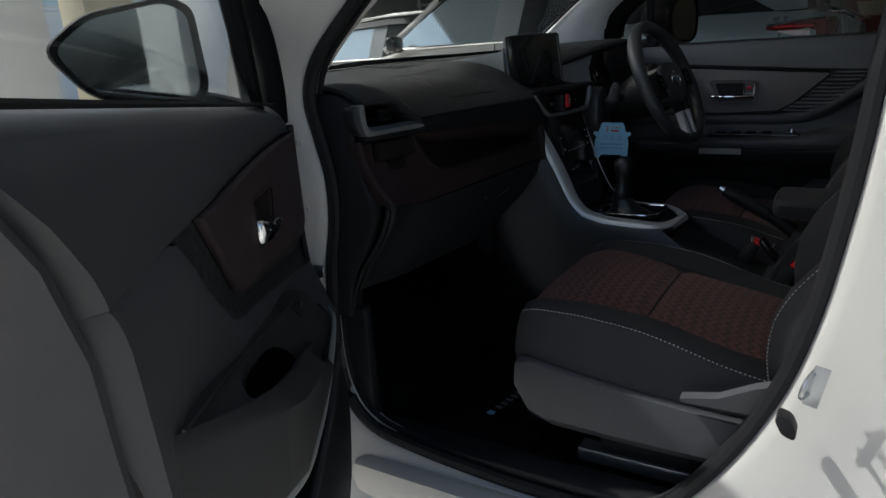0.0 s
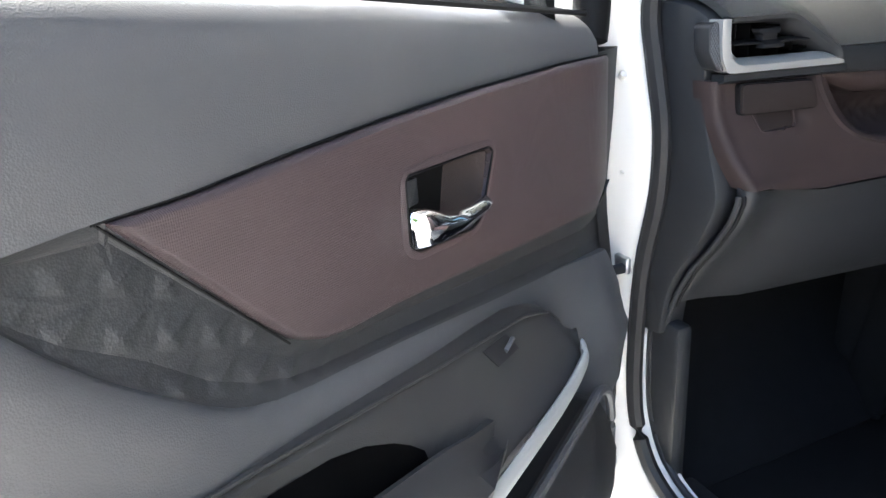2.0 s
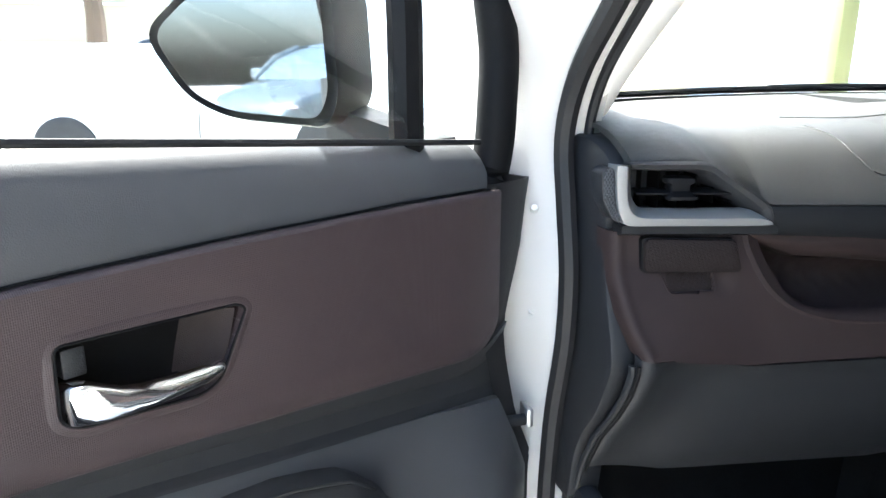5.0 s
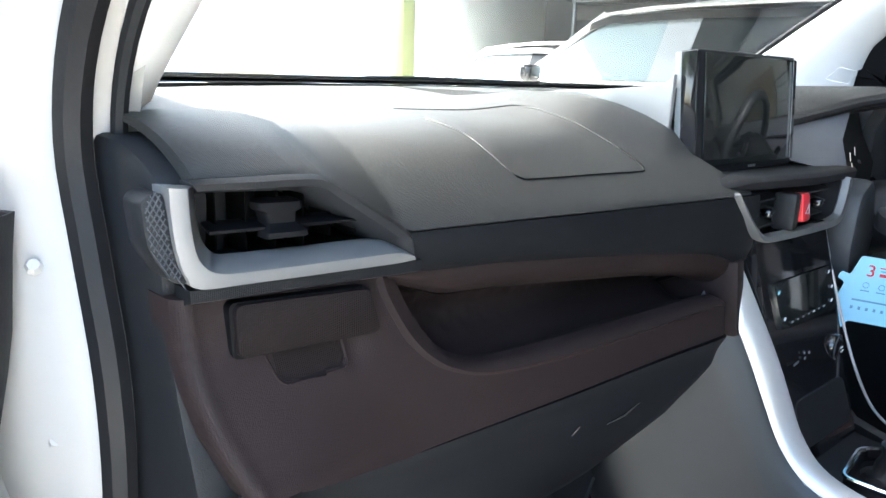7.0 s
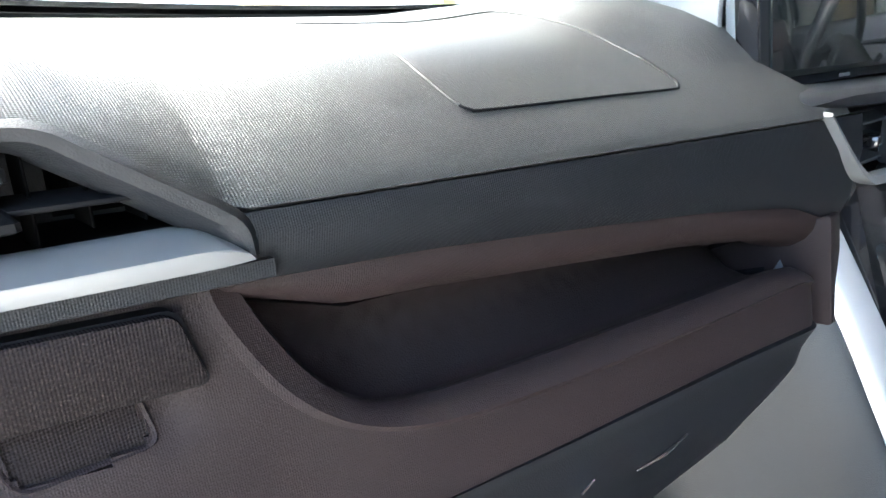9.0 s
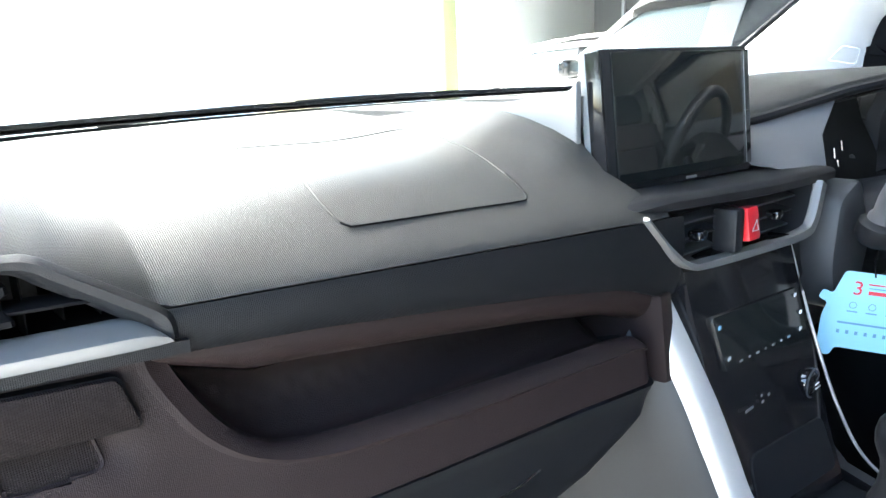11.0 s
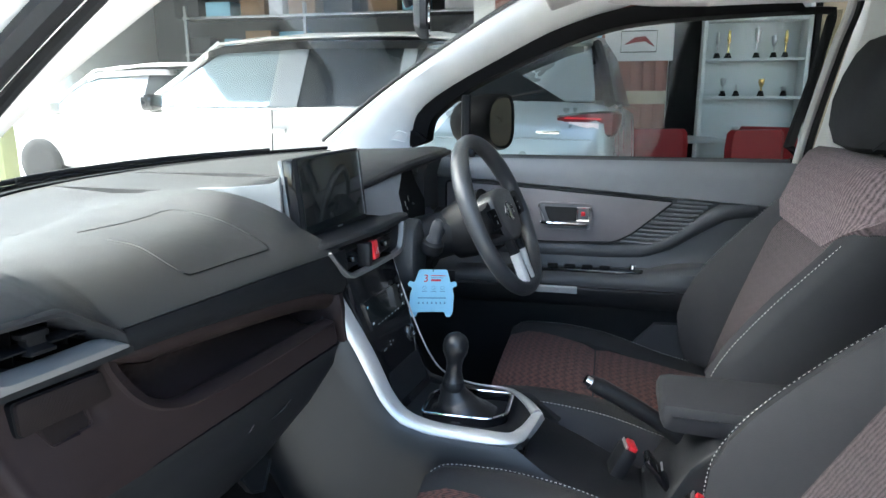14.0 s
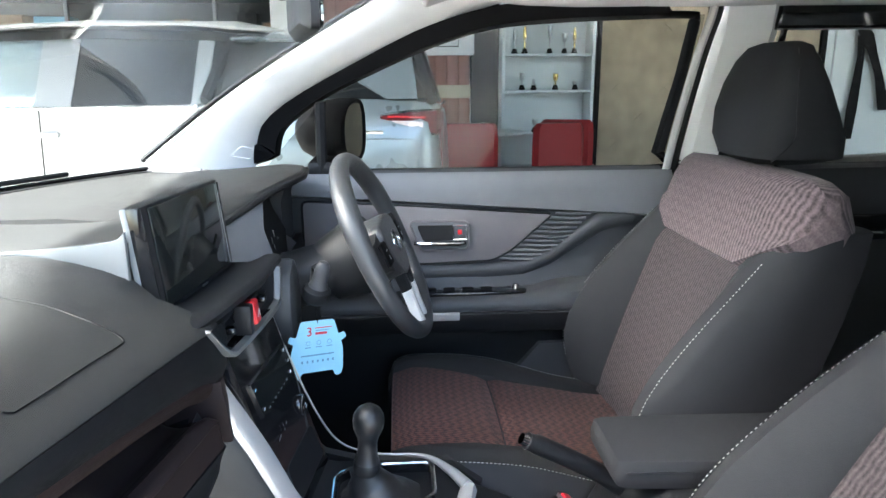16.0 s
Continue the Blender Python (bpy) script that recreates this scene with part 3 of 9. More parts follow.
part("windscreen_pillar", pillar(1), M_PILLAR, body, "light grey pillar trim")
part("windscreen_pillar", pillar(-1), M_PILLAR, body, "light grey pillar trim")
for sd in (-1, 1):
    part("pillar_seal", tube(smooth_line([(sd * (x - 0.004), y + 0.012, z + 0.004) for x, y, z in ((0.615, 1.02, 1.075), (0.59, 0.80, 1.235), (0.55, 0.51, 1.404), (0.52, 0.38, 1.455))], 6), 0.0055, 8), M_RUBBER, body, "black windscreen seal")
part("tweeter_outline", tube([(x, y, 0.0005) for x, y in fillet([(0.0, 0.0), (0.055, 0.0), (0.062, 0.03), (0.028, 0.032)], 0.006)], 0.0009, 5, True), M_PILLAR, body).matrix_world = \
    Matrix(((-0.03, -0.35, -0.93, 0.634), (-0.80, -0.28, 0.2, 0.845), (0.0, 0.90, -0.3, 1.085), (0, 0, 0, 1)))
part("middle_pillar", loft([[(0.712, -0.212 - k, z0), (0.672, -0.222 - k, z0), (0.655, -0.26 - k, z0), (0.65, -0.32 - k, z0), (0.70, -0.36 - k, z0)] for z0, k in ((0.5, -0.02), (0.85, -0.01), (1.03, 0.0), (1.12, 0.02), (1.25, 0.045), (1.36, 0.068), (1.46, 0.075))]), M_PILLAR, body, "light grey pillar trim")
part("pillar_seal", tube(smooth_line([(0.70, -0.196, 1.0), (0.694, -0.212, 1.12), (0.684, -0.247, 1.3), (0.672, -0.270, 1.40), (0.66, -0.262, 1.435)], 4), 0.010, 8), M_RUBBER, body, "black door seal")
part("belt_anchor", rbox((0.645, -0.315, 1.20), (0.03, 0.05, 0.05), 0.008), M_PILLAR, body)
part("seat_belt", sheet([[(0.636, -0.295 - d, 1.19 - 0.5 * s), (0.636, -0.345 - d, 1.185 - 0.5 * s)] for s, d in ((0, 0), (0.5, -0.03), (1, -0.05))], 0.002), M_FABRIC, body, "black seat belt")
part("roof_rail_trim", tube([(0.575, 0.42, 1.455), (0.62, 0.30, 1.445), (0.648, 0.18, 1.435), (0.658, 0.06, 1.432), (0.66, -0.2, 1.435), (0.66, -0.8, 1.44), (0.66, -1.8, 1.42)], 0.03, 14), M_HEAD, body)

# windscreen
def screen_at(x, s):
    base = (1.285 - 0.55 * x * x, 1.055)
    top = (0.40 - 0.10 * x * x, 1.475 - 0.04 * x * x)
    bow = 0.05 * math.sin(math.pi * s)
    return (x * (1 - 0.14 * s), base[0] * (1 - s) + top[0] * s + bow * 0.3, base[1] * (1 - s) + top[1] * s + bow * 0.6)


ws = part("windscreen", sheet([[screen_at(x, s) for s in np.linspace(0, 1, 9)] for x in np.linspace(-0.66, 0.66, 15)], 0.004), M_GLASS, body, "clear windscreen")
ws.visible_shadow = False
part("windscreen_band", sheet([[screen_at(x, s) for s in (0.0, 0.005, 0.010)] for x in np.linspace(-0.66, 0.66, 25)], 0.006), M_GLOSS, body, "black ceramic band")
part("wiper_arm", tube(smooth_line([(0.62, 1.20, 1.050), (0.3, 1.30, 1.056), (0.02, 1.325, 1.058), (-0.12, 1.325, 1.056)], 5), 0.006, 6), M_RUBBER, body, "black wiper arm")
part("wiper_arm", tube(smooth_line([(0.0, 1.33, 1.054), (-0.2, 1.325, 1.054), (-0.42, 1.27, 1.050)], 5), 0.006, 6), M_RUBBER, body, "black wiper arm")
part("cowl", sheet([[(x, y, z) for (y, z) in ((1.27 - 0.55 * x * x, 1.05), (1.36 - 0.55 * x * x, 1.045), (1.45 - 0.5 * x * x, 1.02))] for x in np.linspace(-0.66, 0.66, 9)], 0.01), M_DARK, body)

# hinge pillar bolts and door check strap
for z, y in ((0.93, 0.955), (0.80, 0.95)):
    part("hinge_bolt", turned([(0.0, 0.004), (0.004, 0.004), (0.006, 0.0), (0.006, -0.004)], 8, pose(-0.726, y, z, 60, 0, -20)), M_WHITE, body)
part("check_strap", rbox((-0.765, 0.927, 0.665), (0.07, 0.010, 0.014), 0.003), M_DARK, body, "black door check strap")
part("check_bracket", rbox((-0.735, 0.935, 0.668), (0.010, 0.03, 0.026), 0.004), M_STEEL, body)
st = part("door_striker", tube(smooth_line([(-0.758, 0.03, 0.632), (-0.785, 0.038, 0.626), (-0.788, 0.042, 0.606), (-0.758, 0.035, 0.600)], 5), 0.004, 8), M_STEEL, body, "steel door striker")
part("striker_plate", rbox((-0.762, 0.026, 0.612), (0.004, 0.020, 0.062), 0.001, m=pose(0, 0, 0, 12, 0, 0)), M_STEEL, body)
part("door_switch", prism(fillet([(0.046, 0.530), (0.063, 0.535), (0.073, 0.556), (0.070, 0.566), (0.052, 0.561), (0.044, 0.541)], 0.008), -0.778, -0.75, 'x', 0.003), M_RUBBER, body, "black courtesy light switch")

# ---------------------------------------------------------------- dashboard
dash = thing("dashboard", "black and brown car dashboard with silver trimmed air vents", "dashboard")


def face_y(x):
    return lerp((-0.70, -0.533, -0.145, 0.05, 0.17), (0.833, 0.794, 0.703, 0.678, 0.675), x)


def crease_z(x):
    return lerp((-0.69, -0.61, -0.59, -0.533, -0.145, 0.16), (1.0, 1.0, 0.995, 0.957, 0.956, 0.953), x)


def base_y(x):
    return 1.285 - 0.55 * x * x


def ledge(x):
    return lerp((-0.66, -0.32, -0.05, 0.3, 0.66), (0.95, 1.03, 1.06, 1.02, 0.93), x)


def pad_base(x, y):
    y0, z0, yl = face_y(x), crease_z(x), ledge(x)
    t = (y - y0) / (yl - y0)
    return z0 + (1.034 - z0) * (1 - (1 - max(0.0, t)) ** 2.6) if t < 1 else 1.0325 + 0.016 * min(1.0, (y - yl) / (base_y(x) - yl))


def pad_rise(x, y):
    """The pad climbs to the foot of the silver cheek beside the display."""
    if y < 0.76:
        return 0.0
    k = 0.5 + 0.5 * math.cos(math.pi * min(1.0, (-0.121 - x) / (0.06 + 0.9 * max(0.0, y - 0.78))))
    rim = lerp((0.76, 0.772, 0.787, 0.80, 0.833, 0.865, 0.902, 0.95, 1.03, 1.10), (pad_base(-0.12, 0.76), 0.992, 1.007, 1.020, 1.033, 1.042, 1.049, 1.052, 1.046, pad_base(-0.12, 1.10)), y)
    return k * max(0.0, rim - pad_base(-0.12, y))


def pad_z(x, y):
    return pad_base(x, y) + pad_rise(x, y)


def pad_row(x):
    y0, z0, yl = face_y(x), crease_z(x), ledge(x)
    yb = base_y(x) - 0.004
    pts = [(y0 + 0.008, z0 - 0.005), (y0, z0 - 0.001), (y0 + 0.003, z0 + 0.003)]
    if x < -0.53:
        pts = [(y0 + 0.006, z0 - 0.001), (y0 + 0.003, z0 + 0.001), (y0 + 0.005, z0 + 0.003)]
    pts += [(y, pad_z(x, y)) for y in [y0 + (yl - y0) * t for t in (0.07, 0.13, 0.2, 0.28, 0.36, 0.45, 0.54, 0.62, 0.71, 0.8, 0.9)]]
    pts += [(yl, 1.034 + pad_rise(x, yl)), (yl + 0.012, 1.0325 + pad_rise(x, yl + 0.012))]
    pts += [(y, pad_z(x, y)) for y in [yl + 0.012 + (yb - yl - 0.012) * t for t in (0.3, 0.65, 1.0)]]
    return [(x, y, z) for y, z in pts]


xs = sorted(set(list(np.linspace(-0.672, -0.13, 60)) + [-0.61, -0.59, -0.533, -0.1215, -0.1205, -0.1165, -0.1125]))
part("top_pad", sheet([pad_row(x) for x in xs], 0.012, (0, 1, -0.35)), M_PAD, dash, "grained black upper pad")
# passenger airbag seam
seam = smooth_line([(-0.400, 0.905, 0), (-0.390, 0.870, 0), (-0.395, 0.832, 0), (-0.3955, 0.806, 0), (-0.391, 0.797, 0), (-0.380, 0.7935, 0), (-0.30, 0.779, 0), (-0.240, 0.767, 0), (-0.2285, 0.7675, 0), (-0.2225, 0.777, 0), (-0.215, 0.810, 0), (-0.2125, 0.845, 0), (-0.220, 0.885, 0), (-0.231, 0.918, 0), (-0.246, 0.931, 0), (-0.30, 0.940, 0), (-0.398, 0.953, 0)], 6)
part("airbag_seam", tube([(p.x, p.y, pad_z(p.x, p.y) + 0.0002) for p in seam], 0.0007, 6), M_PAD, dash, "fine airbag cover seam")
part("airbag_gap", tube([(p.x, p.y - 0.0008, pad_z(p.x, p.y) + 0.0001) for p in seam[20:60]], 0.0009, 6), M_FRAME, dash)
# front band under the pad
def band_low(x):
    return lerp((-0.69, -0.532, -0.436, -0.342, -0.244, -0.156, -0.11), (0.926, 0.922, 0.919, 0.912, 0.904, 0.893, 0.876), x)


part("front_band", sheet([[(x, face_y(x) + 0.001, crease_z(x) - 0.003), (x, face_y(x) - 0.002, lerp((0, 1), (crease_z(x), band_low(x)), 0.35)), (x, face_y(x) + 0.002, lerp((0, 1), (crease_z(x), band_low(x)), 0.8)),
                           (x, face_y(x) + 0.008, band_low(x)), (x, face_y(x) + 0.03, band_low(x) - 0.003)] for x in np.linspace(-0.5295, -0.092, 24)], 0.02, (0, 1, 0)), M_BAND, dash, "textured black band")
part("band_under_vent", sheet([[(x, face_y(x) - 0.004, 0.934), (x, face_y(x) - 0.004, 0.926), (x, face_y(x) + 0.01, 0.921)] for x in np.linspace(-0.68, -0.52, 8)], 0.02, (0, 1, 0)), M_BAND, dash)


# passenger side vent; local frame lies on the face
def on_face(x, z, d=0.0):
    return (x, face_y(x) + d, z)


def face_prism(poly, d0, d1, bevel=0.0, bm=None):
    b = prism(poly, d0, d1, 'y', bevel)
    for v in b.verts:
        v.co.y += face_y(v.co.x)
    return b if bm is None else joined(bm, b)


vent_out = [(-0.675, 0.996), (-0.60, 0.996), (-0.588, 0.991), (-0.537, 0.951), (-0.541, 0.947), (-0.645, 0.949), (-0.662, 0.953)]
# dark sheet behind the vent: its inner shade put into the colour
part("vent_cavity", face_prism([(-0.672, 0.994), (-0.60, 0.994), (-0.54, 0.95), (-0.65, 0.949), (-0.665, 0.955)], 0.075, 0.08), M_SHADE, dash)
vent = part("side_vent", loft([[on_face(x, z, d) for x, z in vent_out] for d in (0.010, 0.014, 0.076)], True, False), M_FRAME, dash, "black air vent housing")
BROW = [((-0.678, 0.9985), (-0.668, 0.9935)), ((-0.640, 0.9988), (-0.640, 0.9925)), ((-0.606, 0.9988), (-0.609, 0.9912)), ((-0.592, 0.9965), (-0.598, 0.988)), ((-0.580, 0.989), (-0.589, 0.981)),
        ((-0.556, 0.9725), (-0.567, 0.9655)), ((-0.534, 0.9570), (-0.547, 0.9505)), ((-0.5275, 0.9480), (-0.543, 0.9470)), ((-0.5265, 0.9360), (-0.5405, 0.944))]
outer = smooth_line([(a, b, 0) for (a, b), _ in BROW], 5)
inner = smooth_line([(a, b, 0) for _, (a, b) in BROW], 5)
part("vent_brow", sheet([[on_face(p.x, p.y, 0.006), on_face(p.x, p.y, -0.001), on_face(p.x * 0.8 + q.x * 0.2, p.y * 0.8 + q.y * 0.2, -0.005), on_face(p.x * 0.55 + q.x * 0.45, p.y * 0.55 + q.y * 0.45, -0.0045), on_face(p.x * 0.25 + q.x * 0.75, p.y * 0.25 + q.y * 0.75, 0.001), on_face(q.x, q.y, 0.010), on_face(q.x, q.y, 0.05)] for p, q in zip(outer, inner)], 0.002), M_DARK, vent, "black rounded vent brow")
TRIMS = [((-0.6715, 0.996), (-0.6815, 0.9975), (-0.6905, 0.998)), ((-0.6705, 0.978), (-0.6808, 0.977), (-0.6900, 0.976)), ((-0.6685, 0.964), (-0.6785, 0.959), (-0.6875, 0.956)), ((-0.6635, 0.9555), (-0.6735, 0.9495), (-0.6835, 0.944)),
         ((-0.6565, 0.9515), (-0.6645, 0.9447), (-0.677, 0.9362)), ((-0.640, 0.9508), (-0.645, 0.9437), (-0.650, 0.9355)), ((-0.58, 0.9508), (-0.58, 0.9437), (-0.58, 0.9355)), ((-0.549, 0.9508), (-0.546, 0.9437), (-0.543, 0.9357)), ((-0.540, 0.9475), (-0.533, 0.9405), (-0.5295, 0.9365))]
lines = [smooth_line([(*t[k], 0) for t in TRIMS], 4) for k in range(3)]
part("silver_trim", loft([[on_face(a.x, a.y, 0.012), on_face(a.x, a.y, 0.004), on_face(b.x * 0.95 + a.x * 0.05, b.y * 0.95 + a.y * 0.05, -0.0105), on_face(b.x, b.y, -0.0115), on_face(b.x * 0.9 + c.x * 0.1, b.y * 0.9 + c.y * 0.1, -0.0118), on_face(c.x, c.y, -0.0095), on_face(c.x, c.y, 0.012)] for a, b, c in zip(*lines)]), M_TRIM, vent, "satin silver vent trim")
CHEEK = [(-0.7045, 0.992), (-0.692, 0.997), (-0.6875, 0.958), (-0.681, 0.938), (-0.690, 0.941), (-0.702, 0.962)]
part("mesh_cheek", face_prism(fillet(CHEEK, 0.008), -0.005, 0.02, 0.002), M_DARK, vent, "black cheek under a grey mesh")
mesh_bm = bmesh.new()
for lean in (-1, 1):
    for i in range(-14, 15):
        span = []
        for k in range(61):
            z = 0.936 + 0.001 * k
            x = -0.693 + 0.0032 * i + lean * 0.55 * (z - 0.966)
            left = lerp((0.938, 0.945, 0.962, 0.985, 0.996), (-0.683, -0.6915, -0.7005, -0.7025, -0.699), z)
            right = lerp((0.938, 0.958, 0.997), (-0.6825, -0.689, -0.6935), z)
            if left < x < right:
                span.append((x, z))
        if len(span) > 2:
            tube([on_face(span[0][0], span[0][1], -0.0055), on_face(span[-1][0], span[-1][1], -0.0055)], 0.0005, 4, bm=mesh_bm)
part("cheek_mesh", mesh_bm, M_DOORPANEL, vent, "fine grey mesh")
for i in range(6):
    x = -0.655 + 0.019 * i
    # slats blackened as if in the vent's shade
    part("upright_slat", rbox(on_face(x, 0.970, 0.026), (0.0012, 0.024, 0.048 if i < 4 else 0.03), 0.0004, 1), M_SHADE, vent)
part("cross_slat", rbox(on_face(-0.612, 0.9685, 0.012), (0.104, 0.020, 0.0026), 0.001, m=pose(0, 0, 0, 8, 0, -13)), M_FRAME, vent)
part("vent_knob", loft([[on_face(-0.619 - w, z, d), on_face(-0.619 - w + 0.002, z, d - 0.002), on_face(-0.619 + w - 0.002, z, d - 0.002), on_face(-0.619 + w, z, d), on_face(-0.619 + w, z, d + 0.010), on_face(-0.619 - w, z, d + 0.010)] for z, w, d in ((0.9845, 0.0120, 0.008), (0.9830, 0.0140, 0.005), (0.9785, 0.0142, 0.004), (0.9760, 0.0102, 0.005), (0.9700, 0.0098, 0.004), (0.9672, 0.0118, 0.000), (0.9650, 0.0136, -0.003), (0.9618, 0.0138, -0.003), (0.9605, 0.0125, 0.0))]), M_FRAME, vent, "black vent slider")

# brown middle panel with flap, small cubby and long tray
def brown_y(x, z):
    f = min(1.0, max(0.0, (-0.505 - x) / 0.16))
    flat = 0.028 * f * f * (3 - 2 * f) * lerp((0.80, 0.845, 0.89), (1.0, 0.45, 0.0), z)
    return face_y(x) - flat + lerp((0.78, 0.83, 0.88, 0.925), (-0.012, -0.004, 0.004, 0.008), z)


def brown_low(x):
    return lerp((-0.666, -0.60, -0.536, -0.362, -0.226, -0.12), (0.800, 0.789, 0.781, 0.791, 0.801, 0.806), x)


def brown_left(z):
    return lerp((0.79, 0.802, 0.815, 0.835, 0.869, 0.904, 0.93), (-0.662, -0.666, -0.671, -0.678, -0.684, -0.686, -0.687), z)


# the tray's lip: its foot on the panel and its inner brink
LIP = [((-0.5485, 0.926), (-0.531, 0.926)), ((-0.547, 0.913), (-0.526, 0.913)), ((-0.538, 0.892), (-0.518, 0.895)), ((-0.524, 0.867), (-0.505, 0.873)), ((-0.504, 0.847), (-0.490, 0.855)), ((-0.481, 0.835), (-0.472, 0.844)),
       ((-0.455, 0.828), (-0.447, 0.839)), ((-0.417, 0.825), (-0.412, 0.838)), ((-0.342, 0.826), (-0.342, 0.840)), ((-0.254, 0.831), (-0.254, 0.8435)), ((-0.19, 0.8355), (-0.19, 0.8465)), ((-0.158, 0.838), (-0.160, 0.847)), ((-0.142, 0.834), (-0.143, 0.8435)), ((-0.134, 0.824), (-0.130, 0.828))]
foot = smooth_line([(*a, 0) for a, _ in LIP], 5)
brink = smooth_line([(*b, 0) for _, b in LIP], 5)


def foot_z(x):
    return lerp([p.x for p in foot], [p.y for p in foot], x)


def brink_z(x):
    return lerp([p.x for p in brink], [p.y for p in brink], x)


def tray_deep(x):
    return lerp((-0.55, -0.52, -0.45, -0.30, -0.11), (0.03, 0.062, 0.085, 0.098, 0.108), x)


RECESS = fillet([(-0.636, 0.890), (-0.580, 0.890), (-0.5745, 0.8625), (-0.627, 0.8605)], 0.007)
RECESS_IN = [(x * 0.86 - 0.605 * 0.14, z * 0.86 + 0.874 * 0.14) for x, z in RECESS]


def within(a, b, poly):
    hit = False
    for i in range(len(poly)):
        (p, q), (r, t) = poly[i - 1], poly[i]
        if (q > b) != (t > b) and a < (r - p) * (b - q) / (t - q) + p:
            hit = not hit
    return hit


def panel_y(x, z):
    y = brown_y(x, z) + 0.004 * math.exp(-((x + 0.570) / 0.011) ** 2 - ((z - 0.872) / 0.012) ** 2)
    return y + 0.022 * max(0.0, (x + 0.146) / 0.013) ** 2


bp_ = bmesh.new()
cols_ = list(np.linspace(-0.630, -0.552, 40)) + list(np.linspace(-0.5485, -0.133, 90))
grid_ = []
for x in cols_:
    hi = foot_z(x) if x > -0.549 else band_low(x)
    lo = brown_low(x) + 0.012 * max(0, (x + 0.150) / 0.017) ** 2
    grid_.append([bp_.verts.new((x, panel_y(x, lo + (hi - lo) * k / 36), lo + (hi - lo) * k / 36)) for k in range(37)])
for i in range(len(cols_) - 1):
    for j in range(36):
        q = (grid_[i][j], grid_[i + 1][j], grid_[i + 1][j + 1], grid_[i][j + 1])
        if not any(within(v.co.x, v.co.z, RECESS_IN) for v in q):
            bp_.faces.new(q)
bmesh.ops.delete(bp_, geom=[v for v in bp_.verts if not v.link_faces], context='VERTS')
bmesh.ops.recalc_face_normals(bp_, faces=bp_.faces[:])
ex = bmesh.ops.extrude_face_region(bp_, geom=bp_.faces[:])
bmesh.ops.translate(bp_, vec=(0, 0.010, 0), verts=[v for v in ex["geom"] if isinstance(v, bmesh.types.BMVert)])
part("brown_panel", bp_, M_BROWN, dash, "brown moulded lower fascia")
def return_ring(z):
    left = brown_left(z)
    xs_ = [-0.6285, min(-0.6287, left + 0.020), min(-0.6289, left + 0.013), min(-0.6291, left + 0.009), min(-0.6294, left + 0.004)]
    out = [(x, brown_y(x, z) + d, z) for x, d in zip(xs_, (-0.0002, -0.0004, -0.0014, -0.0030, -0.0014))]
    return out + [(left, brown_y(left, z) + 0.005, z), (left, brown_y(left, z) + 0.03, z), (-0.6285, brown_y(-0.6285, z) + 0.03, z)]


part("brown_return", loft([return_ring(z) for z in np.linspace(0.7955, 0.926, 24)]), M_BROWN, dash)
part("tray_lip", sheet([[(p.x, panel_y(p.x, p.y) + 0.004, p.y - 0.001), (p.x, panel_y(p.x, p.y) - 0.0003, p.y), (p.x * 0.75 + q.x * 0.25, panel_y(p.x, p.y) - 0.0022, p.y * 0.75 + q.y * 0.25), (p.x * 0.4 + q.x * 0.6, panel_y(p.x, p.y) + 0.0005, p.y * 0.4 + q.y * 0.6), (q.x * 0.9 + p.x * 0.1, panel_y(q.x, q.y) + 0.006, q.y * 0.9 + p.y * 0.1), (q.x, panel_y(q.x, q.y) + 0.013, q.y + 0.0005), (q.x, panel_y(q.x, q.y) + 0.022, q.y - 0.004), (q.x, panel_y(q.x, q.y) + 0.028, q.y - 0.014)] for p, q in zip(foot, brink)], 0.003), M_BROWN, dash, "rounded brown lip of the tray")


def quilt(x, z):
    a, b = (x + 0.9 * z) / 0.022, (x - 0.9 * z) / 0.022
    return 0.0018 * max(abs(a - math.floor(a) - 0.5), abs(b - math.floor(b) - 0.5)) * 2


def bowl_column(x):
    """Section of the tray: from its brink over the floor and up the back to the roof."""
    d, lo, hi, y0 = tray_deep(x) * 0.86, brink_z(x), band_low(x) - 0.006 - 0.022 * min(1.0, max(0.0, (x + 0.545) / 0.07)), face_y(x)
    pts = [(0.016, lo - 0.004), (0.024, lo - 0.010), (d * 0.45, lo - 0.014), (d * 0.68, lo - 0.010), (d * 0.85, lo + 0.002)]
    pts += [(d * (0.85 + 0.15 * math.sin(k * math.pi / 14)), lo + 0.002 + (hi - lo - 0.006) * k / 14) for k in range(1, 14)]
    pts += [(d * 0.84, hi - 0.003), (d * 0.66, hi), (d * 0.4, hi)]
    return [(x, y0 + a + (quilt(x, b) if 5 <= n <= 17 else 0.0), b) for n, (a, b) in enumerate(pts)]


part("tray_bowl", sheet([bowl_column(x) for x in np.linspace(-0.543, -0.108, 130)], 0.006, (0, 1, 0)), M_TRAY, dash, "dark brown rounded tray bowl")
def roof_column(x):
    k = min(1.0, 0.25 + 0.75 * max(0.0, (x + 0.545) / 0.07))
    return [(x, face_y(x) + a, band_low(x) + b) for a, b in ((0.011, 0.003), (0.0095, -0.004 * k), (0.011, -0.011 * k), (0.016, -0.019 * k), (0.025, -0.026 * k), (0.038, -0.030 * k), (0.056, -0.031 * k))]


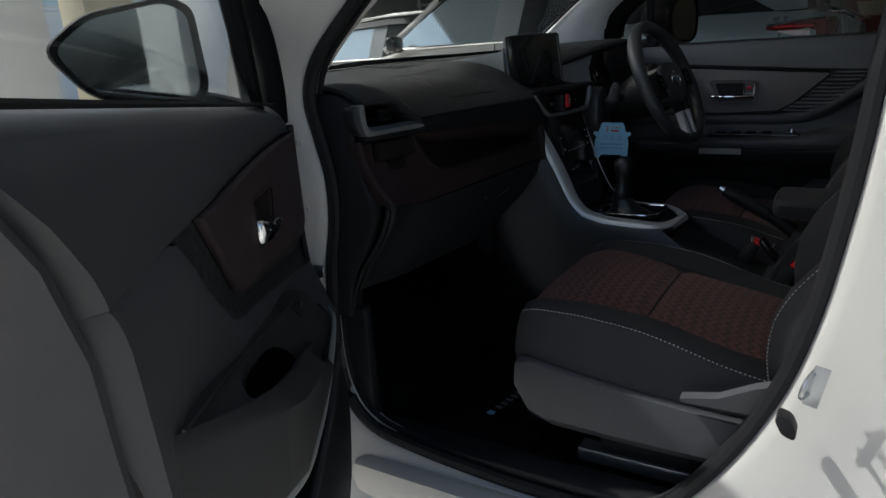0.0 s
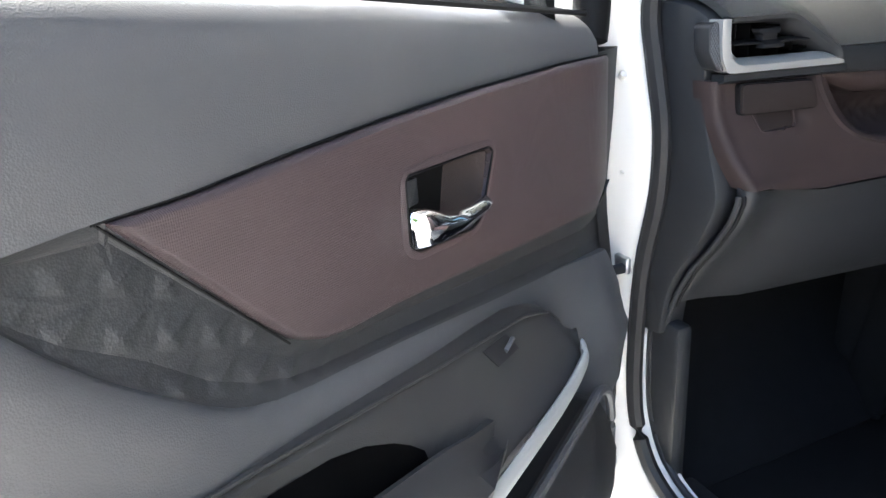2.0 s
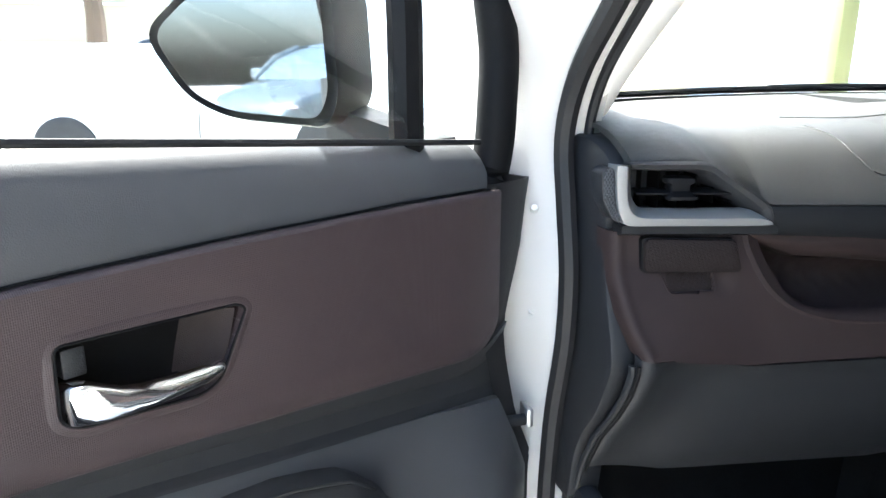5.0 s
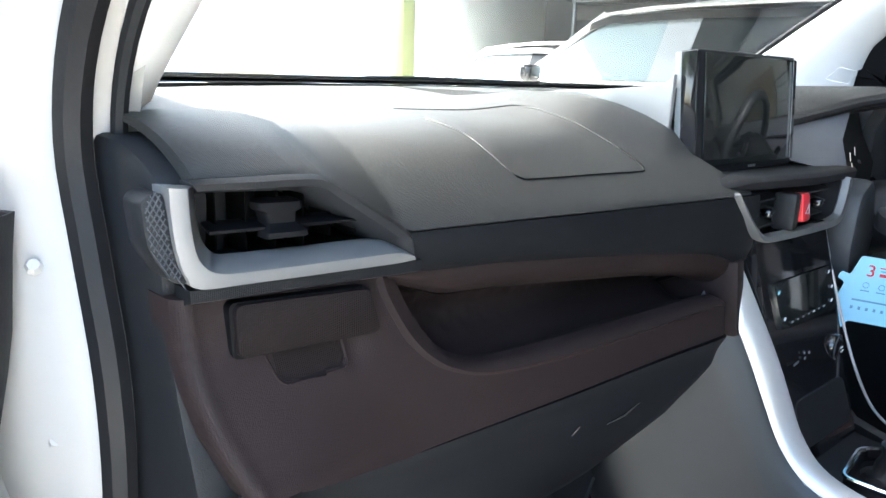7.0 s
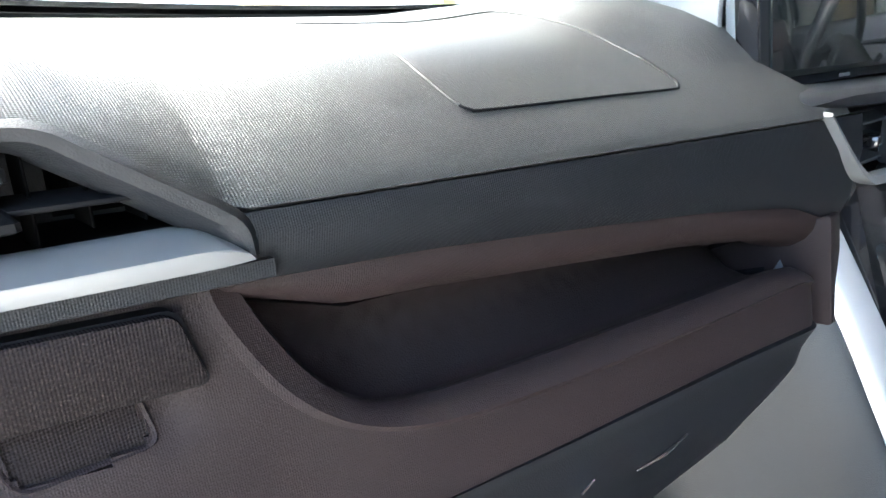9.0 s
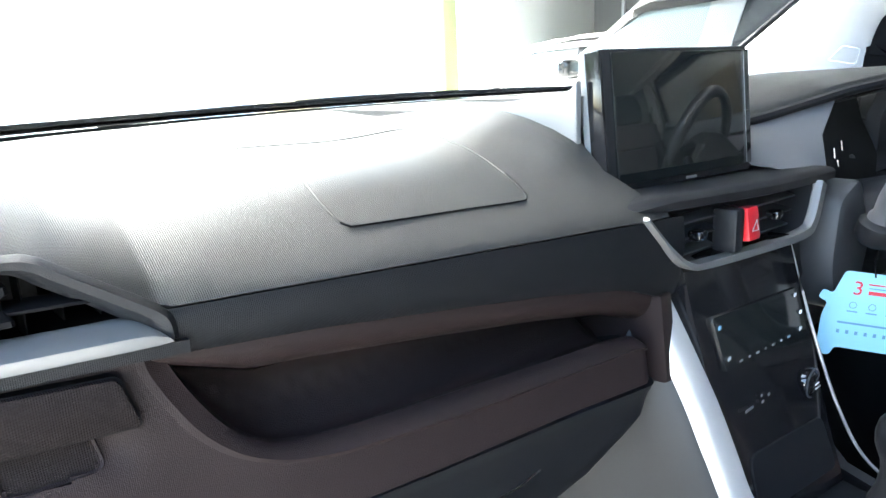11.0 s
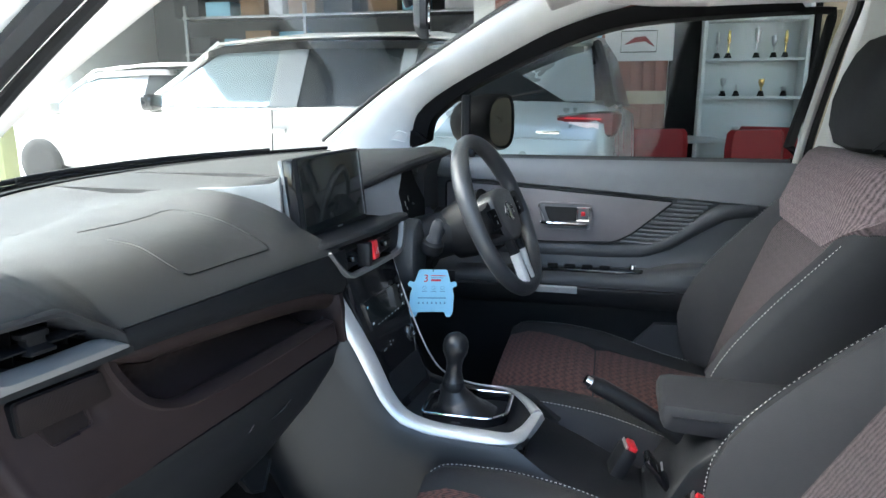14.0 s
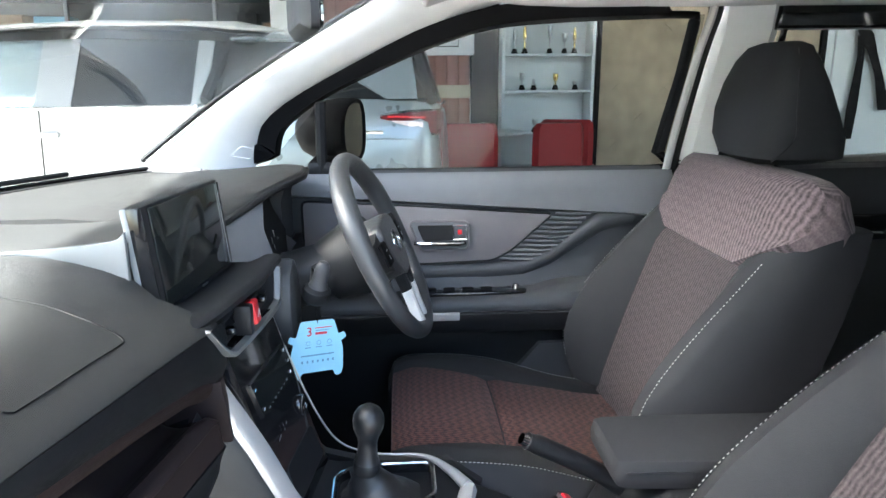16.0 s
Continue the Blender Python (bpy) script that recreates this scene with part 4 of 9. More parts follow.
part("tray_roof", sheet([roof_column(x) for x in np.linspace(-0.547, -0.105, 40)], 0.004, (0, 0.3, 1)), M_BROWN, dash, "rounded brown upper lip")
part("tray_end", prism(fillet([(0.700, 0.882), (0.724, 0.8725), (0.800, 0.8315), (0.802, 0.8255), (0.795, 0.822), (0.765, 0.818), (0.725, 0.795), (0.690, 0.797)], 0.004), -0.1215, -0.104, 'x', 0.0015), M_BROWN, dash, "smooth brown end cheek of the tray")
part("flap", face_prism(fillet([(-0.654, 0.9205), (-0.5615, 0.9185), (-0.552, 0.8850), (-0.653, 0.8842)], 0.006), -0.0045, 0.012, 0.0022), M_FLAP, dash, "textured dark pop-out flap")
part("flap_gap", face_prism(fillet([(-0.6565, 0.9215), (-0.5595, 0.9195), (-0.5500, 0.8830), (-0.6550, 0.8822)], 0.006), -0.0002, 0.0125), M_FRAME, dash)
part("recess_lip", loft([[(x, panel_y(x, z) + d, z) for x, z in [(-0.605 + (a - (-0.605)) * k, 0.874 + (b - 0.874) * k) for a, b in RECESS]] for k, d in ((1.06, 0.002), (1.05, -0.0004), (1.02, -0.0012), (0.97, -0.0004), (0.94, 0.004))], True, False), M_BROWN, dash)
# brown bowl drawn in the darker flap plastic for the shade under the flap
part("recess_bowl", loft([[(x, panel_y(x, z) + d, z) for x, z in [(-0.605 + (a - (-0.605)) * k, 0.874 + (b - 0.874) * k + lift) for a, b in RECESS]] for k, d, lift in ((0.96, 0.002, 0.0), (0.92, 0.016, 0.002), (0.84, 0.030, 0.004), (0.4, 0.034, 0.004))], True, True), M_FLAP, dash, "finger recess under the flap, its shade put into a dark colour")

# glove box and lower dash
def gb_y(x, t):
    return face_y(x) + lerp((0, 0.12, 0.5, 1.0), (-0.010, 0.000, 0.012, 0.055), t)


def lid_edge(z):
    return lerp((0.55, 0.592, 0.623, 0.668, 0.716, 0.752, 0.782, 0.802), (0.905, 0.893, 0.881, 0.856, 0.818, 0.795, 0.784, 0.787), z)


gbc = []
for x in [-0.666, -0.664, -0.658, -0.65, -0.64, -0.628, -0.615] + list(np.linspace(-0.60, -0.20, 20)) + list(np.linspace(-0.19, -0.122, 12)):
    low = lerp((-0.70, -0.54, -0.32, -0.27, -0.235, -0.185, -0.160, -0.140, -0.128, -0.122), (0.600, 0.607, 0.622, 0.636, 0.668, 0.716, 0.738, 0.760, 0.782, 0.797), x)
    roll = 0.020 * max(0.0, (x + 0.142) / 0.020) ** 2
    col = []
    for t in (0, 0.04, 0.10, 0.25, 0.45, 0.65, 0.82, 0.93, 1.0):
        z = brown_low(x) - 0.004 + (low - brown_low(x) + 0.004) * t
        full = min(1.0, (brown_low(x) - z) / 0.17)
        near = min(1.0, max(0.0, (-0.58 - x) / 0.07))
        y = gb_y(x, full) * (1 - near) + lid_edge(z) * near + 0.008 * max(0.0, (-0.658 - x) / 0.008) ** 2
        col.append((x, y + roll + 0.010 * max(0.0, (t - 0.82) / 0.18) ** 2, z))
    col.append((x, gb_y(x, 1) + 0.05, low - 0.004))
    col.append((x, 1.05, low - 0.002))
    gbc.append(col)
part("glove_box", sheet(gbc, 0.010, (0, 1, 0.2)), M_DARK, dash, "black glove box lid")
part("glove_box_catch", tube([on_face(-0.258, 0.751, 0.0), on_face(-0.280, 0.742, 0.0), on_face(-0.302, 0.738, 0.001)], [0.0008, 0.0018, 0.0008], 6), M_CHROME, dash)
part("glove_box_catch", tube([on_face(-0.338, 0.746, 0.001), on_face(-0.348, 0.739, 0.001)], 0.0012, 6), M_CHROME, dash)
part("upper_filler", rbox((0.0, 1.0, 0.95), (1.30, 0.24, 0.12), 0.02), M_DARK, dash)
# end cap beside the door
cap = smooth_line([(0.95, 1.02), (0.90, 1.018), (0.86, 1.005), (0.842, 0.985), (0.838, 0.93), (0.832, 0.88), (0.822, 0.84), (0.808, 0.80), (0.806, 0.77), (0.824, 0.735), (0.846, 0.70), (0.872, 0.665), (0.893, 0.62), (0.905, 0.55)], 4)
part("end_cap", prism([(p.x + lerp((0.70, 0.76, 0.95, 1.0), (0.004, 0.012, 0.012, 0.0), p.y), p.y) for p in cap] + [(1.05, 0.54), (1.05, 1.02)], -0.686, -0.640, 'x', 0.006), M_DARK, dash, "black dashboard end cap")
part("lid_gap", tube([(-0.6685, lid_edge(z) + 0.004, z) for z in np.linspace(0.79, 0.60, 24)], 0.0024, 6), M_FRAME, dash)
part("end_cap_bead", tube([(-0.674, lid_edge(z) + 0.008, z) for z in np.linspace(0.79, 0.57, 26)], 0.0042, 8), M_DARK, dash, "rounded bead along the end cap")
part("footwell_bracket", loft([[(x + dx, y, z) for x, z in ((-0.306, 0.634), (-0.226, 0.640), (-0.206, 0.612), (-0.237, 0.568), (-0.272, 0.586))] for y, dx in ((0.800, 0.0), (0.812, 0.002))]), M_DARK, dash, "small black bracket under the glove box")
part("bracket_rim", tube([(-0.300, 0.799, 0.628), (-0.272, 0.799, 0.588), (-0.237, 0.799, 0.570), (-0.208, 0.799, 0.611)], 0.0025, 6), M_DARK, dash)
part("bracket_stay", tube([(-0.24, 0.808, 0.625), (-0.235, 0.84, 0.66), (-0.23, 0.88, 0.69)], 0.006, 6), M_DARK, dash)
part("kick_panel", rbox((-0.66, 0.96, 0.41), (0.03, 0.16, 0.32), 0.01), M_DARK, dash)

# middle of the dash: vents, controls
cv = part("centre_vent", prism(fillet([(-0.143, 0.952), (0.150, 0.951), (0.125, 0.902), (-0.085, 0.905)], 0.01), 0.715, 0.735, 'y'), M_RUBBER, dash, "twin black air vent")
BEZEL = smooth_line([(-0.146, 0.702, 0.957), (-0.118, 0.694, 0.925), (-0.092, 0.689, 0.906), (-0.06, 0.686, 0.9015), (0.03, 0.676, 0.900), (0.115, 0.670, 0.900), (0.138, 0.668, 0.912), (0.160, 0.670, 0.952)], 6)
rings = []
for i, p in enumerate(BEZEL):
    d = BEZEL[min(i + 1, len(BEZEL) - 1)] - BEZEL[max(i - 1, 0)]
    nn = Vector((d.z, 0, -d.x)).normalized()
    w = lerp((0, 10, 18, 27, 33, 42), (0.0022, 0.0032, 0.0042, 0.0048, 0.0065, 0.0075), i)
    rings.append([p + nn * w + Vector((0, 0.008, 0)), p + nn * w + Vector((0, -0.0015, 0)), p + nn * (w - 0.0012) + Vector((0, -0.0035, 0)), p - nn * (w - 0.001) + Vector((0, -0.0030, 0)), p - nn * w + Vector((0, 0.0, 0)), p - nn * (w + 0.0008) + Vector((0, 0.006, 0)), p - nn * w * 0.5 + Vector((0, 0.008, 0))])
part("vent_bezel", loft(rings), M_TRIM, cv, "satin silver U-shaped vent bezel")
MOUTH = [(-0.146, 0.702, 0.955), (-0.118, 0.694, 0.927), (-0.092, 0.689, 0.908), (-0.06, 0.686, 0.9035), (0.03, 0.676, 0.902), (0.115, 0.670, 0.902), (0.136, 0.668, 0.914), (0.158, 0.670, 0.953)]
part("vent_mouth", loft([[(x, y + 0.002, z) for x, y, z in MOUTH], [(0.005 + (x - 0.005) * 0.95, y + 0.038, 0.932 + (z - 0.932) * 0.9) for x, y, z in MOUTH]], True, False), M_DARK, cv)
for cx, w in ((-0.065, 0.085), (0.068, 0.085)):
    for k in range(3):
        part("slat", rbox((cx, face_y(cx) + 0.02, 0.914 + 0.015 * k), (w + 0.012 * k, 0.024, 0.0022), 0.0008, 1, pose(0, 0, 0, 12, 0, -3)), M_GREY, cv)
    part("slider", rbox((cx, face_y(cx) + 0.004, 0.929), (0.016, 0.014, 0.010), 0.003), M_GLOSS, cv)
part("vent_divider", rbox((-0.018, 0.69, 0.927), (0.018, 0.026, 0.044), 0.004), M_DARK, cv)
part("hazard_button", rbox((0.005, 0.682, 0.930), (0.022, 0.016, 0.034), 0.003, m=pose(0, 0, 0, -8, 0, -4)), M_RED, cv, "red hazard warning button")
part("hazard_mark", tube([(-0.001, 0.6735, 0.924), (0.011, 0.6728, 0.924), (0.005, 0.6722, 0.935)], 0.0008, 5, True), M_LABELWHITE, cv)
part("vent_under", loft([[(-0.112, 0.72, 0.872), (-0.10, 0.702, 0.90), (-0.085, 0.697, 0.903), (-0.085, 0.735, 0.90)], [(0.10, 0.69, 0.862), (0.11, 0.680, 0.893), (0.118, 0.676, 0.898), (0.118, 0.72, 0.90)]]), M_DARK, dash)

# control stack
def stack_y(z):
    return lerp((0.64, 0.70, 0.76, 0.83, 0.90), (0.597, 0.617, 0.633, 0.652, 0.675), z)


part("control_fascia", sheet([[(x, stack_y(z) + 0.01 - 0.13 * x, z) for z in (0.905, 0.86, 0.80, 0.75, 0.70, 0.665, 0.642)] for x in (-0.092, -0.05, 0.0, 0.05, 0.088)], 0.02, (0, 1, 0)), M_GLOSS, dash, "gloss black control stack")


def on_stack(x, z, d=0.0):
    return (x, stack_y(z) + 0.01 - 0.13 * x - d, z)


hv = part("climate_panel", loft([[on_stack(x, z, d) for x, z in fillet([(-0.072, 0.852), (0.075, 0.852), (0.075, 0.80), (-0.068, 0.80)], 0.004)] for d in (0.0, 0.004)]), M_SCREEN, dash, "dark climate control display")
for x, z in ((-0.066, 0.842), (-0.062, 0.812), (0.066, 0.846), (0.068, 0.828), (0.062, 0.812)):
    part("mark", rbox(on_stack(x, z, 0.005), (0.005, 0.001, 0.004), 0.0003, 1), M_LABELWHITE if x > -0.065 else M_CARD, hv)
for k in range(7):
    part("key", rbox(on_stack(-0.045 + 0.014 * k, 0.806 + 0.0005 * k, 0.005), (0.003 if k % 2 else 0.006, 0.001, 0.0022), 0.0003, 1), M_STEEL, hv)
sb = part("start_button", turned([(0.0, 0.004), (0.010, 0.004), (0.0125, 0.002), (0.0155, 0.0), (0.0165, -0.003), (0.0165, -0.01)], 24, pose(*on_stack(0.068, 0.752, 0.002), 90, 0, 0)), M_GLOSS, dash, "round black start button")
part("start_ring", tube([(0.068 + 0.0155 * math.cos(a), on_stack(0.068, 0.752, 0.003)[1], 0.752 + 0.0155 * math.sin(a)) for a in np.linspace(0, 6.283, 24, endpoint=False)], 0.0010, 5, True), M_GREY, sb)
part("start_mark", rbox(on_stack(0.068, 0.753, 0.0075), (0.010, 0.001, 0.0015), 0.0003, 1), M_LABELWHITE, sb)
part("start_mark", rbox(on_stack(0.068, 0.749, 0.0075), (0.012, 0.001, 0.0015), 0.0003, 1), M_LABELWHITE, sb)
for x, z, w in ((-0.045, 0.758, 0.016), (-0.022, 0.759, 0.004), (-0.022, 0.765, 0.002), (-0.010, 0.763, 0.004)):
    part("socket_mark", rbox(on_stack(x, z, 0.003), (w, 0.001, 0.003), 0.0003, 1), M_STEEL, dash)
part("stack_cubby", loft([[on_stack(x, z, d) for x, z in fillet([(-0.055, 0.715), (0.075, 0.715), (0.080, 0.66), (-0.06, 0.66)], 0.012)] for d in (-0.004, 0.002)]), M_DARK, dash, "shallow dark cubby")

# driver side: instrument hood and fascia
def lip_y(x):
    return lerp((0.12, 0.20, 0.27, 0.335, 0.40, 0.455, 0.60, 0.655), (0.80, 0.765, 0.740, 0.715, 0.685, 0.662, 0.675, 0.72), x)


def lip_z(x):
    return lerp((0.12, 0.20, 0.27, 0.335, 0.40, 0.455, 0.60, 0.655), (1.012, 1.024, 1.037, 1.050, 1.060, 1.066, 1.062, 1.045), x)


part("driver_pad", sheet([[(x, y, z) for y, z in ((lip_y(x) + 0.012, lip_z(x) - 0.010), (lip_y(x), lip_z(x) - 0.004), (lip_y(x) + 0.006, lip_z(x) + 0.004), (lip_y(x) + 0.045, lip_z(x) + lerp((0.12, 0.3, 0.45), (0.014, 0.012, 0.008), x)), (0.88, lerp((0.12, 0.2, 0.3, 0.5, 0.655), (1.044, 1.056, 1.065, 1.070, 1.048), x)), (0.98, lerp((0.12, 0.3, 0.5, 0.655), (1.052, 1.058, 1.060, 1.046), x)), (base_y(x) - 0.004, 1.048))] for x in np.linspace(0.095, 0.655, 25)], 0.012, (0, 0.4, -1)), M_PAD, dash, "grained black pad over the instruments")
part("hood_lip", tube([(x, lip_y(x) - 0.001, lip_z(x) - 0.006) for x in np.linspace(0.13, 0.62, 20)], 0.0065, 8), M_DARK, dash, "black instrument hood lip")
part("instrument_panel", sheet([[(x, y, min(z, lip_z(x) + 0.002)) for y, z in ((0.775, 1.062), (0.765, 1.0), (0.735, 0.93), (0.70, 0.90))] for x in (0.13, 0.18, 0.22, 0.26, 0.30, 0.36, 0.42, 0.56)], 0.02, (0, 1, 0)), M_GLOSS, dash, "unlit gloss black instrument panel")
for x, z in ((0.272, 0.965), (0.278, 0.950), (0.300, 0.972)):
    part("dial_mark", tube([(x, 0.694 + 0.25 * max(0.0, z - 0.952), z), (x + 0.003, 0.697 + 0.25 * max(0.0, z - 0.952), z + 0.012)], 0.0012, 5), M_CHROME, dash)
part("hood_cheek", sheet([[(0.118, 0.800, 1.012), (0.120, 0.770, 0.992), (0.124, 0.735, 0.972)], [(0.20, 0.768, 1.018), (0.18, 0.735, 0.992), (0.172, 0.700, 0.960)], [(0.275, 0.742, 1.032), (0.235, 0.716, 0.996), (0.205, 0.686, 0.954)], [(0.335, 0.722, 1.044), (0.254, 0.708, 0.996), (0.215, 0.684, 0.952)], [(0.345, 0.79, 1.048), (0.262, 0.775, 0.996), (0.222, 0.755, 0.952)]], 0.012, (0, 1, 0)), M_DRIVERDOOR, dash, "dark grey fascia beside the instruments")
ledge_rings = []
for x in np.linspace(-0.150, 0.205, 20):
    y, zt, zl = face_y(x), lerp((-0.15, 0.04, 0.20), (0.9735, 0.968, 0.9645), x), lerp((-0.15, 0.03, 0.20), (0.9615, 0.955, 0.951), x)
    k = min(1.0, (x + 0.150) / 0.045)
    y += 0.014 * (1 - k) ** 2
    zt -= 0.008 * (1 - k) ** 2
    ledge_rings.append([(x, 0.795, zt - 0.004), (x, y + 0.010, zt), (x, y + 0.001, zt - 0.001), (x, y - 0.003, zt - 0.005), (x, y - 0.002, zl), (x, y + 0.006, zl - 0.003), (x, 0.795, zl - 0.003)])
part("instrument_cover", sheet([[(xl + (0.46 - xl) * t, y + 0.016 * t, z) for t in (0, 0.25, 0.5, 0.75, 1)] for xl, y, z in ((0.334, 0.727, 1.043), (0.290, 0.720, 1.020), (0.254, 0.712, 0.996), (0.232, 0.700, 0.974), (0.215, 0.689, 0.952), (0.205, 0.688, 0.905))], 0.006, (0, 1, 0)), M_FRAME, dash, "unlit black instrument cover")
part("vent_shelf", loft(ledge_rings), M_DARK, dash, "black ledge under the display")
part("lower_fascia", sheet([[(x, y, z) for y, z in ((0.70, 0.90), (0.69, 0.84), (0.72, 0.74), (0.78, 0.66), (0.95, 0.6))] for x in np.linspace(0.10, 0.655, 8)], 0.015, (0, 1, 0)), M_DARK, dash, "black lower fascia")
part("driver_fascia_end", sheet([[(x, y, z) for y, z in ((0.70, 1.06), (0.72, 1.0), (0.72, 0.90))] for x in (0.51, 0.57, 0.655)], 0.02, (0, 1, 0)), M_GREY, dash)

# display on its pod
unit = thing("car_display", "slim black tablet display with a silver side, switched off", "display")
DISP = pose(0.0055, 0.755, 1.036, 0, 0, -7) @ pose(0, 0, 0, -6, 0, 0)
unit.matrix_world = DISP
part("casing", rbox((0, 0.014, 0), (0.236, 0.028, 0.138), 0.004), M_DARK, unit)
part("glass", rbox((0.003, -0.0015, 0.002), (0.222, 0.004, 0.126), 0.0015), M_SCREEN, unit, "dark reflective display glass")
part("side_face", rbox((-0.1184, 0.012, 0.0), (0.003, 0.022, 0.135), 0.001), M_GLOSS, unit, "gloss black side face")
part("silver_side", rbox((-0.1186, 0.0235, 0.0), (0.004, 0.008, 0.135), 0.001), M_CHEEK, unit, "thin silver edge strip")
part("brand_bar", rbox((0.002, -0.004, -0.0645), (0.018, 0.001, 0.0028), 0.0003, 1), M_STEEL, unit)
part("seam_line", rbox((0.103, -0.004, 0.002), (0.0008, 0.0006, 0.122), 0.0001, 1), M_STEEL, unit)
cheek = [(0.796, 1.0765), (0.799, 1.073), (0.804, 1.068), (0.815, 1.064), (0.85, 1.060), (0.90, 1.0555), (0.955, 1.0525), (0.935, 1.050), (0.902, 1.046), (0.865, 1.039), (0.833, 1.030), (0.80, 1.016), (0.796, 1.012)]
part("silver_cheek", prism(cheek, -0.122, -0.114, 'x', 0.0015), M_CHEEK, dash, "pale satin silver cheek beside the display")
pod_rows = []
for x in np.linspace(-0.1125, 0.125, 9):
    ys = list(np.linspace(0.796, 1.07, 14)) + [1.15, base_y(x) - 0.004]
    pod_rows.append([(x, y, lerp((0.79, 0.81, 0.86, 0.92, 1.0, 1.07, 1.3), (1.062, 1.060, 1.056, 1.051, 1.047, 1.046, 1.048), y) - 0.010 * max(0, x / 0.1) * max(0.0, (1.1 - y) / 0.3)) for y in ys])
part("display_pod", sheet(pod_rows, 0.03, (0, 0, -1)), M_PAD, dash, "black pod behind the display")

# ---------------------------------------------------------------- steering wheel and column
wheel = thing("steering_wheel", "black three-spoke steering wheel with a silver lower spoke", "steering wheel", pose(0.338, 0.50, 0.943, 0, 0, -6) @ pose(0, 0, 0, -25, 0, 0))
WR = 0.175
rings = []
for i in range(49):
    a = 2 * math.pi * i / 48
    c = Vector((math.cos(a), 0, math.sin(a)))
    fat = 1.0 + 0.18 * max(0, math.cos(a - radians(35))) ** 8 + 0.18 * max(0, math.cos(a - radians(145))) ** 8
    rings.append([c * WR + c * 0.0155 * fat * math.cos(t) + Vector((0, 1, 0)) * 0.0175 * fat * math.sin(t) for t in np.linspace(0, 2 * math.pi, 12, endpoint=False)])
part("rim", loft(rings, True, False), M_WHEEL, wheel, "black leather-like rim")
hub = prism(fillet([(-0.075, 0.045), (0.0, 0.058), (0.075, 0.045), (0.080, 0.0), (0.055, -0.055), (0.0, -0.068), (-0.055, -0.055), (-0.080, 0.0)], 0.02), -0.022, 0.035, 'y', 0.008, 3)
part("hub_pad", hub, M_WHEEL, wheel, "black airbag pad")
em = part("hub_emblem", tube([(0.029 * math.cos(a), -0.025, 0.0205 * math.sin(a)) for a in np.linspace(0, 6.283, 20, endpoint=False)], 0.0022, 6, True), M_CHROME, wheel, "plain chrome oval emblem")
part("emblem_bar", tube([(0.0, -0.0245, 0.017 * math.sin(a)) for a in np.linspace(-1.57, 1.57, 6)], 0.0040, 6), M_CHROME, em)
part("emblem_bar", tube([(0.017 * math.sin(a), -0.0245, 0.006) for a in np.linspace(-1.57, 1.57, 6)], 0.003, 6), M_CHROME, em)
for s in (-1, 1):
    part("side_spoke", loft([[(s * x, y, z + h) for y, h in ((-0.010, w), (-0.014, 0), (-0.010, -w), (0.014, -w), (0.014, w))] for x, z, w in ((0.06, 0.0, 0.042), (0.10, 0.0, 0.03), (0.135, 0.002, 0.026), (0.165, 0.004, 0.03))]), M_DARK, wheel)
    part("button_pad", rbox((s * 0.098, -0.0165, 0.0), (0.036, 0.008, 0.044), 0.006, m=pose(0, 0, 0, 0, 0, s * 6)), M_FRAME, wheel, "black button cluster")
    part("button_mark", rbox((s * 0.098, -0.0212, 0.006), (0.014, 0.001, 0.0015), 0.0003, 1), M_STEEL, wheel)
    part("button_mark", rbox((s * 0.098, -0.0212, -0.008), (0.002, 0.001, 0.008), 0.0003, 1), M_STEEL, wheel)
for s in (-1, 1):
    spoke = [[(s * (x - w), y, z), (s * (x - w * 0.6), y - 0.004, z), (s * (x + w * 0.6), y - 0.004, z), (s * (x + w), y, z), (s * (x + w), y + 0.016, z), (s * (x - w), y + 0.016, z)] for x, w, y, z in ((0.034, 0.012, -0.015, -0.048), (0.029, 0.011, -0.0135, -0.075), (0.0262, 0.0102, -0.0118, -0.092), (0.022, 0.0105, -0.009, -0.125), (0.022, 0.012, -0.006, -0.168))]
    part("spoke_root", loft(spoke[:3]), M_DARK, wheel)
    part("lower_spoke", loft(spoke[2:]), M_BRIGHT, wheel, "satin silver lower spoke")
part("spoke_slot", rbox((0, -0.002, -0.11), (0.024, 0.008, 0.11), 0.002), M_FRAME, wheel)
part("boss", turned([(0.07, 0.0), (0.075, 0.03), (0.06, 0.10)], 24, pose(0, 0.02, 0, -90, 0, 0)), M_DARK, wheel)

column = thing("steering_column", "black steering column shroud with stalks", "steering column")
part("shroud", loft([[(0.346 + 0.065 * math.cos(a) * s, y, z + 0.055 * math.sin(a) * s) for a in np.linspace(0, 2 * math.pi, 16, endpoint=False)] for y, z, s in ((0.575, 0.905, 0.85), (0.60, 0.90, 1.0), (0.68, 0.875, 1.05), (0.76, 0.86, 1.0))]), M_DARK, column)
part("left_stalk", tube([(0.30, 0.625, 0.910), (0.22, 0.618, 0.908), (0.175, 0.612, 0.906)], [0.012, 0.011, 0.011], 10), M_DARK, column, "black wiper stalk")
part("right_stalk", tube([(0.39, 0.61, 0.925), (0.47, 0.60, 0.935), (0.53, 0.595, 0.94)], [0.012, 0.009, 0.011], 10), M_DARK, column, "black indicator stalk")
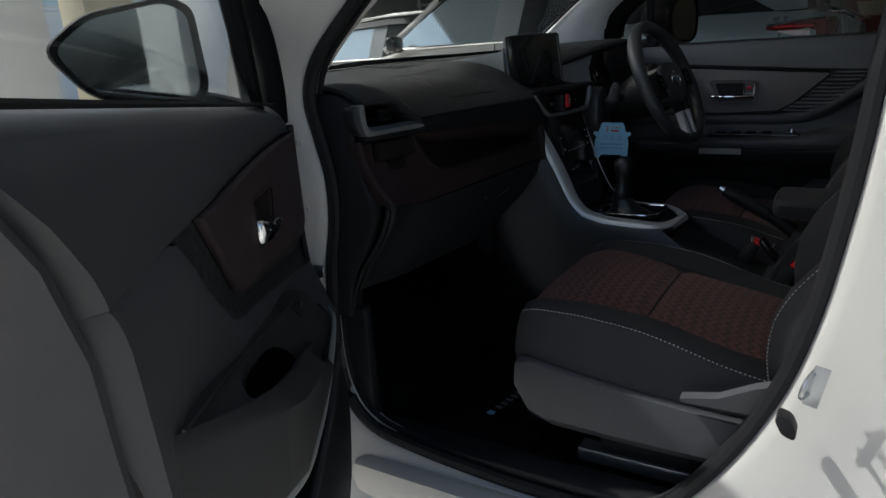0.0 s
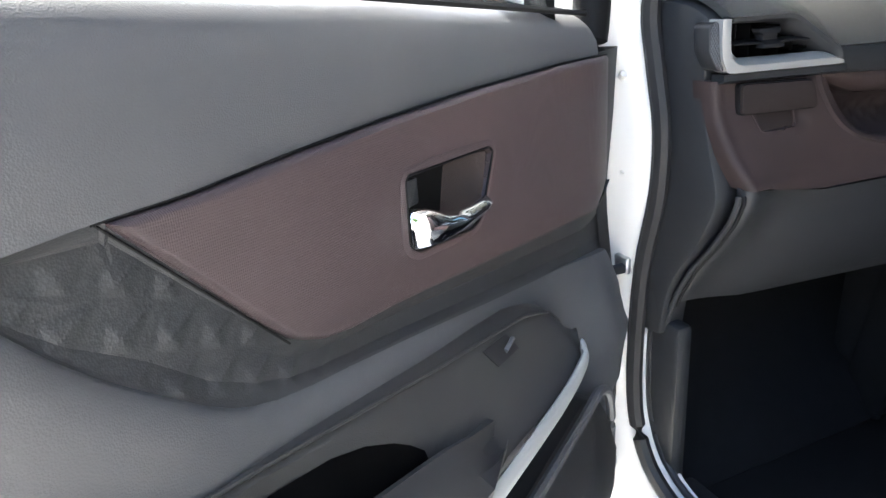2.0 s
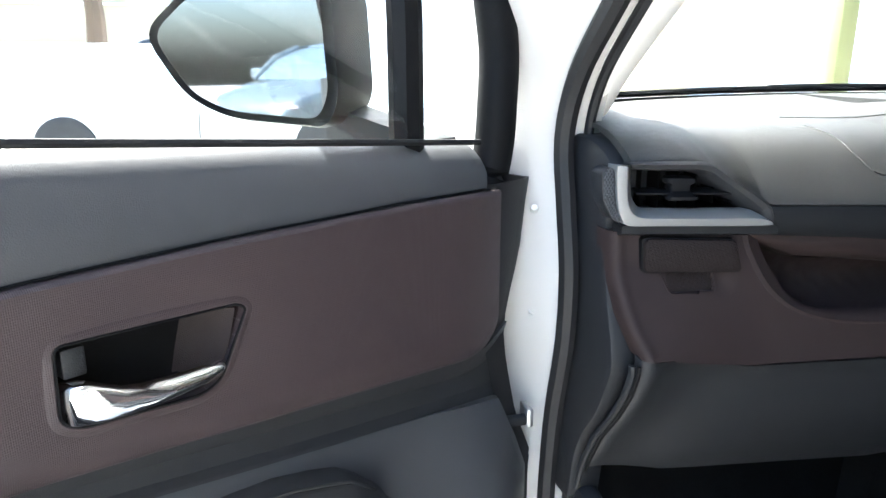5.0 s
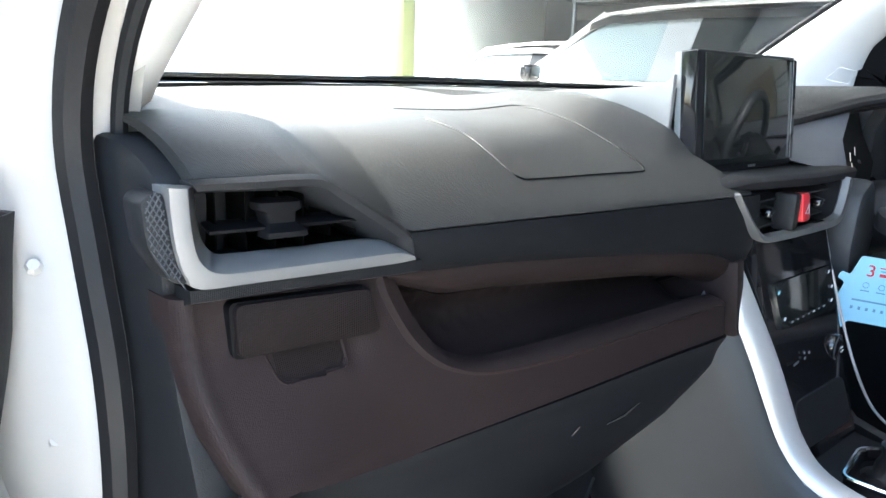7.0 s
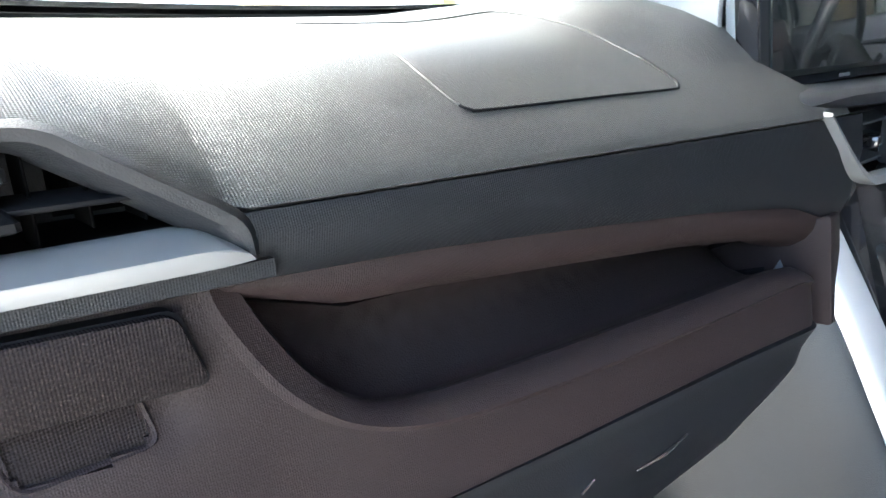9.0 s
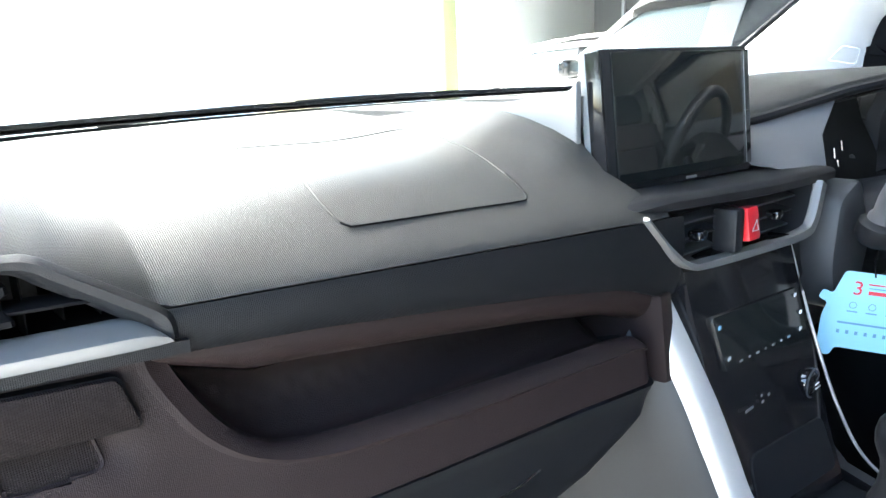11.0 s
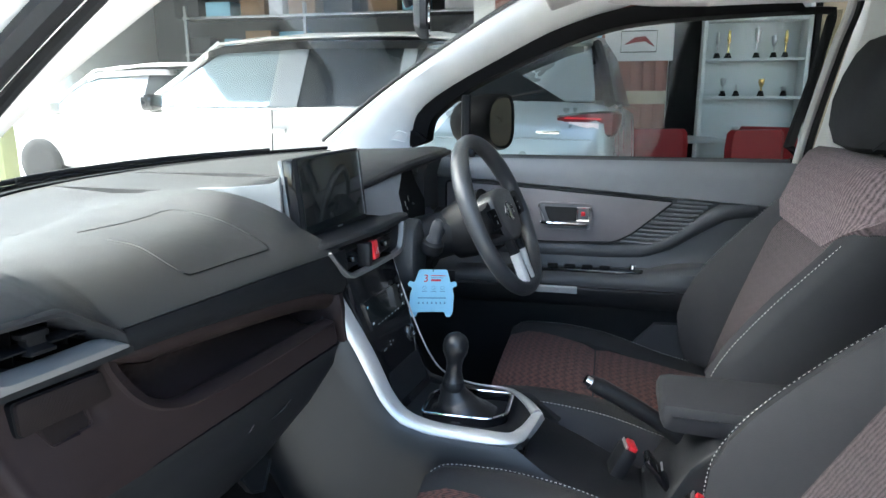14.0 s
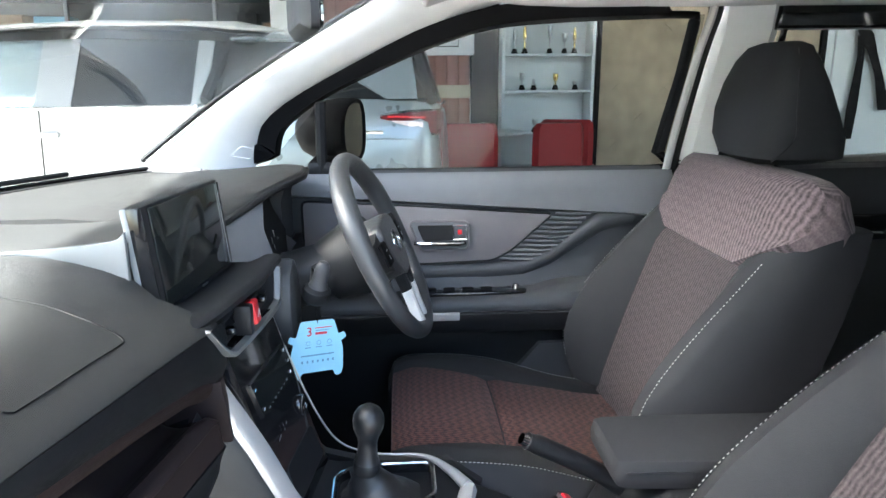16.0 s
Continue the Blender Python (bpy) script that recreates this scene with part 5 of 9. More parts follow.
part("stalk_end", turned([(0.0, 0.026), (0.007, 0.0245), (0.0115, 0.018), (0.0130, 0.004), (0.0130, -0.014), (0.0160, -0.018), (0.0165, -0.026)], 20, pose(0.164, 0.602, 0.936, 20, 0, -35)), M_GREY, column, "grey rounded stalk knob")
part("stalk_boot", turned([(0.0165, -0.022), (0.023, -0.027), (0.0235, -0.042), (0.018, -0.050)], 20, pose(0.164, 0.602, 0.936, 20, 0, -35)), M_DARK, column)
part("column_cover", prism(fillet([(0.165, 0.945), (0.36, 0.965), (0.40, 0.80), (0.18, 0.79)], 0.02), 0.70, 0.76, 'y', 0.01), M_GREY, column, "dark grey column cover")
part("lower_shroud", prism(fillet([(0.185, 0.93), (0.25, 0.95), (0.30, 0.86), (0.27, 0.79), (0.20, 0.79), (0.175, 0.85)], 0.02), 0.655, 0.72, 'y', 0.01), M_DOORPANEL, column)

# hanging tag, shaped like a small car
tag = thing("hanging_card_tag", "pale blue car-shaped card tag hanging on a string", "tag", pose(0.190, 0.615, 0.848, 0, 0, -62) @ pose(0, 0, 0, -5, 5, 0))
tag.scale = (1.08, 1.08, 1.08)
shape = [(-0.028, 0.0), (0.028, 0.0), (0.036, -0.026), (0.046, -0.022), (0.050, -0.032), (0.040, -0.036), (0.044, -0.05), (0.044, -0.083), (0.040, -0.094), (0.030, -0.094), (0.027, -0.084), (-0.027, -0.084), (-0.030, -0.094), (-0.040, -0.094), (-0.044, -0.083), (-0.044, -0.05), (-0.040, -0.036), (-0.050, -0.032), (-0.046, -0.022), (-0.036, -0.026)]
part("card", prism(fillet(shape, 0.004, 3), -0.0006, 0.0006, 'y'), M_CARD, tag)
words("3", 0.021, pose(-0.014, -0.0012, -0.018, 90, 0, 0), M_PRINTRED, tag, "printed_numeral")
for k, (x, z, w, h) in enumerate(((0.010, -0.012, 0.030, 0.0015), (0.008, -0.016, 0.024, 0.0012), (0.006, -0.021, 0.020, 0.004))):
    part("print_bar", rbox((x, -0.0010, z), (w, 0.0004, h), 0.0001, 1), M_PRINTRED if k != 1 else M_PRINTGREY, tag)
for k in range(3):
    part("print_ring", tube([(-0.016 + 0.018 * k + 0.0035 * math.cos(a), -0.001, -0.036 + 0.0035 * math.sin(a)) for a in np.linspace(0, 6.283, 10, endpoint=False)], 0.0004, 4, True), M_PRINTGREY, tag)
    part("print_bar", rbox((-0.016 + 0.018 * k, -0.001, -0.043), (0.010, 0.0004, 0.0014), 0.0001, 1), M_PRINTGREY, tag)
part("print_bar", rbox((0.0, -0.001, -0.056), (0.056, 0.0004, 0.0022), 0.0001, 1), M_PRINTGREY, tag)
for k in range(7):
    part("print_bar", rbox((-0.026 + 0.0087 * k, -0.001, -0.066), (0.003, 0.0004, 0.004), 0.0001, 1), M_PRINTGREY, tag)
part("string", tube([(0.0, -0.001, -0.004), (-0.003, 0.0, 0.012), (-0.002, 0.0, 0.045), (-0.01, -0.005, 0.085)], 0.0009, 5), M_RUBBER, tag)

# ---------------------------------------------------------------- centre console
cons = thing("centre_console", "dark console with a silver swept edge and gear surround", "console")
SIL = [(-0.107, 0.716, 0.870), (-0.104, 0.690, 0.822), (-0.101, 0.666, 0.775), (-0.100, 0.645, 0.73), (-0.100, 0.625, 0.69), (-0.100, 0.595, 0.658), (-0.100, 0.545, 0.642), (-0.098, 0.47, 0.636), (-0.092, 0.41, 0.634), (-0.055, 0.390, 0.633), (0.0, 0.374, 0.638)]
path = smooth_line(SIL, 6)
rings = []
for i, p in enumerate(path):
    a, b = path[max(0, i - 1)], path[min(len(path) - 1, i + 1)]
    d = (b - a).normalized()
    u = Vector((1, 0, 0))
    u = (u - d * u.dot(d)).normalized()
    w = d.cross(u)
    if w.z < 0 or (abs(w.z) < 0.3 and w.y > 0):
        w = -w
    t = i / (len(path) - 1)
    hw = lerp((0, 0.25, 0.6, 1), (0.0150, 0.0155, 0.0130, 0.0120), t)
    roll = radians(lerp((0, 0.7, 0.85, 1), (48, 42, 15, 0), t))
    u, w = u * math.cos(roll) + w * math.sin(roll), w * math.cos(roll) - u * math.sin(roll)
    rings.append([p + u * (-hw) + w * -0.010, p + u * (-hw) + w * 0.003, p + u * (-hw * 0.5) + w * 0.0065, p + u * hw * 0.6 + w * 0.005, p + u * hw + w * 0.001, p + u * hw + w * -0.010])
part("silver_edge", loft(rings), M_SILVER, cons, "satin silver swept edge trim")
part("right_edge", tube(smooth_line([(0.092, 0.675, 0.90), (0.092, 0.645, 0.81), (0.092, 0.61, 0.722), (0.094, 0.575, 0.668), (0.096, 0.52, 0.645), (0.09, 0.44, 0.640), (0.05, 0.40, 0.638), (0.0, 0.374, 0.638)], 6), [0.0017] * 26 + [0.0017 + 0.00055 * i for i in range(17)], 10), M_SILVER, cons, "thin silver edge")
# left flank, sloping out to the footwell


def flank(sign):
    rows = []
    for y, zt in ((0.728, 0.860), (0.700, 0.810), (0.676, 0.763), (0.655, 0.718), (0.635, 0.678), (0.604, 0.646), (0.55, 0.630), (0.47, 0.624), (0.40, 0.622), (0.34, 0.575)):
        low_x = lerp((0.34, 0.5, 0.65, 0.735), (0.118, 0.130, 0.158, 0.168), y)
        low_y = y + lerp((0.34, 0.5, 0.65, 0.735), (0.0, 0.02, 0.11, 0.105), y)
        low_z = lerp((0.34, 0.5, 0.60, 0.66, 0.70, 0.735), (0.24, 0.24, 0.36, 0.45, 0.53, 0.60), y)
        pts = [(0.103, y, zt), (0.110, y + 0.004, zt - 0.010)]
        for t in (0.15, 0.3, 0.45, 0.6, 0.75, 0.88, 0.96, 1.0):
            bulge = math.sin(t * math.pi / 2)
            tuck = 0.02 * max(0, (t - 0.75) / 0.25) ** 2
            pts.append((0.113 + (low_x - 0.113) * bulge ** 1.5 - tuck, y + 0.004 + (low_y - y) * t, zt - 0.012 + (low_z - zt) * t))
        rows.append([(sign * a, b, c) for a, b, c in pts])
    return sheet(rows, 0.01)


part("tunnel_carpet", loft([[(-w, y, 0.235), (-w * 0.9, y, h), (w * 0.9, y, h), (w, y, 0.235)] for y, w, h in ((0.42, 0.11, 0.50), (0.60, 0.125, 0.46), (0.80, 0.135, 0.50), (1.02, 0.14, 0.62))]), M_CARPET, cons, "black tunnel carpet")
part("left_flank", flank(-1), M_FLANK, cons, "dark grey console side")
part("right_flank", flank(1), M_FLANK, cons, "dark grey console side")
part("flank_filler", sheet([[(-0.19, 0.88, 0.25), (-0.16, 0.84, 0.57), (-0.135, 0.76, 0.76), (-0.115, 0.735, 0.868)], [(-0.15, 0.98, 0.25), (-0.14, 0.93, 0.6), (-0.12, 0.86, 0.78), (-0.11, 0.8, 0.87)]], 0.01), M_CARPET, cons)
part("console_top", sheet([[(x, y, z - 0.002) for y, z in ((0.665, 0.665), (0.63, 0.646), (0.58, 0.636), (0.48, 0.632), (0.39 if abs(x) > 0.06 else 0.378, 0.630))] for x in (-0.096, -0.05, 0, 0.05, 0.094)], 0.01, (0, 0, -1)), M_DARK, cons, "dark console top")
gs = [(-0.056, 0.578), (0.030, 0.580), (0.058, 0.545), (0.058, 0.425), (-0.030, 0.425), (-0.056, 0.455)]
part("gaiter_surround", loft([[(x * k, 0.50 + (y - 0.50) * k, z) for x, y in fillet(gs, 0.012, 3)] for k, z in ((1.0, 0.630), (1.0, 0.646), (0.93, 0.648), (0.90, 0.636))], True, False), M_GLOSS, cons, "gloss black gear surround")
part("chrome_ring", tube([(x, y, 0.6475) for x, y in fillet(gs, 0.012, 3)], 0.0024, 6, True), M_CHROME, cons, "thin chrome ring")
part("rear_tunnel", prism([(0.39, 0.60), (0.30, 0.56), (0.18, 0.50), (0.12, 0.62), (0.08, 0.66), (-0.22, 0.66), (-0.25, 0.24), (0.39, 0.24)], -0.098, 0.098, 'x', 0.01), M_DARK, cons, "black rear console")
part("tunnel_seam", tube([(-0.099, 0.40, 0.60), (-0.101, 0.405, 0.45), (-0.105, 0.40, 0.30)], 0.0015, 5), M_RUBBER, cons)
part("switch_pad", rbox((-0.055, 0.165, 0.585), (0.04, 0.012, 0.065), 0.003, m=pose(0, 0, 0, -38, 0, 0)), M_GLOSS, cons, "black rear console switch panel")
for k in range(2):
    part("switch_line", rbox((-0.055, 0.158, 0.575 + 0.02 * k), (0.028, 0.004, 0.0012), 0.0003, 1, pose(0, 0, 0, -38, 0, 0)), M_STEEL, cons)
arm = thing("console_armrest", "charcoal padded armrest lid on the centre console", "armrest")
part("lid", loft([[(x0 + (w * sx), y, z0 + h * sz) for sx, sz in ((-0.92, -0.5), (-1.0, -0.2), (-1.0, 0.2), (-0.93, 0.42), (-0.6, 0.5), (0.6, 0.5), (0.93, 0.42), (1.0, 0.2), (1.0, -0.2), (0.92, -0.5))] for x0, w, y, z0, h in ((0.005, 0.058, 0.166, 0.690, 0.026), (0.005, 0.068, 0.160, 0.689, 0.043), (0.005, 0.073, 0.146, 0.688, 0.049), (0.005, 0.078, 0.0, 0.684, 0.049), (0.005, 0.078, -0.16, 0.682, 0.048), (0.005, 0.074, -0.17, 0.682, 0.036))]), M_SIDECLOTH, arm)
part("lid_seam", tube([(-0.0705, y, z) for y, z in ((0.150, 0.694), (0.0, 0.690), (-0.16, 0.688))], 0.0011, 5), M_RUBBER, arm)
part("hinge_block", rbox((0.005, -0.05, 0.652), (0.13, 0.22, 0.03), 0.006), M_DARK, arm)

lever = thing("gear_lever", "black manual gear lever with ball knob", "gear lever")
part("knob", turned([(0.0, 0.026), (0.009, 0.0245), (0.017, 0.019), (0.0222, 0.010), (0.0235, 0.0), (0.0222, -0.010), (0.0185, -0.019), (0.0155, -0.026), (0.0140, -0.036), (0.0150, -0.050), (0.0185, -0.064), (0.0195, -0.066)], 28, pose(-0.016, 0.522, 0.764, 4, 0, 0)), M_KNOB, lever, "black leather ball knob")
part("collar", turned([(0.0190, 0.0), (0.0205, -0.004), (0.0205, -0.014), (0.0185, -0.018)], 24, pose(-0.016, 0.526, 0.698, 4, 0, 0)), M_DARK, lever)
rings = []
for i in range(9):
    t = i / 8
    r = 0.0195 + 0.031 * t ** 1.5
    rings.append([(-0.014 + 0.006 * t + r * 0.95 * math.cos(a) + 0.003 * math.sin(5 * a + 9 * t) * t, 0.53 - 0.025 * t + r * 1.2 * math.sin(a) + 0.003 * math.sin(4 * a + 14 * t) * t, 0.684 - 0.047 * t + 0.004 * math.sin(11 * t + 2 * a) * t) for a in np.linspace(0, 2 * math.pi, 28, endpoint=False)])
part("gaiter", loft(rings), M_KNOB, lever, "wrinkled black gaiter")

hb = thing("handbrake_lever", "black handbrake lever with a chrome button", "handbrake")
part("grip", tube(smooth_line([(0.006, 0.282, 0.709), (0.012, 0.25, 0.691), (0.02, 0.18, 0.650), (0.026, 0.115, 0.606)], 5), [0.0135] * 3 + [0.0155] * 10 + [0.0175] * 3, 14), M_DARK, hb, "black grained grip")
part("button", tube([(0.0045, 0.291, 0.7145), (0.006, 0.278, 0.7065)], [0.009, 0.0105], 12), M_CHROME, hb, "chrome release button")
part("collar", tube([(0.0085, 0.268, 0.7015), (0.0095, 0.262, 0.698)], 0.0146, 14), M_GREY, hb)
bk = thing("seat_belt_buckle", "black seat belt buckle with a red release button", "buckle", pose(0.036, 0.215, 0.56, 25, 0, 10), group="belt buckles")
part("housing", rbox((0, 0, -0.02), (0.046, 0.03, 0.075), 0.007), M_DARK, bk)
part("release_button", rbox((0, -0.003, 0.018), (0.036, 0.016, 0.014), 0.003), M_RED, bk, "red release button")
part("release_slot", rbox((0, 0.009, 0.0175), (0.036, 0.004, 0.010), 0.001, 1), M_STEEL, bk)
copy_thing(bk, pose(-0.118, 0.115, 0.56, 25, 0, -10))

# ---------------------------------------------------------------- seats


def seat(recline):
    """A front seat round x = 0, its cushion running to the front along +y; recline leans the backrest further back."""
    s = thing("front_seat", "black cloth front seat with brown patterned centre panels", "seat", group="front seats")

    def cush(y):
        t = (y + 0.06) / 0.585
        zc = lerp((0, 0.25, 0.55, 0.8, 0.92, 1.0), (0.515, 0.53, 0.565, 0.596, 0.604, 0.590), t)
        return zc

    # centre of the cushion
    ys = [-0.06, 0.02, 0.10, 0.18, 0.26, 0.285, 0.305, 0.313, 0.322, 0.345, 0.40, 0.45, 0.485, 0.515, 0.528]

    def cw(y):
        return lerp((-0.06, 0.3, 0.45, 0.50, 0.52), (0.150, 0.162, 0.172, 0.176, 0.170), y)
    rows = []
    for y in ys:
        w = cw(y)
        dip = 0.009 * math.exp(-((y - 0.313) / 0.012) ** 2)
        rows.append([(x * w, y, cush(y) + 0.008 * (1 - abs(x) ** 3) - dip) for x in np.linspace(-1, 1, 13)])
    rows.append([(x * 0.165, 0.532, 0.55) for x in np.linspace(-1, 1, 13)])
    rows.append([(x * 0.165, 0.525, 0.50) for x in np.linspace(-1, 1, 13)])
    part("cushion_centre", sheet(rows, 0.03, (0, -0.2, -1)), M_WEAVE, s, "brown wave-patterned cushion cloth")
    part("cushion_seam", tube([(x * cw(0.313), 0.313, cush(0.313) - 0.008 + 0.008 * (1 - abs(x) ** 3)) for x in np.linspace(-1, 1, 9)], 0.002, 5), M_FABRIC, s)
    for sd in (-1, 1):
        bol = ((-0.07, 0.515, 0.095), (0.05, 0.535, 0.100), (0.15, 0.556, 0.102), (0.28, 0.596, 0.102), (0.38, 0.612, 0.098), (0.44, 0.615, 0.092), (0.50, 0.613, 0.084), (0.528, 0.600, 0.078), (0.540, 0.565, 0.072))
        rings = []
        for y, hi, wid in bol:
            x0 = cw(y) - 0.004
            lo = 0.455 if y < 0.5 else 0.49
            rings.append([(sd * a, y, b) for a, b in ((x0 - 0.01, lo), (x0, hi - 0.020), (x0 + wid * 0.22, hi - 0.003), (x0 + wid * 0.5, hi), (x0 + wid * 0.78, hi - 0.010), (x0 + wid * 0.97, hi - 0.045), (x0 + wid, lo + 0.02), (x0 + wid * 0.95, lo))])
        top, side = [r[:5] for r in rings], [r[4:] + r[:1] for r in rings]
        part("cushion_bolster", loft(rings), M_FABRIC, s, "black cloth cushion bolster")
        part("bolster_side", sheet([[Vector(p) + Vector((sd * 0.0025, 0.001, 0)) for p in r[4:7]] for r in rings], 0.002), M_SIDECLOTH, s, "charcoal vinyl cushion side")
        part("cushion_stitching", stitched([(sd * (cw(y) - 0.004 + w * 0.79 + 0.001), y, h - 0.009) for y, h, w in bol[1:-1]]), M_STITCH, s, "white contrast stitching")
        part("side_shield", loft([[(sd * (0.235 + a), y, z) for a, z in ((0.0, zt), (0.034, zt + 0.001), (0.040, zt - 0.003), (0.046, zt - 0.03), (0.046, zb + 0.03), (0.015, zb), (0.0, zb))] for y, zt, zb in ((-0.14, 0.462, 0.38), (0.0, 0.464, 0.368), (0.14, 0.470, 0.366), (0.29, 0.484, 0.366), (0.46, 0.506, 0.37), (0.50, 0.512, 0.385), (0.525, 0.505, 0.43))]), M_GREY, s, "dark grey plastic seat side")
        back = ((0.54, 0.085, 0.205), (0.59, 0.102, 0.212), (0.65, 0.110, 0.216), (0.70, 0.100, 0.217), (0.75, 0.075, 0.217), (0.80, 0.040, 0.216), (0.85, 0.000, 0.214), (0.90, -0.045, 0.210), (0.95, -0.090, 0.205), (1.0, -0.135, 0.197))
        rings = []
        for z, ys_, c in back:
            yc = lerp((0.52, 1.0), (0.040, -0.122), z)
            rear = lerp((0.54, 0.843, 0.97, 1.0), (-0.12, -0.225, -0.265, -0.27), z)
            rings.append([(sd * x, y, z) for x, y in ((c - 0.05, rear), (c - 0.052, yc - 0.02), (c - 0.045, yc + 0.003), (c - 0.012, lerp((0, 1), (yc, ys_), 0.72)), (c + 0.018, ys_ + 0.006), (c + 0.042, ys_), (c + 0.062, ys_ - 0.03), (c + 0.066, lerp((0, 1), (ys_, rear), 0.6)), (c + 0.050, rear - 0.004), (c + 0.02, rear - 0.012))])
        part("backrest_bolster", loft(rings), M_SIDECLOTH, s, "charcoal backrest bolster")
        part("backrest_stitching", stitched([(sd * (c + 0.043), ys_ + 0.0015, z) for z, ys_, c in back[:-1]]), M_STITCH, s, "white contrast stitching")
    part("front_roll", loft([[(x, 0.50 + b, z) for b, z in ((0.0, 0.54), (0.024, 0.535), (0.030, 0.50), (0.02, 0.47), (-0.03, 0.46))] for x in np.linspace(-0.24, 0.24, 7)]), M_FABRIC, s)
    part("seat_pan", rbox((0, 0.18, 0.435), (0.46, 0.60, 0.09), 0.02), M_DARK, s)
    for sd in (-1, 1):
        part("rail", rbox((sd * 0.18, 0.12, 0.285), (0.04, 0.62, 0.03), 0.004), M_STEEL, s)
        part("riser", rbox((sd * 0.18, 0.16, 0.345), (0.03, 0.45, 0.10), 0.006), M_DARK, s)
        part("rail_end", rbox((sd * 0.225, 0.505, 0.40), (0.012, 0.03, 0.075), 0.005, m=pose(0, 0, 0, 12, 0, 0)), M_CHROME, s)
    # backrest centre, with a crease under the shoulder panel
    rows = []
    for z in (0.53, 0.58, 0.65, 0.72, 0.80, 0.86, 0.895, 0.910, 0.920, 0.930, 0.945):
        yb = lerp((0.52, 1.0), (0.040, -0.122), z) + 0.006 * math.sin((z - 0.53) * 7)
        if 0.90 < z:
            yb -= 0.014 * (z - 0.90) / 0.03
        rows.append([(x * 0.172, yb + 0.012 - 0.010 * (1 - x * x), z) for x in np.linspace(-1, 1, 11)])
    # this cloth carries the shade under the shoulders in its colour
    part("backrest_centre", sheet(rows, 0.08, (0, -1, 0)), M_WEAVE2_SHADED, s, "wave-patterned backrest cloth, darkened in its colour for shade")
    # shoulder panel, wrapping over the top
    rings = []
    for x, k in ((-0.264, 0.62), (-0.260, 0.76), (-0.245, 0.88), (-0.215, 0.95), (-0.16, 0.985), (-0.08, 1.0), (0, 1.01), (0.08, 1.0), (0.16, 0.985), (0.215, 0.95), (0.245, 0.88), (0.260, 0.76), (0.264, 0.62)):
        top = 1.0 + 0.09 * k
        d = 0.035 * (1 - k) + 0.045 * max(0.0, (abs(x) - 0.17) / 0.094) ** 2
        low = 0.058 * max(0.0, (abs(x) - 0.165) / 0.099)
        rings.append([(x, y, z) for y, z in ((-0.098 - d * 0.6, 0.918 + low), (-0.082 - d * 0.7, 0.930 + low), (-0.088 - d * 0.9, 0.962 + low * 0.6), (-0.108 - d, top - 0.045), (-0.128 - d, top - 0.012), (-0.158 - d * 0.3, top), (-0.215 + d * 0.3, top - 0.006), (-0.258 + d, top - 0.032), (-0.276 + d, 1.0), (-0.27 + d, 0.968))])
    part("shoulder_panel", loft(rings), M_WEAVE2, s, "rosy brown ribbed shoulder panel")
    part("seat_back", loft([[(x, y, z) for x, y in ((-0.21 * w, yb), (-0.235 * w, yb - 0.05), (-0.21 * w, yb - 0.10), (0.21 * w, yb - 0.10), (0.235 * w, yb - 0.05), (0.21 * w, yb))] for z, yb, w in ((0.50, -0.03, 1.0), (0.70, -0.09, 1.02), (0.90, -0.155, 1.0), (0.985, -0.175, 0.95))]), M_FABRIC, s)
    # head restraint
    rings = []
    for z, w, y0, y1 in ((1.092, 0.080, -0.165, -0.285), (1.104, 0.112, -0.142, -0.326), (1.14, 0.129, -0.132, -0.318), (1.19, 0.127, -0.134, -0.298), (1.24, 0.116, -0.147, -0.277), (1.28, 0.100, -0.164, -0.258), (1.305, 0.080, -0.182, -0.248), (1.313, 0.05, -0.200, -0.238)):
        c, h = (y0 + y1) / 2, (y0 - y1) / 2
        rings.append([(w * (abs(math.cos(a)) ** 0.6) * math.copysign(1, math.cos(a)), c + h * (abs(math.sin(a)) ** 0.6) * math.copysign(1, math.sin(a)), z) for a in np.linspace(0, 2 * math.pi, 28, endpoint=False)])
    hr = part("head_restraint", loft(rings), M_FABRIC, s, "black cloth head restraint")
    for sd in (-1, 1):
        part("post", tube([(sd * 0.05, -0.215, 1.11), (sd * 0.05, -0.200, 1.05)], 0.006, 8), M_DARK, hr)
        part("side_seam", tube(smooth_line([(sd * 0.105, -0.165, 1.10), (sd * 0.1295, -0.19, 1.14), (sd * 0.1275, -0.19, 1.19), (sd * 0.113, -0.195, 1.245), (sd * 0.085, -0.205, 1.30)], 5), 0.0016, 5), M_RUBBER, hr)
    part("recliner_lever", loft([[(-0.280, y, z), (-0.296, y, z - 0.004), (-0.296, y, z - h), (-0.280, y, z - h)] for y, z, h in ((0.213, 0.512, 0.010), (0.20, 0.515, 0.013), (0.155, 0.524, 0.022), (0.10, 0.553, 0.050), (0.05, 0.572, 0.075), (-0.03, 0.575, 0.085))]), M_GREY, s, "grey recliner lever")
    for ob in s.children_recursive:
        if ob.name.split(".")[0] in ("backrest_bolster", "backrest_stitching", "backrest_centre", "shoulder_panel", "seat_back", "head_restraint", "post", "side_seam"):
            for v in ob.data.vertices:
                v.co.y -= recline * max(0.0, v.co.z - 0.54)
    return s


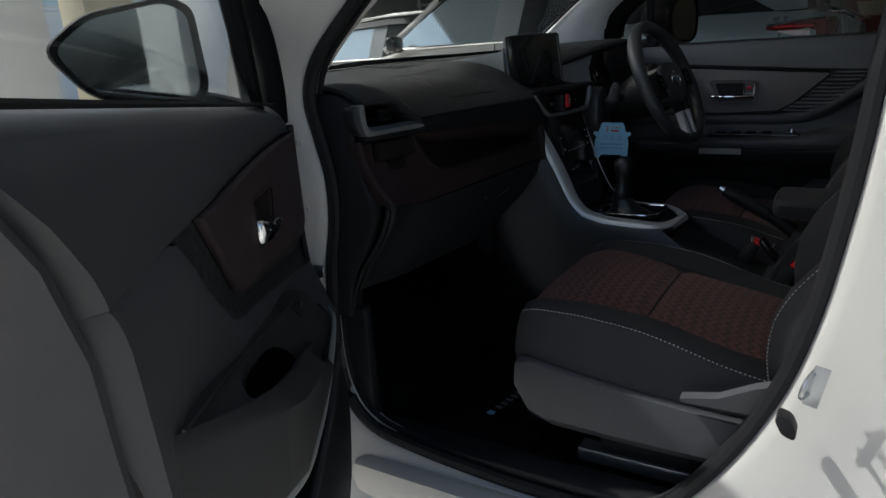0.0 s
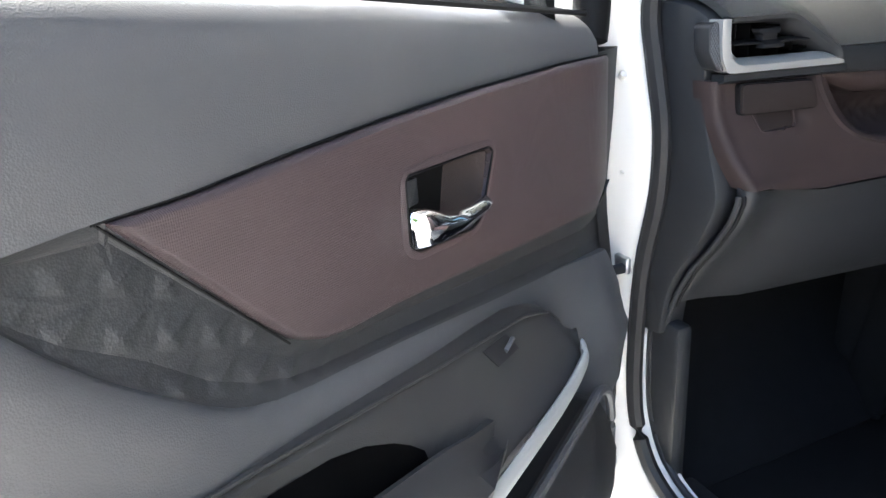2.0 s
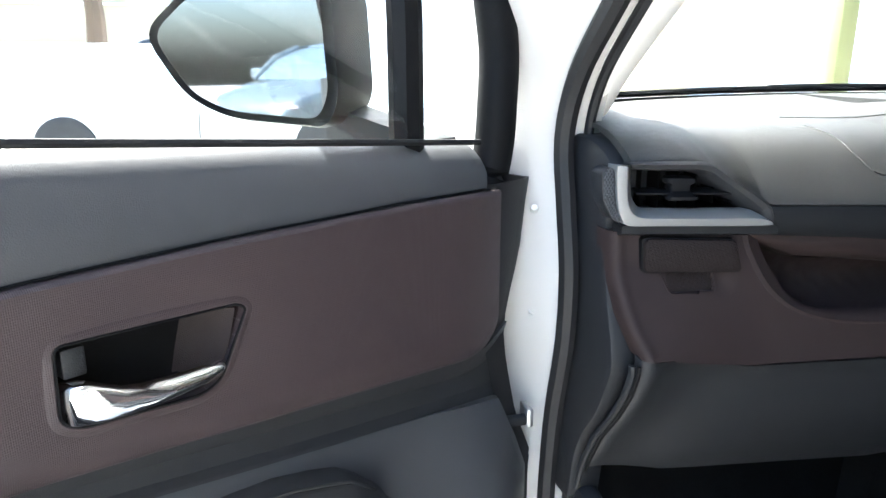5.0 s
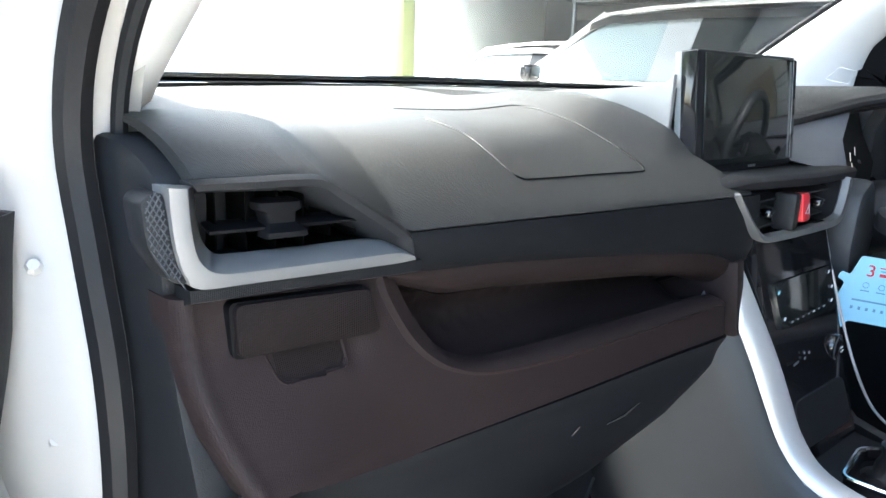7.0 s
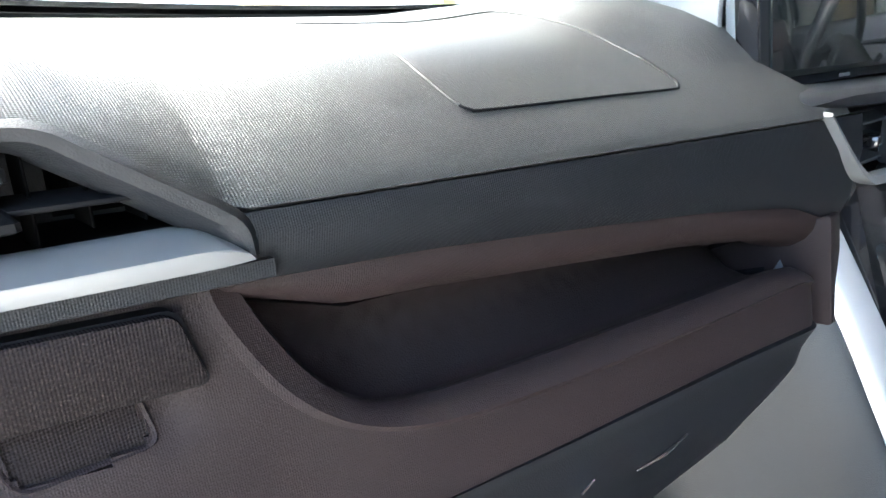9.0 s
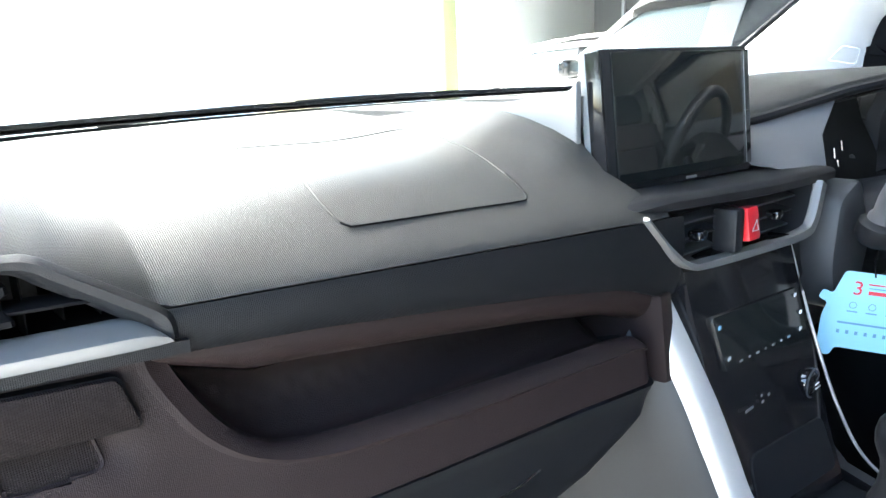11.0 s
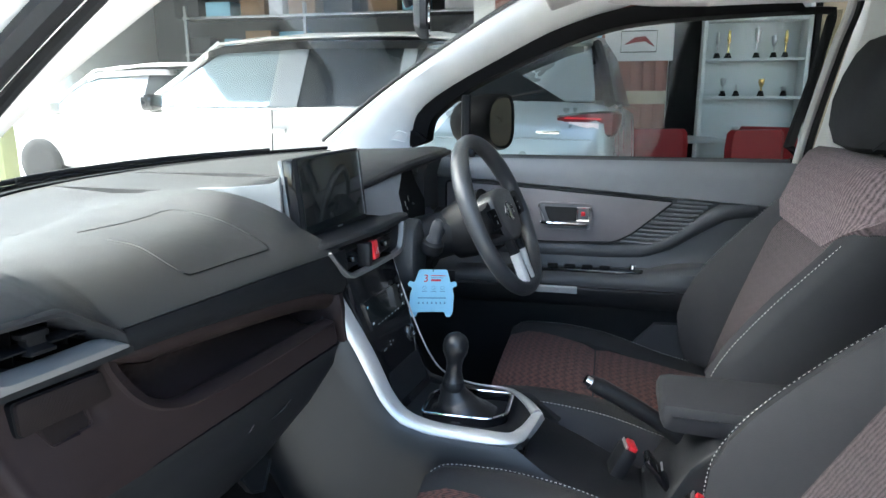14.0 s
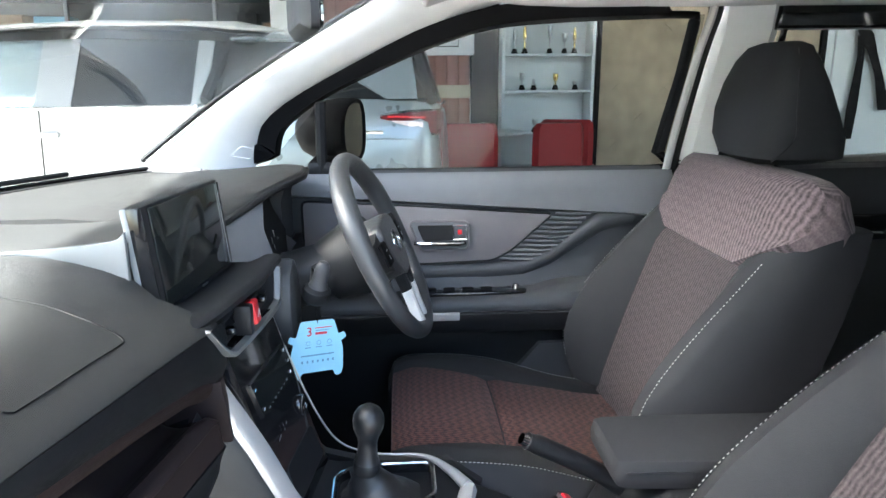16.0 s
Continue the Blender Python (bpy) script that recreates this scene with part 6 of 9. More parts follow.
def stitched(pts, step=0.0075):
    """A row of separate thread stitches along a line, made as one mesh."""
    line = smooth_line(pts, 12)
    b = bmesh.new()
    acc, prev = 0.0, line[0]
    for p in line[1:]:
        seg = (p - prev).length
        while acc + seg >= step:
            t = (step - acc) / seg
            q = prev.lerp(p, t)
            d = (p - prev).normalized()
            vs = []
            s = d.cross(Vector((0, 0, 1))).normalized() * 0.00045
            u = s.cross(d).normalized() * 0.0006
            for e in (-0.0018, 0.0018):
                vs += [b.verts.new(q + d * e + s + u), b.verts.new(q + d * e - s + u), b.verts.new(q + d * e - s - u), b.verts.new(q + d * e + s - u)]
            for i in range(4):
                b.faces.new((vs[i], vs[(i + 1) % 4], vs[4 + (i + 1) % 4], vs[4 + i]))
            b.faces.new(vs[:4])
            b.faces.new(vs[4:][::-1])
            prev = q
            seg = (p - prev).length
            acc = 0.0
        acc += seg
        prev = p
    return b


pseat = seat(0.25)
pseat.matrix_world = pose(-0.385, 0.01, 0.0)
dseat = seat(0.0)
dseat.matrix_world = pose(0.365, -0.035, 0.0)
bench = thing("rear_bench", "black cloth rear bench seat", "bench seat")
part("bench_cushion", rbox((0, -0.95, 0.48), (1.2, 0.5, 0.16), 0.05, 3), M_FABRIC, bench)
part("bench_back", rbox((0, -1.28, 0.78), (1.2, 0.16, 0.6), 0.05, 3, pose(0, 0, 0, 12, 0, 0)), M_FABRIC, bench)

# floor mat
fm = thing("floor_mat", "black carpet floor mat with a small woven label", "floor mat")
part("mat", prism(fillet([(-0.60, 0.56), (-0.60, 0.93), (-0.24, 0.93), (-0.17, 0.80), (-0.17, 0.56)], 0.05), 0.232, 0.243, 'z', 0.004), M_CARPET, fm)
for k in range(6):
    part("label_bar", rbox((-0.425 + 0.021 * k, 0.700 - 0.004 * k, 0.2442), (0.012, 0.018, 0.0012), 0.0003, 1, pose(0, 0, 0, 0, 0, -12)), M_STEEL, fm, "pale woven label bar")
part("label_mark", rbox((-0.455, 0.706, 0.2442), (0.016, 0.018, 0.0012), 0.0003, 1, pose(0, 0, 0, 0, 0, -12)), M_CARD, fm)

# ---------------------------------------------------------------- passenger door, standing open
pd = thing("passenger_door", "open white car door with black and brown inner trim", "car door")
ang = radians(54)
pd.matrix_world = Matrix(((-math.sin(ang), math.cos(ang), 0, -0.76), (-math.cos(ang), -math.sin(ang), 0, 0.922), (0, 0, 1, 0), (0, 0, 0, 1)))


def belt(u):
    return 1.010 + 0.080 * u


def rear_u(z):
    return lerp((0.30, 0.45, 0.60, 0.72, 0.83, 0.93, 0.965, 0.99, 1.02, 1.053, 1.07), (0.72, 0.80, 0.872, 0.910, 0.928, 0.936, 0.942, 0.955, 0.978, 1.008, 1.022), z)


def front_u(z):
    return lerp((0.30, 0.43, 0.48, 0.567, 0.667, 0.79, 0.88, 0.96, 0.985, 1.02), (-0.02, -0.036, -0.063, -0.057, -0.005, 0.030, 0.034, 0.030, 0.022, 0.024), z)


# three moulded fields share their edges: above the insert, the sunk field round its lower edge, and the bulging lower panel
def top_line(u):
    return lerp((-0.06, 0.02, 0.182, 0.378, 0.508, 0.61, 0.672, 0.717, 0.80, 1.02), (0.962, 0.965, 0.971, 0.974, 0.973, 0.970, 0.967, 0.9675, 0.966, 0.955), u)


def insert_low(u):
    return lerp((0.0, 0.020, 0.045, 0.079, 0.295, 0.429, 0.527, 0.569, 0.597, 0.620, 0.638, 0.681, 0.709, 0.717), (0.800, 0.789, 0.778, 0.775, 0.806, 0.826, 0.840, 0.846, 0.853, 0.8635, 0.881, 0.928, 0.958, 0.967), u)


def field_top(u):
    return insert_low(u) if u < 0.717 else top_line(u)


def crest(u):
    return min(field_top(u) - 0.0004, lerp((-0.06, 0.033, 0.15, 0.272, 0.372, 0.45, 0.517, 0.579, 0.616, 0.652, 0.682, 0.716, 0.746, 0.760, 0.775, 0.793, 0.81, 1.02), (0.690, 0.709, 0.732, 0.756, 0.778, 0.796, 0.811, 0.824, 0.831, 0.840, 0.855, 0.884, 0.911, 0.928, 0.948, 0.964, 0.969, 0.958), u))


def crest_n(u):
    return lerp((0.0, 0.3, 0.55, 0.7, 0.79, 0.86, 1.0), (-0.016, -0.010, -0.002, 0.001, -0.002, -0.004, -0.004), u)


def facets(u, z):
    """Rows of small slanting wedges pressed into the vinyl."""
    p, q = u * 0.93 - z * 0.36, z * 0.93 + u * 0.36
    row = math.floor(q / 0.020)
    f = q / 0.020 - row
    a = p / 0.034 + 0.43 * row
    a -= math.floor(a)
    a = a / 0.72 if a < 0.72 else (1 - a) / 0.28
    return 0.0019 * max(0.0, a - abs(2 * f - 1)) - 0.0006


def field_n(u, v, z):
    """Depth of the sunk field: v runs from the insert's edge (0) to the crest (1)."""
    mid = lerp((0.0, 0.3, 0.55, 0.66, 0.76), (-0.021, -0.019, -0.013, -0.008, -0.006), u)
    n = lerp((0, 0.12, 0.45, 0.8, 0.94, 1.0), (-0.006, -0.010, mid, mid * 0.7 + crest_n(u) * 0.3, crest_n(u) - 0.0015, crest_n(u)), v)
    if u > 0.56:
        n += facets(u, z) * min(1, (u - 0.56) / 0.06) * min(1, v / 0.08) * min(1, (1 - v) / 0.06)
    return n


def column(k, lines, depth):
    """One column of a field at the share k from the hinge to the rear; lines: heights as functions of u, depth(u, z, j)."""
    row = []
    for j, line in enumerate(lines):
        u = 0.45
        for _ in range(6):
            z = line(u)
            u = front_u(z) + (rear_u(z) - front_u(z)) * k
        row.append((u, depth(u, z, j) - (0.02 if k > 0.985 or k < 0.01 else 0.0), z))
    return row


uplines = [lambda u, f=f: belt(u) + (top_line(u) - belt(u)) * f for f in (0, 0.05, 0.12, 0.22, 0.35, 0.5, 0.65, 0.8, 0.92, 1.0)]


def upper_n(u, z, j):
    t = belt(u) - z
    n = lerp((0, 0.006, 0.014, 0.03, 0.06, 0.10, 0.15), (-0.046, -0.036, -0.026, -0.016, -0.007, -0.003, -0.002), t)
    return n - (0.001 if j == 9 and u < 0.73 else 0.0)


part("inner_panel", sheet([column(k, uplines, upper_n) for k in np.linspace(0, 1, 61)], 0.02, (0, -1, 0)), M_DOORPANEL, pd, "dark grey moulded upper door panel")
lowlines = [lambda u, w=w: crest(u) - w for w in (0.0, 0.003, 0.008, 0.016, 0.03, 0.05, 0.10, 0.18, 0.28, 0.38, 0.44)]


def lower_n(u, z, j):
    w = crest(u) - z
    rise = lerp((0.0, 0.3, 0.55, 0.7, 0.8, 1.0), (0.004, 0.006, 0.010, 0.012, 0.010, 0.006), u)
    pod = 0.050 * math.exp(-((u - 0.06) / 0.085) ** 2 - ((z - 0.585) / 0.10) ** 2)
    return crest_n(u) + pod + rise * lerp((0, 0.003, 0.008, 0.016, 0.03, 0.05, 0.10, 0.18, 0.28, 0.38, 0.44), (0, 0.28, 0.52, 0.75, 0.92, 1.0, 1.05, 0.9, 0.5, -0.4, -2.0), w)


part("lower_panel", sheet([column(k, lowlines, lower_n) for k in np.linspace(0, 1, 61)], 0.02, (0, -1, 0)), M_DOORPANEL, pd, "dark grey bulging lower door panel")
rows = []
for u in list(np.linspace(0.006, 0.55, 28)) + list(np.linspace(0.553, 0.808, 130)):
    hi, lo = field_top(u) + (0.004 if u < 0.715 else 0.0), crest(u)
    rows.append([(u, field_n(u, v, hi + (lo - hi) * v), hi + (lo - hi) * v) for v in np.linspace(0, 1, 56)])
part("relief_field", sheet(rows, 0.015, (0, -1, 0)), M_LEATHER, pd, "black vinyl field pressed with slanting facets", smooth=10)

# brown insert with an opening for the handle bowl
def dpanel(poly, n0, n1, bevel):
    return prism(poly, n0, n1, 'y', bevel)


HANDLE = [(0.502, 0.932), (0.504, 0.881), (0.492, 0.8735), (0.408, 0.864), (0.392, 0.870), (0.366, 0.920), (0.374, 0.9255)]


def inside(u, z, poly):
    hit = False
    for i in range(len(poly)):
        (a, b), (c, d) = poly[i - 1], poly[i]
        if (b > z) != (d > z) and u < (c - a) * (z - b) / (d - b) + a:
            hit = not hit
    return hit


def spread(poly, d):
    """The outline moved outwards by d."""
    out = []
    k = len(poly)
    cx, cz = sum(p[0] for p in poly) / k, sum(p[1] for p in poly) / k
    for i in range(k):
        t = (Vector(poly[(i + 1) % k]) - Vector(poly[i - 1])).normalized()
        nn = Vector((-t.y, t.x))
        if nn.dot(Vector(poly[i]) - Vector((cx, cz))) < 0:
            nn = -nn
        out.append((poly[i][0] + nn.x * d, poly[i][1] + nn.y * d))
    return out


def insert_n(u, z):
    lo, hi = insert_low(u), top_line(u) - 0.002
    s = max(0.0, min(1.0, (lo + 0.034 - z) / 0.034))
    n = 0.004 - 0.009 * s * s * min(1, max(0, (0.60 - u) / 0.08))
    e = ((0.717 - u) * 0.732 - (0.967 - z) * 0.681)
    n -= 0.003 * max(0.0, 1 - abs(e) / 0.05)
    n -= 0.012 * max(0.0, (0.10 - u) / 0.09) ** 2
    near = max(0.0, 1 - math.hypot((u - 0.436) / 0.105, (z - 0.897) / 0.058))
    n -= 0.002 * min(1.0, near * 2.4)
    rim = min(hi - z, (z - lo) * 0.8, abs(e) if u > 0.6 else 1.0)
    return n - 0.0045 * max(0.0, 1 - rim / 0.0035) ** 2


bi = bmesh.new()
cols = [0.026, 0.028, 0.033] + list(np.linspace(0.038, 0.711, 128)) + [0.7145, 0.717]
shares = [0, 0.008, 0.02, 0.035] + list(np.linspace(0.06, 0.94, 38)) + [0.965, 0.98, 0.992, 1.0]
vs = [[bi.verts.new((u, insert_n(u, insert_low(u) + (top_line(u) - 0.002 - insert_low(u)) * f), insert_low(u) + (top_line(u) - 0.002 - insert_low(u)) * f)) for f in shares] for u in cols]
hole = spread(HANDLE, -0.002)
for i in range(len(cols) - 1):
    for j in range(len(shares) - 1):
        q = (vs[i][j], vs[i][j + 1], vs[i + 1][j + 1], vs[i + 1][j])
        if not any(inside(v.co.x, v.co.z, hole) for v in q):
            bi.faces.new(q)
bmesh.ops.delete(bi, geom=[v for v in bi.verts if not v.link_faces], context='VERTS')
bmesh.ops.recalc_face_normals(bi, faces=bi.faces[:])
ex = bmesh.ops.extrude_face_region(bi, geom=bi.faces[:])
bmesh.ops.translate(bi, vec=(0, -0.012, 0), verts=[v for v in ex["geom"] if isinstance(v, bmesh.types.BMVert)])
part("brown_insert", bi, M_DOORBROWN, pd, "textured brown door insert")
part("insert_gap", tube([(u, -0.005, top_line(u) - 0.0006) for u in np.linspace(0.03, 0.722, 40)], 0.0010, 5), M_FRAME, pd)
part("insert_gap", tube([(0.722 - 0.105 * f, -0.007, 0.9685 - 0.112 * f) for f in np.linspace(0, 0.96, 12)], 0.0008, 5), M_FRAME, pd)
part("insert_backing", sheet([[(u, -0.028, insert_low(u) - 0.002), (u, -0.028, top_line(u) + 0.004)] for u in np.linspace(0.012, 0.712, 8)], 0.004, (0, -1, 0)), M_FRAME, pd)
# inner handle in its bowl
hd_out = fillet(HANDLE, 0.007)
hd = part("handle_frame", loft([[(u, n, z) for u, z in spread(hd_out, d)] for d, n in ((0.0075, -0.004), (0.007, 0.0025), (0.005, 0.0038), (0.0012, 0.004), (0.0, 0.003), (-0.001, -0.004))], True, False), M_DOORBROWN, pd, "brown frame round the handle bowl")
part("recess_rim", tube([(u, 0.0032, z) for u, z in spread(hd_out, -0.0004)], 0.0011, 6, True), M_FRAME, hd)
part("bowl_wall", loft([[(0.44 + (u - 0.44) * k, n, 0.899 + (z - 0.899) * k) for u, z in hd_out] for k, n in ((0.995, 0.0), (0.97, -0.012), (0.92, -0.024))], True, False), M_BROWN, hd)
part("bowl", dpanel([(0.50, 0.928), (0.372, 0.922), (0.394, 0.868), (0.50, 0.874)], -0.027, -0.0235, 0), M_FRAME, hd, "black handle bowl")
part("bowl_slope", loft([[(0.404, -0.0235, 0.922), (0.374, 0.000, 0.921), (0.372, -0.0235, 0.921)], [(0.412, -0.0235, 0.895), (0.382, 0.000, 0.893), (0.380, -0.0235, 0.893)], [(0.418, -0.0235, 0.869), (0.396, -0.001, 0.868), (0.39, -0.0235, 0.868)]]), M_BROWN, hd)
part("lever", bevelled(loft([[(u, n, zt), (u, n + 0.006, zt - 0.003), (u, n + 0.008, (zt + zb) / 2), (u, n + 0.004, zb + 0.001), (u, n - 0.006, zb), (u, n - 0.006, zt)] for u, n, zt, zb in ((0.5005, -0.002, 0.905, 0.8765), (0.496, 0.004, 0.9065, 0.8765), (0.487, 0.008, 0.9055, 0.876), (0.478, 0.010, 0.902, 0.8755), (0.468, 0.011, 0.897, 0.8755), (0.456, 0.012, 0.894, 0.8755), (0.436, 0.013, 0.892, 0.876), (0.412, 0.012, 0.891, 0.877), (0.398, 0.010, 0.8905, 0.878), (0.393, 0.006, 0.889, 0.880))]), 0.0012, 2, 50), M_CHROME, hd, "chrome pull handle")
part("lock_knob", rbox((0.490, -0.006, 0.917), (0.015, 0.014, 0.020), 0.002), M_DARK, hd)
# armrest: a ledge that rises to the rear, silver along its edge
def arm_top(u):
    return lerp((0.24, 0.252, 0.283, 0.339, 0.418, 0.494, 0.568, 0.676, 0.80, 0.90), (0.70, 0.716, 0.739, 0.759, 0.774, 0.787, 0.802, 0.824, 0.846, 0.862), u)


def arm_edge(u):
    return lerp((0.24, 0.27, 0.30, 0.34, 0.45, 0.61, 0.80, 0.90), (0.690, 0.682, 0.678, 0.678, 0.688, 0.702, 0.728, 0.74), u)


def pad_in(u):
    return lerp((0.50, 0.535, 0.62, 0.677, 0.80, 0.90), (0.034, 0.036, 0.045, 0.050, 0.050, 0.045), u)


def pocket_in(u):
    return lerp((0.535, 0.56, 0.59, 0.63, 0.70, 0.75, 0.78, 0.80), (0.033, 0.027, 0.0215, 0.0185, 0.0185, 0.021, 0.028, 0.040), u)


def pad_top(u):
    return lerp((0.46, 0.50, 0.535, 0.56, 0.62, 0.677, 0.80, 0.90), (0.700, 0.724, 0.739, 0.748, 0.769, 0.787, 0.825, 0.845), u)


rings, pads = [], []
for u in (0.236, 0.244, 0.258, 0.28, 0.31, 0.35, 0.42, 0.47, 0.50, 0.535, 0.545, 0.56, 0.58, 0.62, 0.68, 0.74, 0.78, 0.80, 0.82, 0.86, 0.90):
    t, e = arm_top(u), arm_edge(u)
    k = min(1, (u - 0.225) / 0.06)
    m_ = lerp((0.47, 0.535), (0, 1), u)
    deep = lerp((0.535, 0.55, 0.60, 0.74, 0.80), (0, 0.04, 0.07, 0.07, 0.0), u)
    wall_ = (0.016, t - 0.006)
    edge_ = (0.02 + 0.028 * k, e + 0.016 * k)
    slope = [(lerp((0, 1), (wall_[0], edge_[0]), f), lerp((0, 1), (wall_[1], edge_[1]), f)) for f in (0.08, 0.3, 0.5, 0.7)]
    ni, zi = pad_in(u), pad_top(u)
    ci = min(pocket_in(u), ni - 0.003)
    zc = lerp((0.016, ni), (wall_[1], zi), ci)
    top = [(ci, zc), (ci + 0.001, zc - 0.001 - deep), (ni - 0.0012, zi - 0.001 - deep), (ni, zi)]
    mid = [(a[0] * (1 - m_) + b[0] * m_, a[1] * (1 - m_) + b[1] * m_) for a, b in zip(slope, top)]
    e1 = (edge_[0] * (1 - m_) + (ni + 0.024) * m_, edge_[1] * (1 - m_) + (zi - 0.006) * m_)
    rings.append([(u, n, z) for n, z in [(-0.01, t + 0.002), (0.006, t), wall_] + mid + [e1, (0.024 + 0.032 * k + 0.012 * m_, e + 0.006), (0.02 + 0.030 * k, e - 0.012), (0.01 + 0.02 * k, e - 0.03), (-0.01, e - 0.045)]])
    if u >= 0.47:
        h = lerp((0.47, 0.50), (0.001, 0.006), u)
        pads.append([(u, n, z) for n, z in ((mid[3][0] + 0.001, mid[3][1] - 0.006), (mid[3][0] + 0.001, mid[3][1] + h * 0.4), (mid[3][0] + 0.008, mid[3][1] + h), (e1[0] - 0.004, e1[1] + h), (e1[0] + 0.006, e1[1] - 0.004), (0.058 + 0.020 * m_, e + 0.026), (0.056 + 0.018 * m_, e + 0.012), (0.05, e + 0.010))])


def fading(ring):
    """Lets the armrest sink into the panel towards the rear."""
    u = ring[0][0]
    f = lerp((0.78, 0.82, 0.86, 0.90, 0.93), (1.0, 0.86, 0.55, 0.15, 0.0), u)
    return [(a, n * f - 0.014 * (1 - f), z) for a, n, z in ring]


rings.append([(0.930, -0.014, z) for _, n, z in rings[-1]])
rings, pads = [fading(r) for r in rings], [fading(r) for r in pads]
# black block set into the pull pocket to stand for its shade
shade_rings = []
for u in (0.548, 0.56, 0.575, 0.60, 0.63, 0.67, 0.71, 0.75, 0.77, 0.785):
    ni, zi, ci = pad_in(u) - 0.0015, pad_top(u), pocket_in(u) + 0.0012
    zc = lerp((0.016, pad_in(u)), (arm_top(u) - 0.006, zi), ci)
    shade_rings.append([(u, ci, zc - 0.010), (u, max(ni, ci + 0.0005), zi - 0.010), (u, max(ni, ci + 0.0005), zi - 0.022), (u, ci, zc - 0.022)])
part("pocket_lining", loft(shade_rings), M_SHADE, pd, "black block standing for the shade in the pull pocket")
part("armrest", loft(rings), M_ARMREST, pd, "black door armrest with a deep pull pocket")
part("elbow_pad", loft(pads), M_ARMREST, pd, "dark padded elbow rest")


def on_arm(u, f, lift=0.0):
    """A point on the sloping armrest face: f from its top (0) to its edge (1)."""
    t, e = arm_top(u) - 0.006, arm_edge(u) + 0.016
    return (u, 0.016 + (0.048 - 0.016) * f + lift * 0.85, t + (e - t) * f + lift * 0.5)


part("armrest_bead", tube([on_arm(u, -0.02, 0.001) for u in np.linspace(0.25, 0.9, 22)], 0.0016, 6), M_ARMREST, pd)
sw = [on_arm(0.434, 0.08), on_arm(0.388, 0.05), on_arm(0.378, 0.30), on_arm(0.422, 0.34)]
sb_ = bmesh.new()
lo_ = [sb_.verts.new(Vector(p) + Vector((0, -0.004, -0.003))) for p in sw]
hi_ = [sb_.verts.new(Vector(p) + Vector((0, 0.0012, 0.0008))) for p in sw]
for i in range(4):
    sb_.faces.new((lo_[i], lo_[(i + 1) % 4], hi_[(i + 1) % 4], hi_[i]))
sb_.faces.new(hi_)
sb_.faces.new(lo_)
part("switch_bowl", bevelled(sb_, 0.0008, 1), M_RUBBER, pd)
part("window_switch", rbox(on_arm(0.394, 0.2, 0.0015), (0.016, 0.004, 0.012), 0.001, m=pose(0, 0, 0, -30, 20, 0)), M_GREY, pd, "grey window switch")
part("silver_edge", tube(smooth_line([(0.270, 0.048, 0.703), (0.275, 0.052, 0.695), (0.290, 0.057, 0.687), (0.35, 0.060, 0.682), (0.45, 0.064, 0.688), (0.55, 0.067, 0.696), (0.64, 0.067, 0.702), (0.76, 0.062, 0.720), (0.86, 0.026, 0.735)], 7), [0.0012, 0.003, 0.0046, 0.006, 0.0072, 0.0082, 0.009, 0.0097, 0.0103, 0.0108] + [0.0112] * 60, 12, flat=0.34, up=(0, 1, 0)), M_CHEEK, pd, "satin silver armrest edge")
part("bin", loft([[(u, n, z) for n, z in ((-0.01, zt), (0.04, zt - 0.004), (0.05, zt - 0.02), (0.048, zb), (-0.01, zb - 0.02))] for u, zt, zb in ((0.14, 0.50, 0.42), (0.19, 0.585, 0.38), (0.24, 0.610, 0.36), (0.45, 0.60, 0.35), (0.7, 0.60, 0.36))]), M_DARK, pd, "black door bin")
part("bin_rim", tube(smooth_line([(0.140, 0.04, 0.44), (0.150, 0.045, 0.52), (0.180, 0.050, 0.585), (0.222, 0.052, 0.612), (0.26, 0.053, 0.612), (0.34, 0.052, 0.606), (0.50, 0.050, 0.600), (0.68, 0.044, 0.600)], 5), 0.006, 8), M_GREY, pd)
part("belt_strip", tube([(u, -0.033, belt(u) + 0.001) for u in np.linspace(0.03, 1.02, 14)], 0.0035, 6), M_RUBBER, pd, "black window seal")
def flange_w(z):
    return lerp((0.36, 0.75, 0.80, 0.88, 0.965), (0.022, 0.014, 0.022, 0.056, 0.066), z)


part("front_flange", sheet([[(front_u(z) + 0.014, -0.014, z), (front_u(z) - 0.004, -0.012, z), (front_u(z) - flange_w(z) * 0.8, -0.010, z), (front_u(z) - flange_w(z), -0.014, z), (front_u(z) - flange_w(z) - 0.004, -0.056, z)] for z in np.linspace(0.36, 0.968, 24)], 0.006, (-1, 0, 0)), M_RUBBER, pd, "black rubber edge of the door")
# outer skin and frame
rows = []
for k in np.linspace(0, 1, 13):
    rows.append([(-0.06 + (rear_u(belt(0.9) - t) + 0.045 + 0.06) * k, n, belt(-0.1 + k) - 0.012 - t) for t, n in ((0, -0.06), (0.08, -0.095), (0.25, -0.115), (0.45, -0.12), (0.62, -0.105), (0.74, -0.07))])
part("outer_skin", sheet(rows, 0.01, (0, -1, 0)), M_WHITE, pd, "white painted outer skin")
part("rear_edge", sheet([[(rear_u(z) + 0.005, -0.01, z), (rear_u(z) + 0.02, -0.03, z), (rear_u(z) + 0.04, -0.06, z), (rear_u(z) + 0.045, -0.105, z)] for z in np.linspace(0.33, 1.07, 12)], 0.008, (1, 0, 0)), M_GREY, pd, "dark rear edge of the door")
part("bottom_edge", rbox((0.35, -0.05, 0.315), (0.80, 0.10, 0.02), 0.004), M_WHITE, pd)
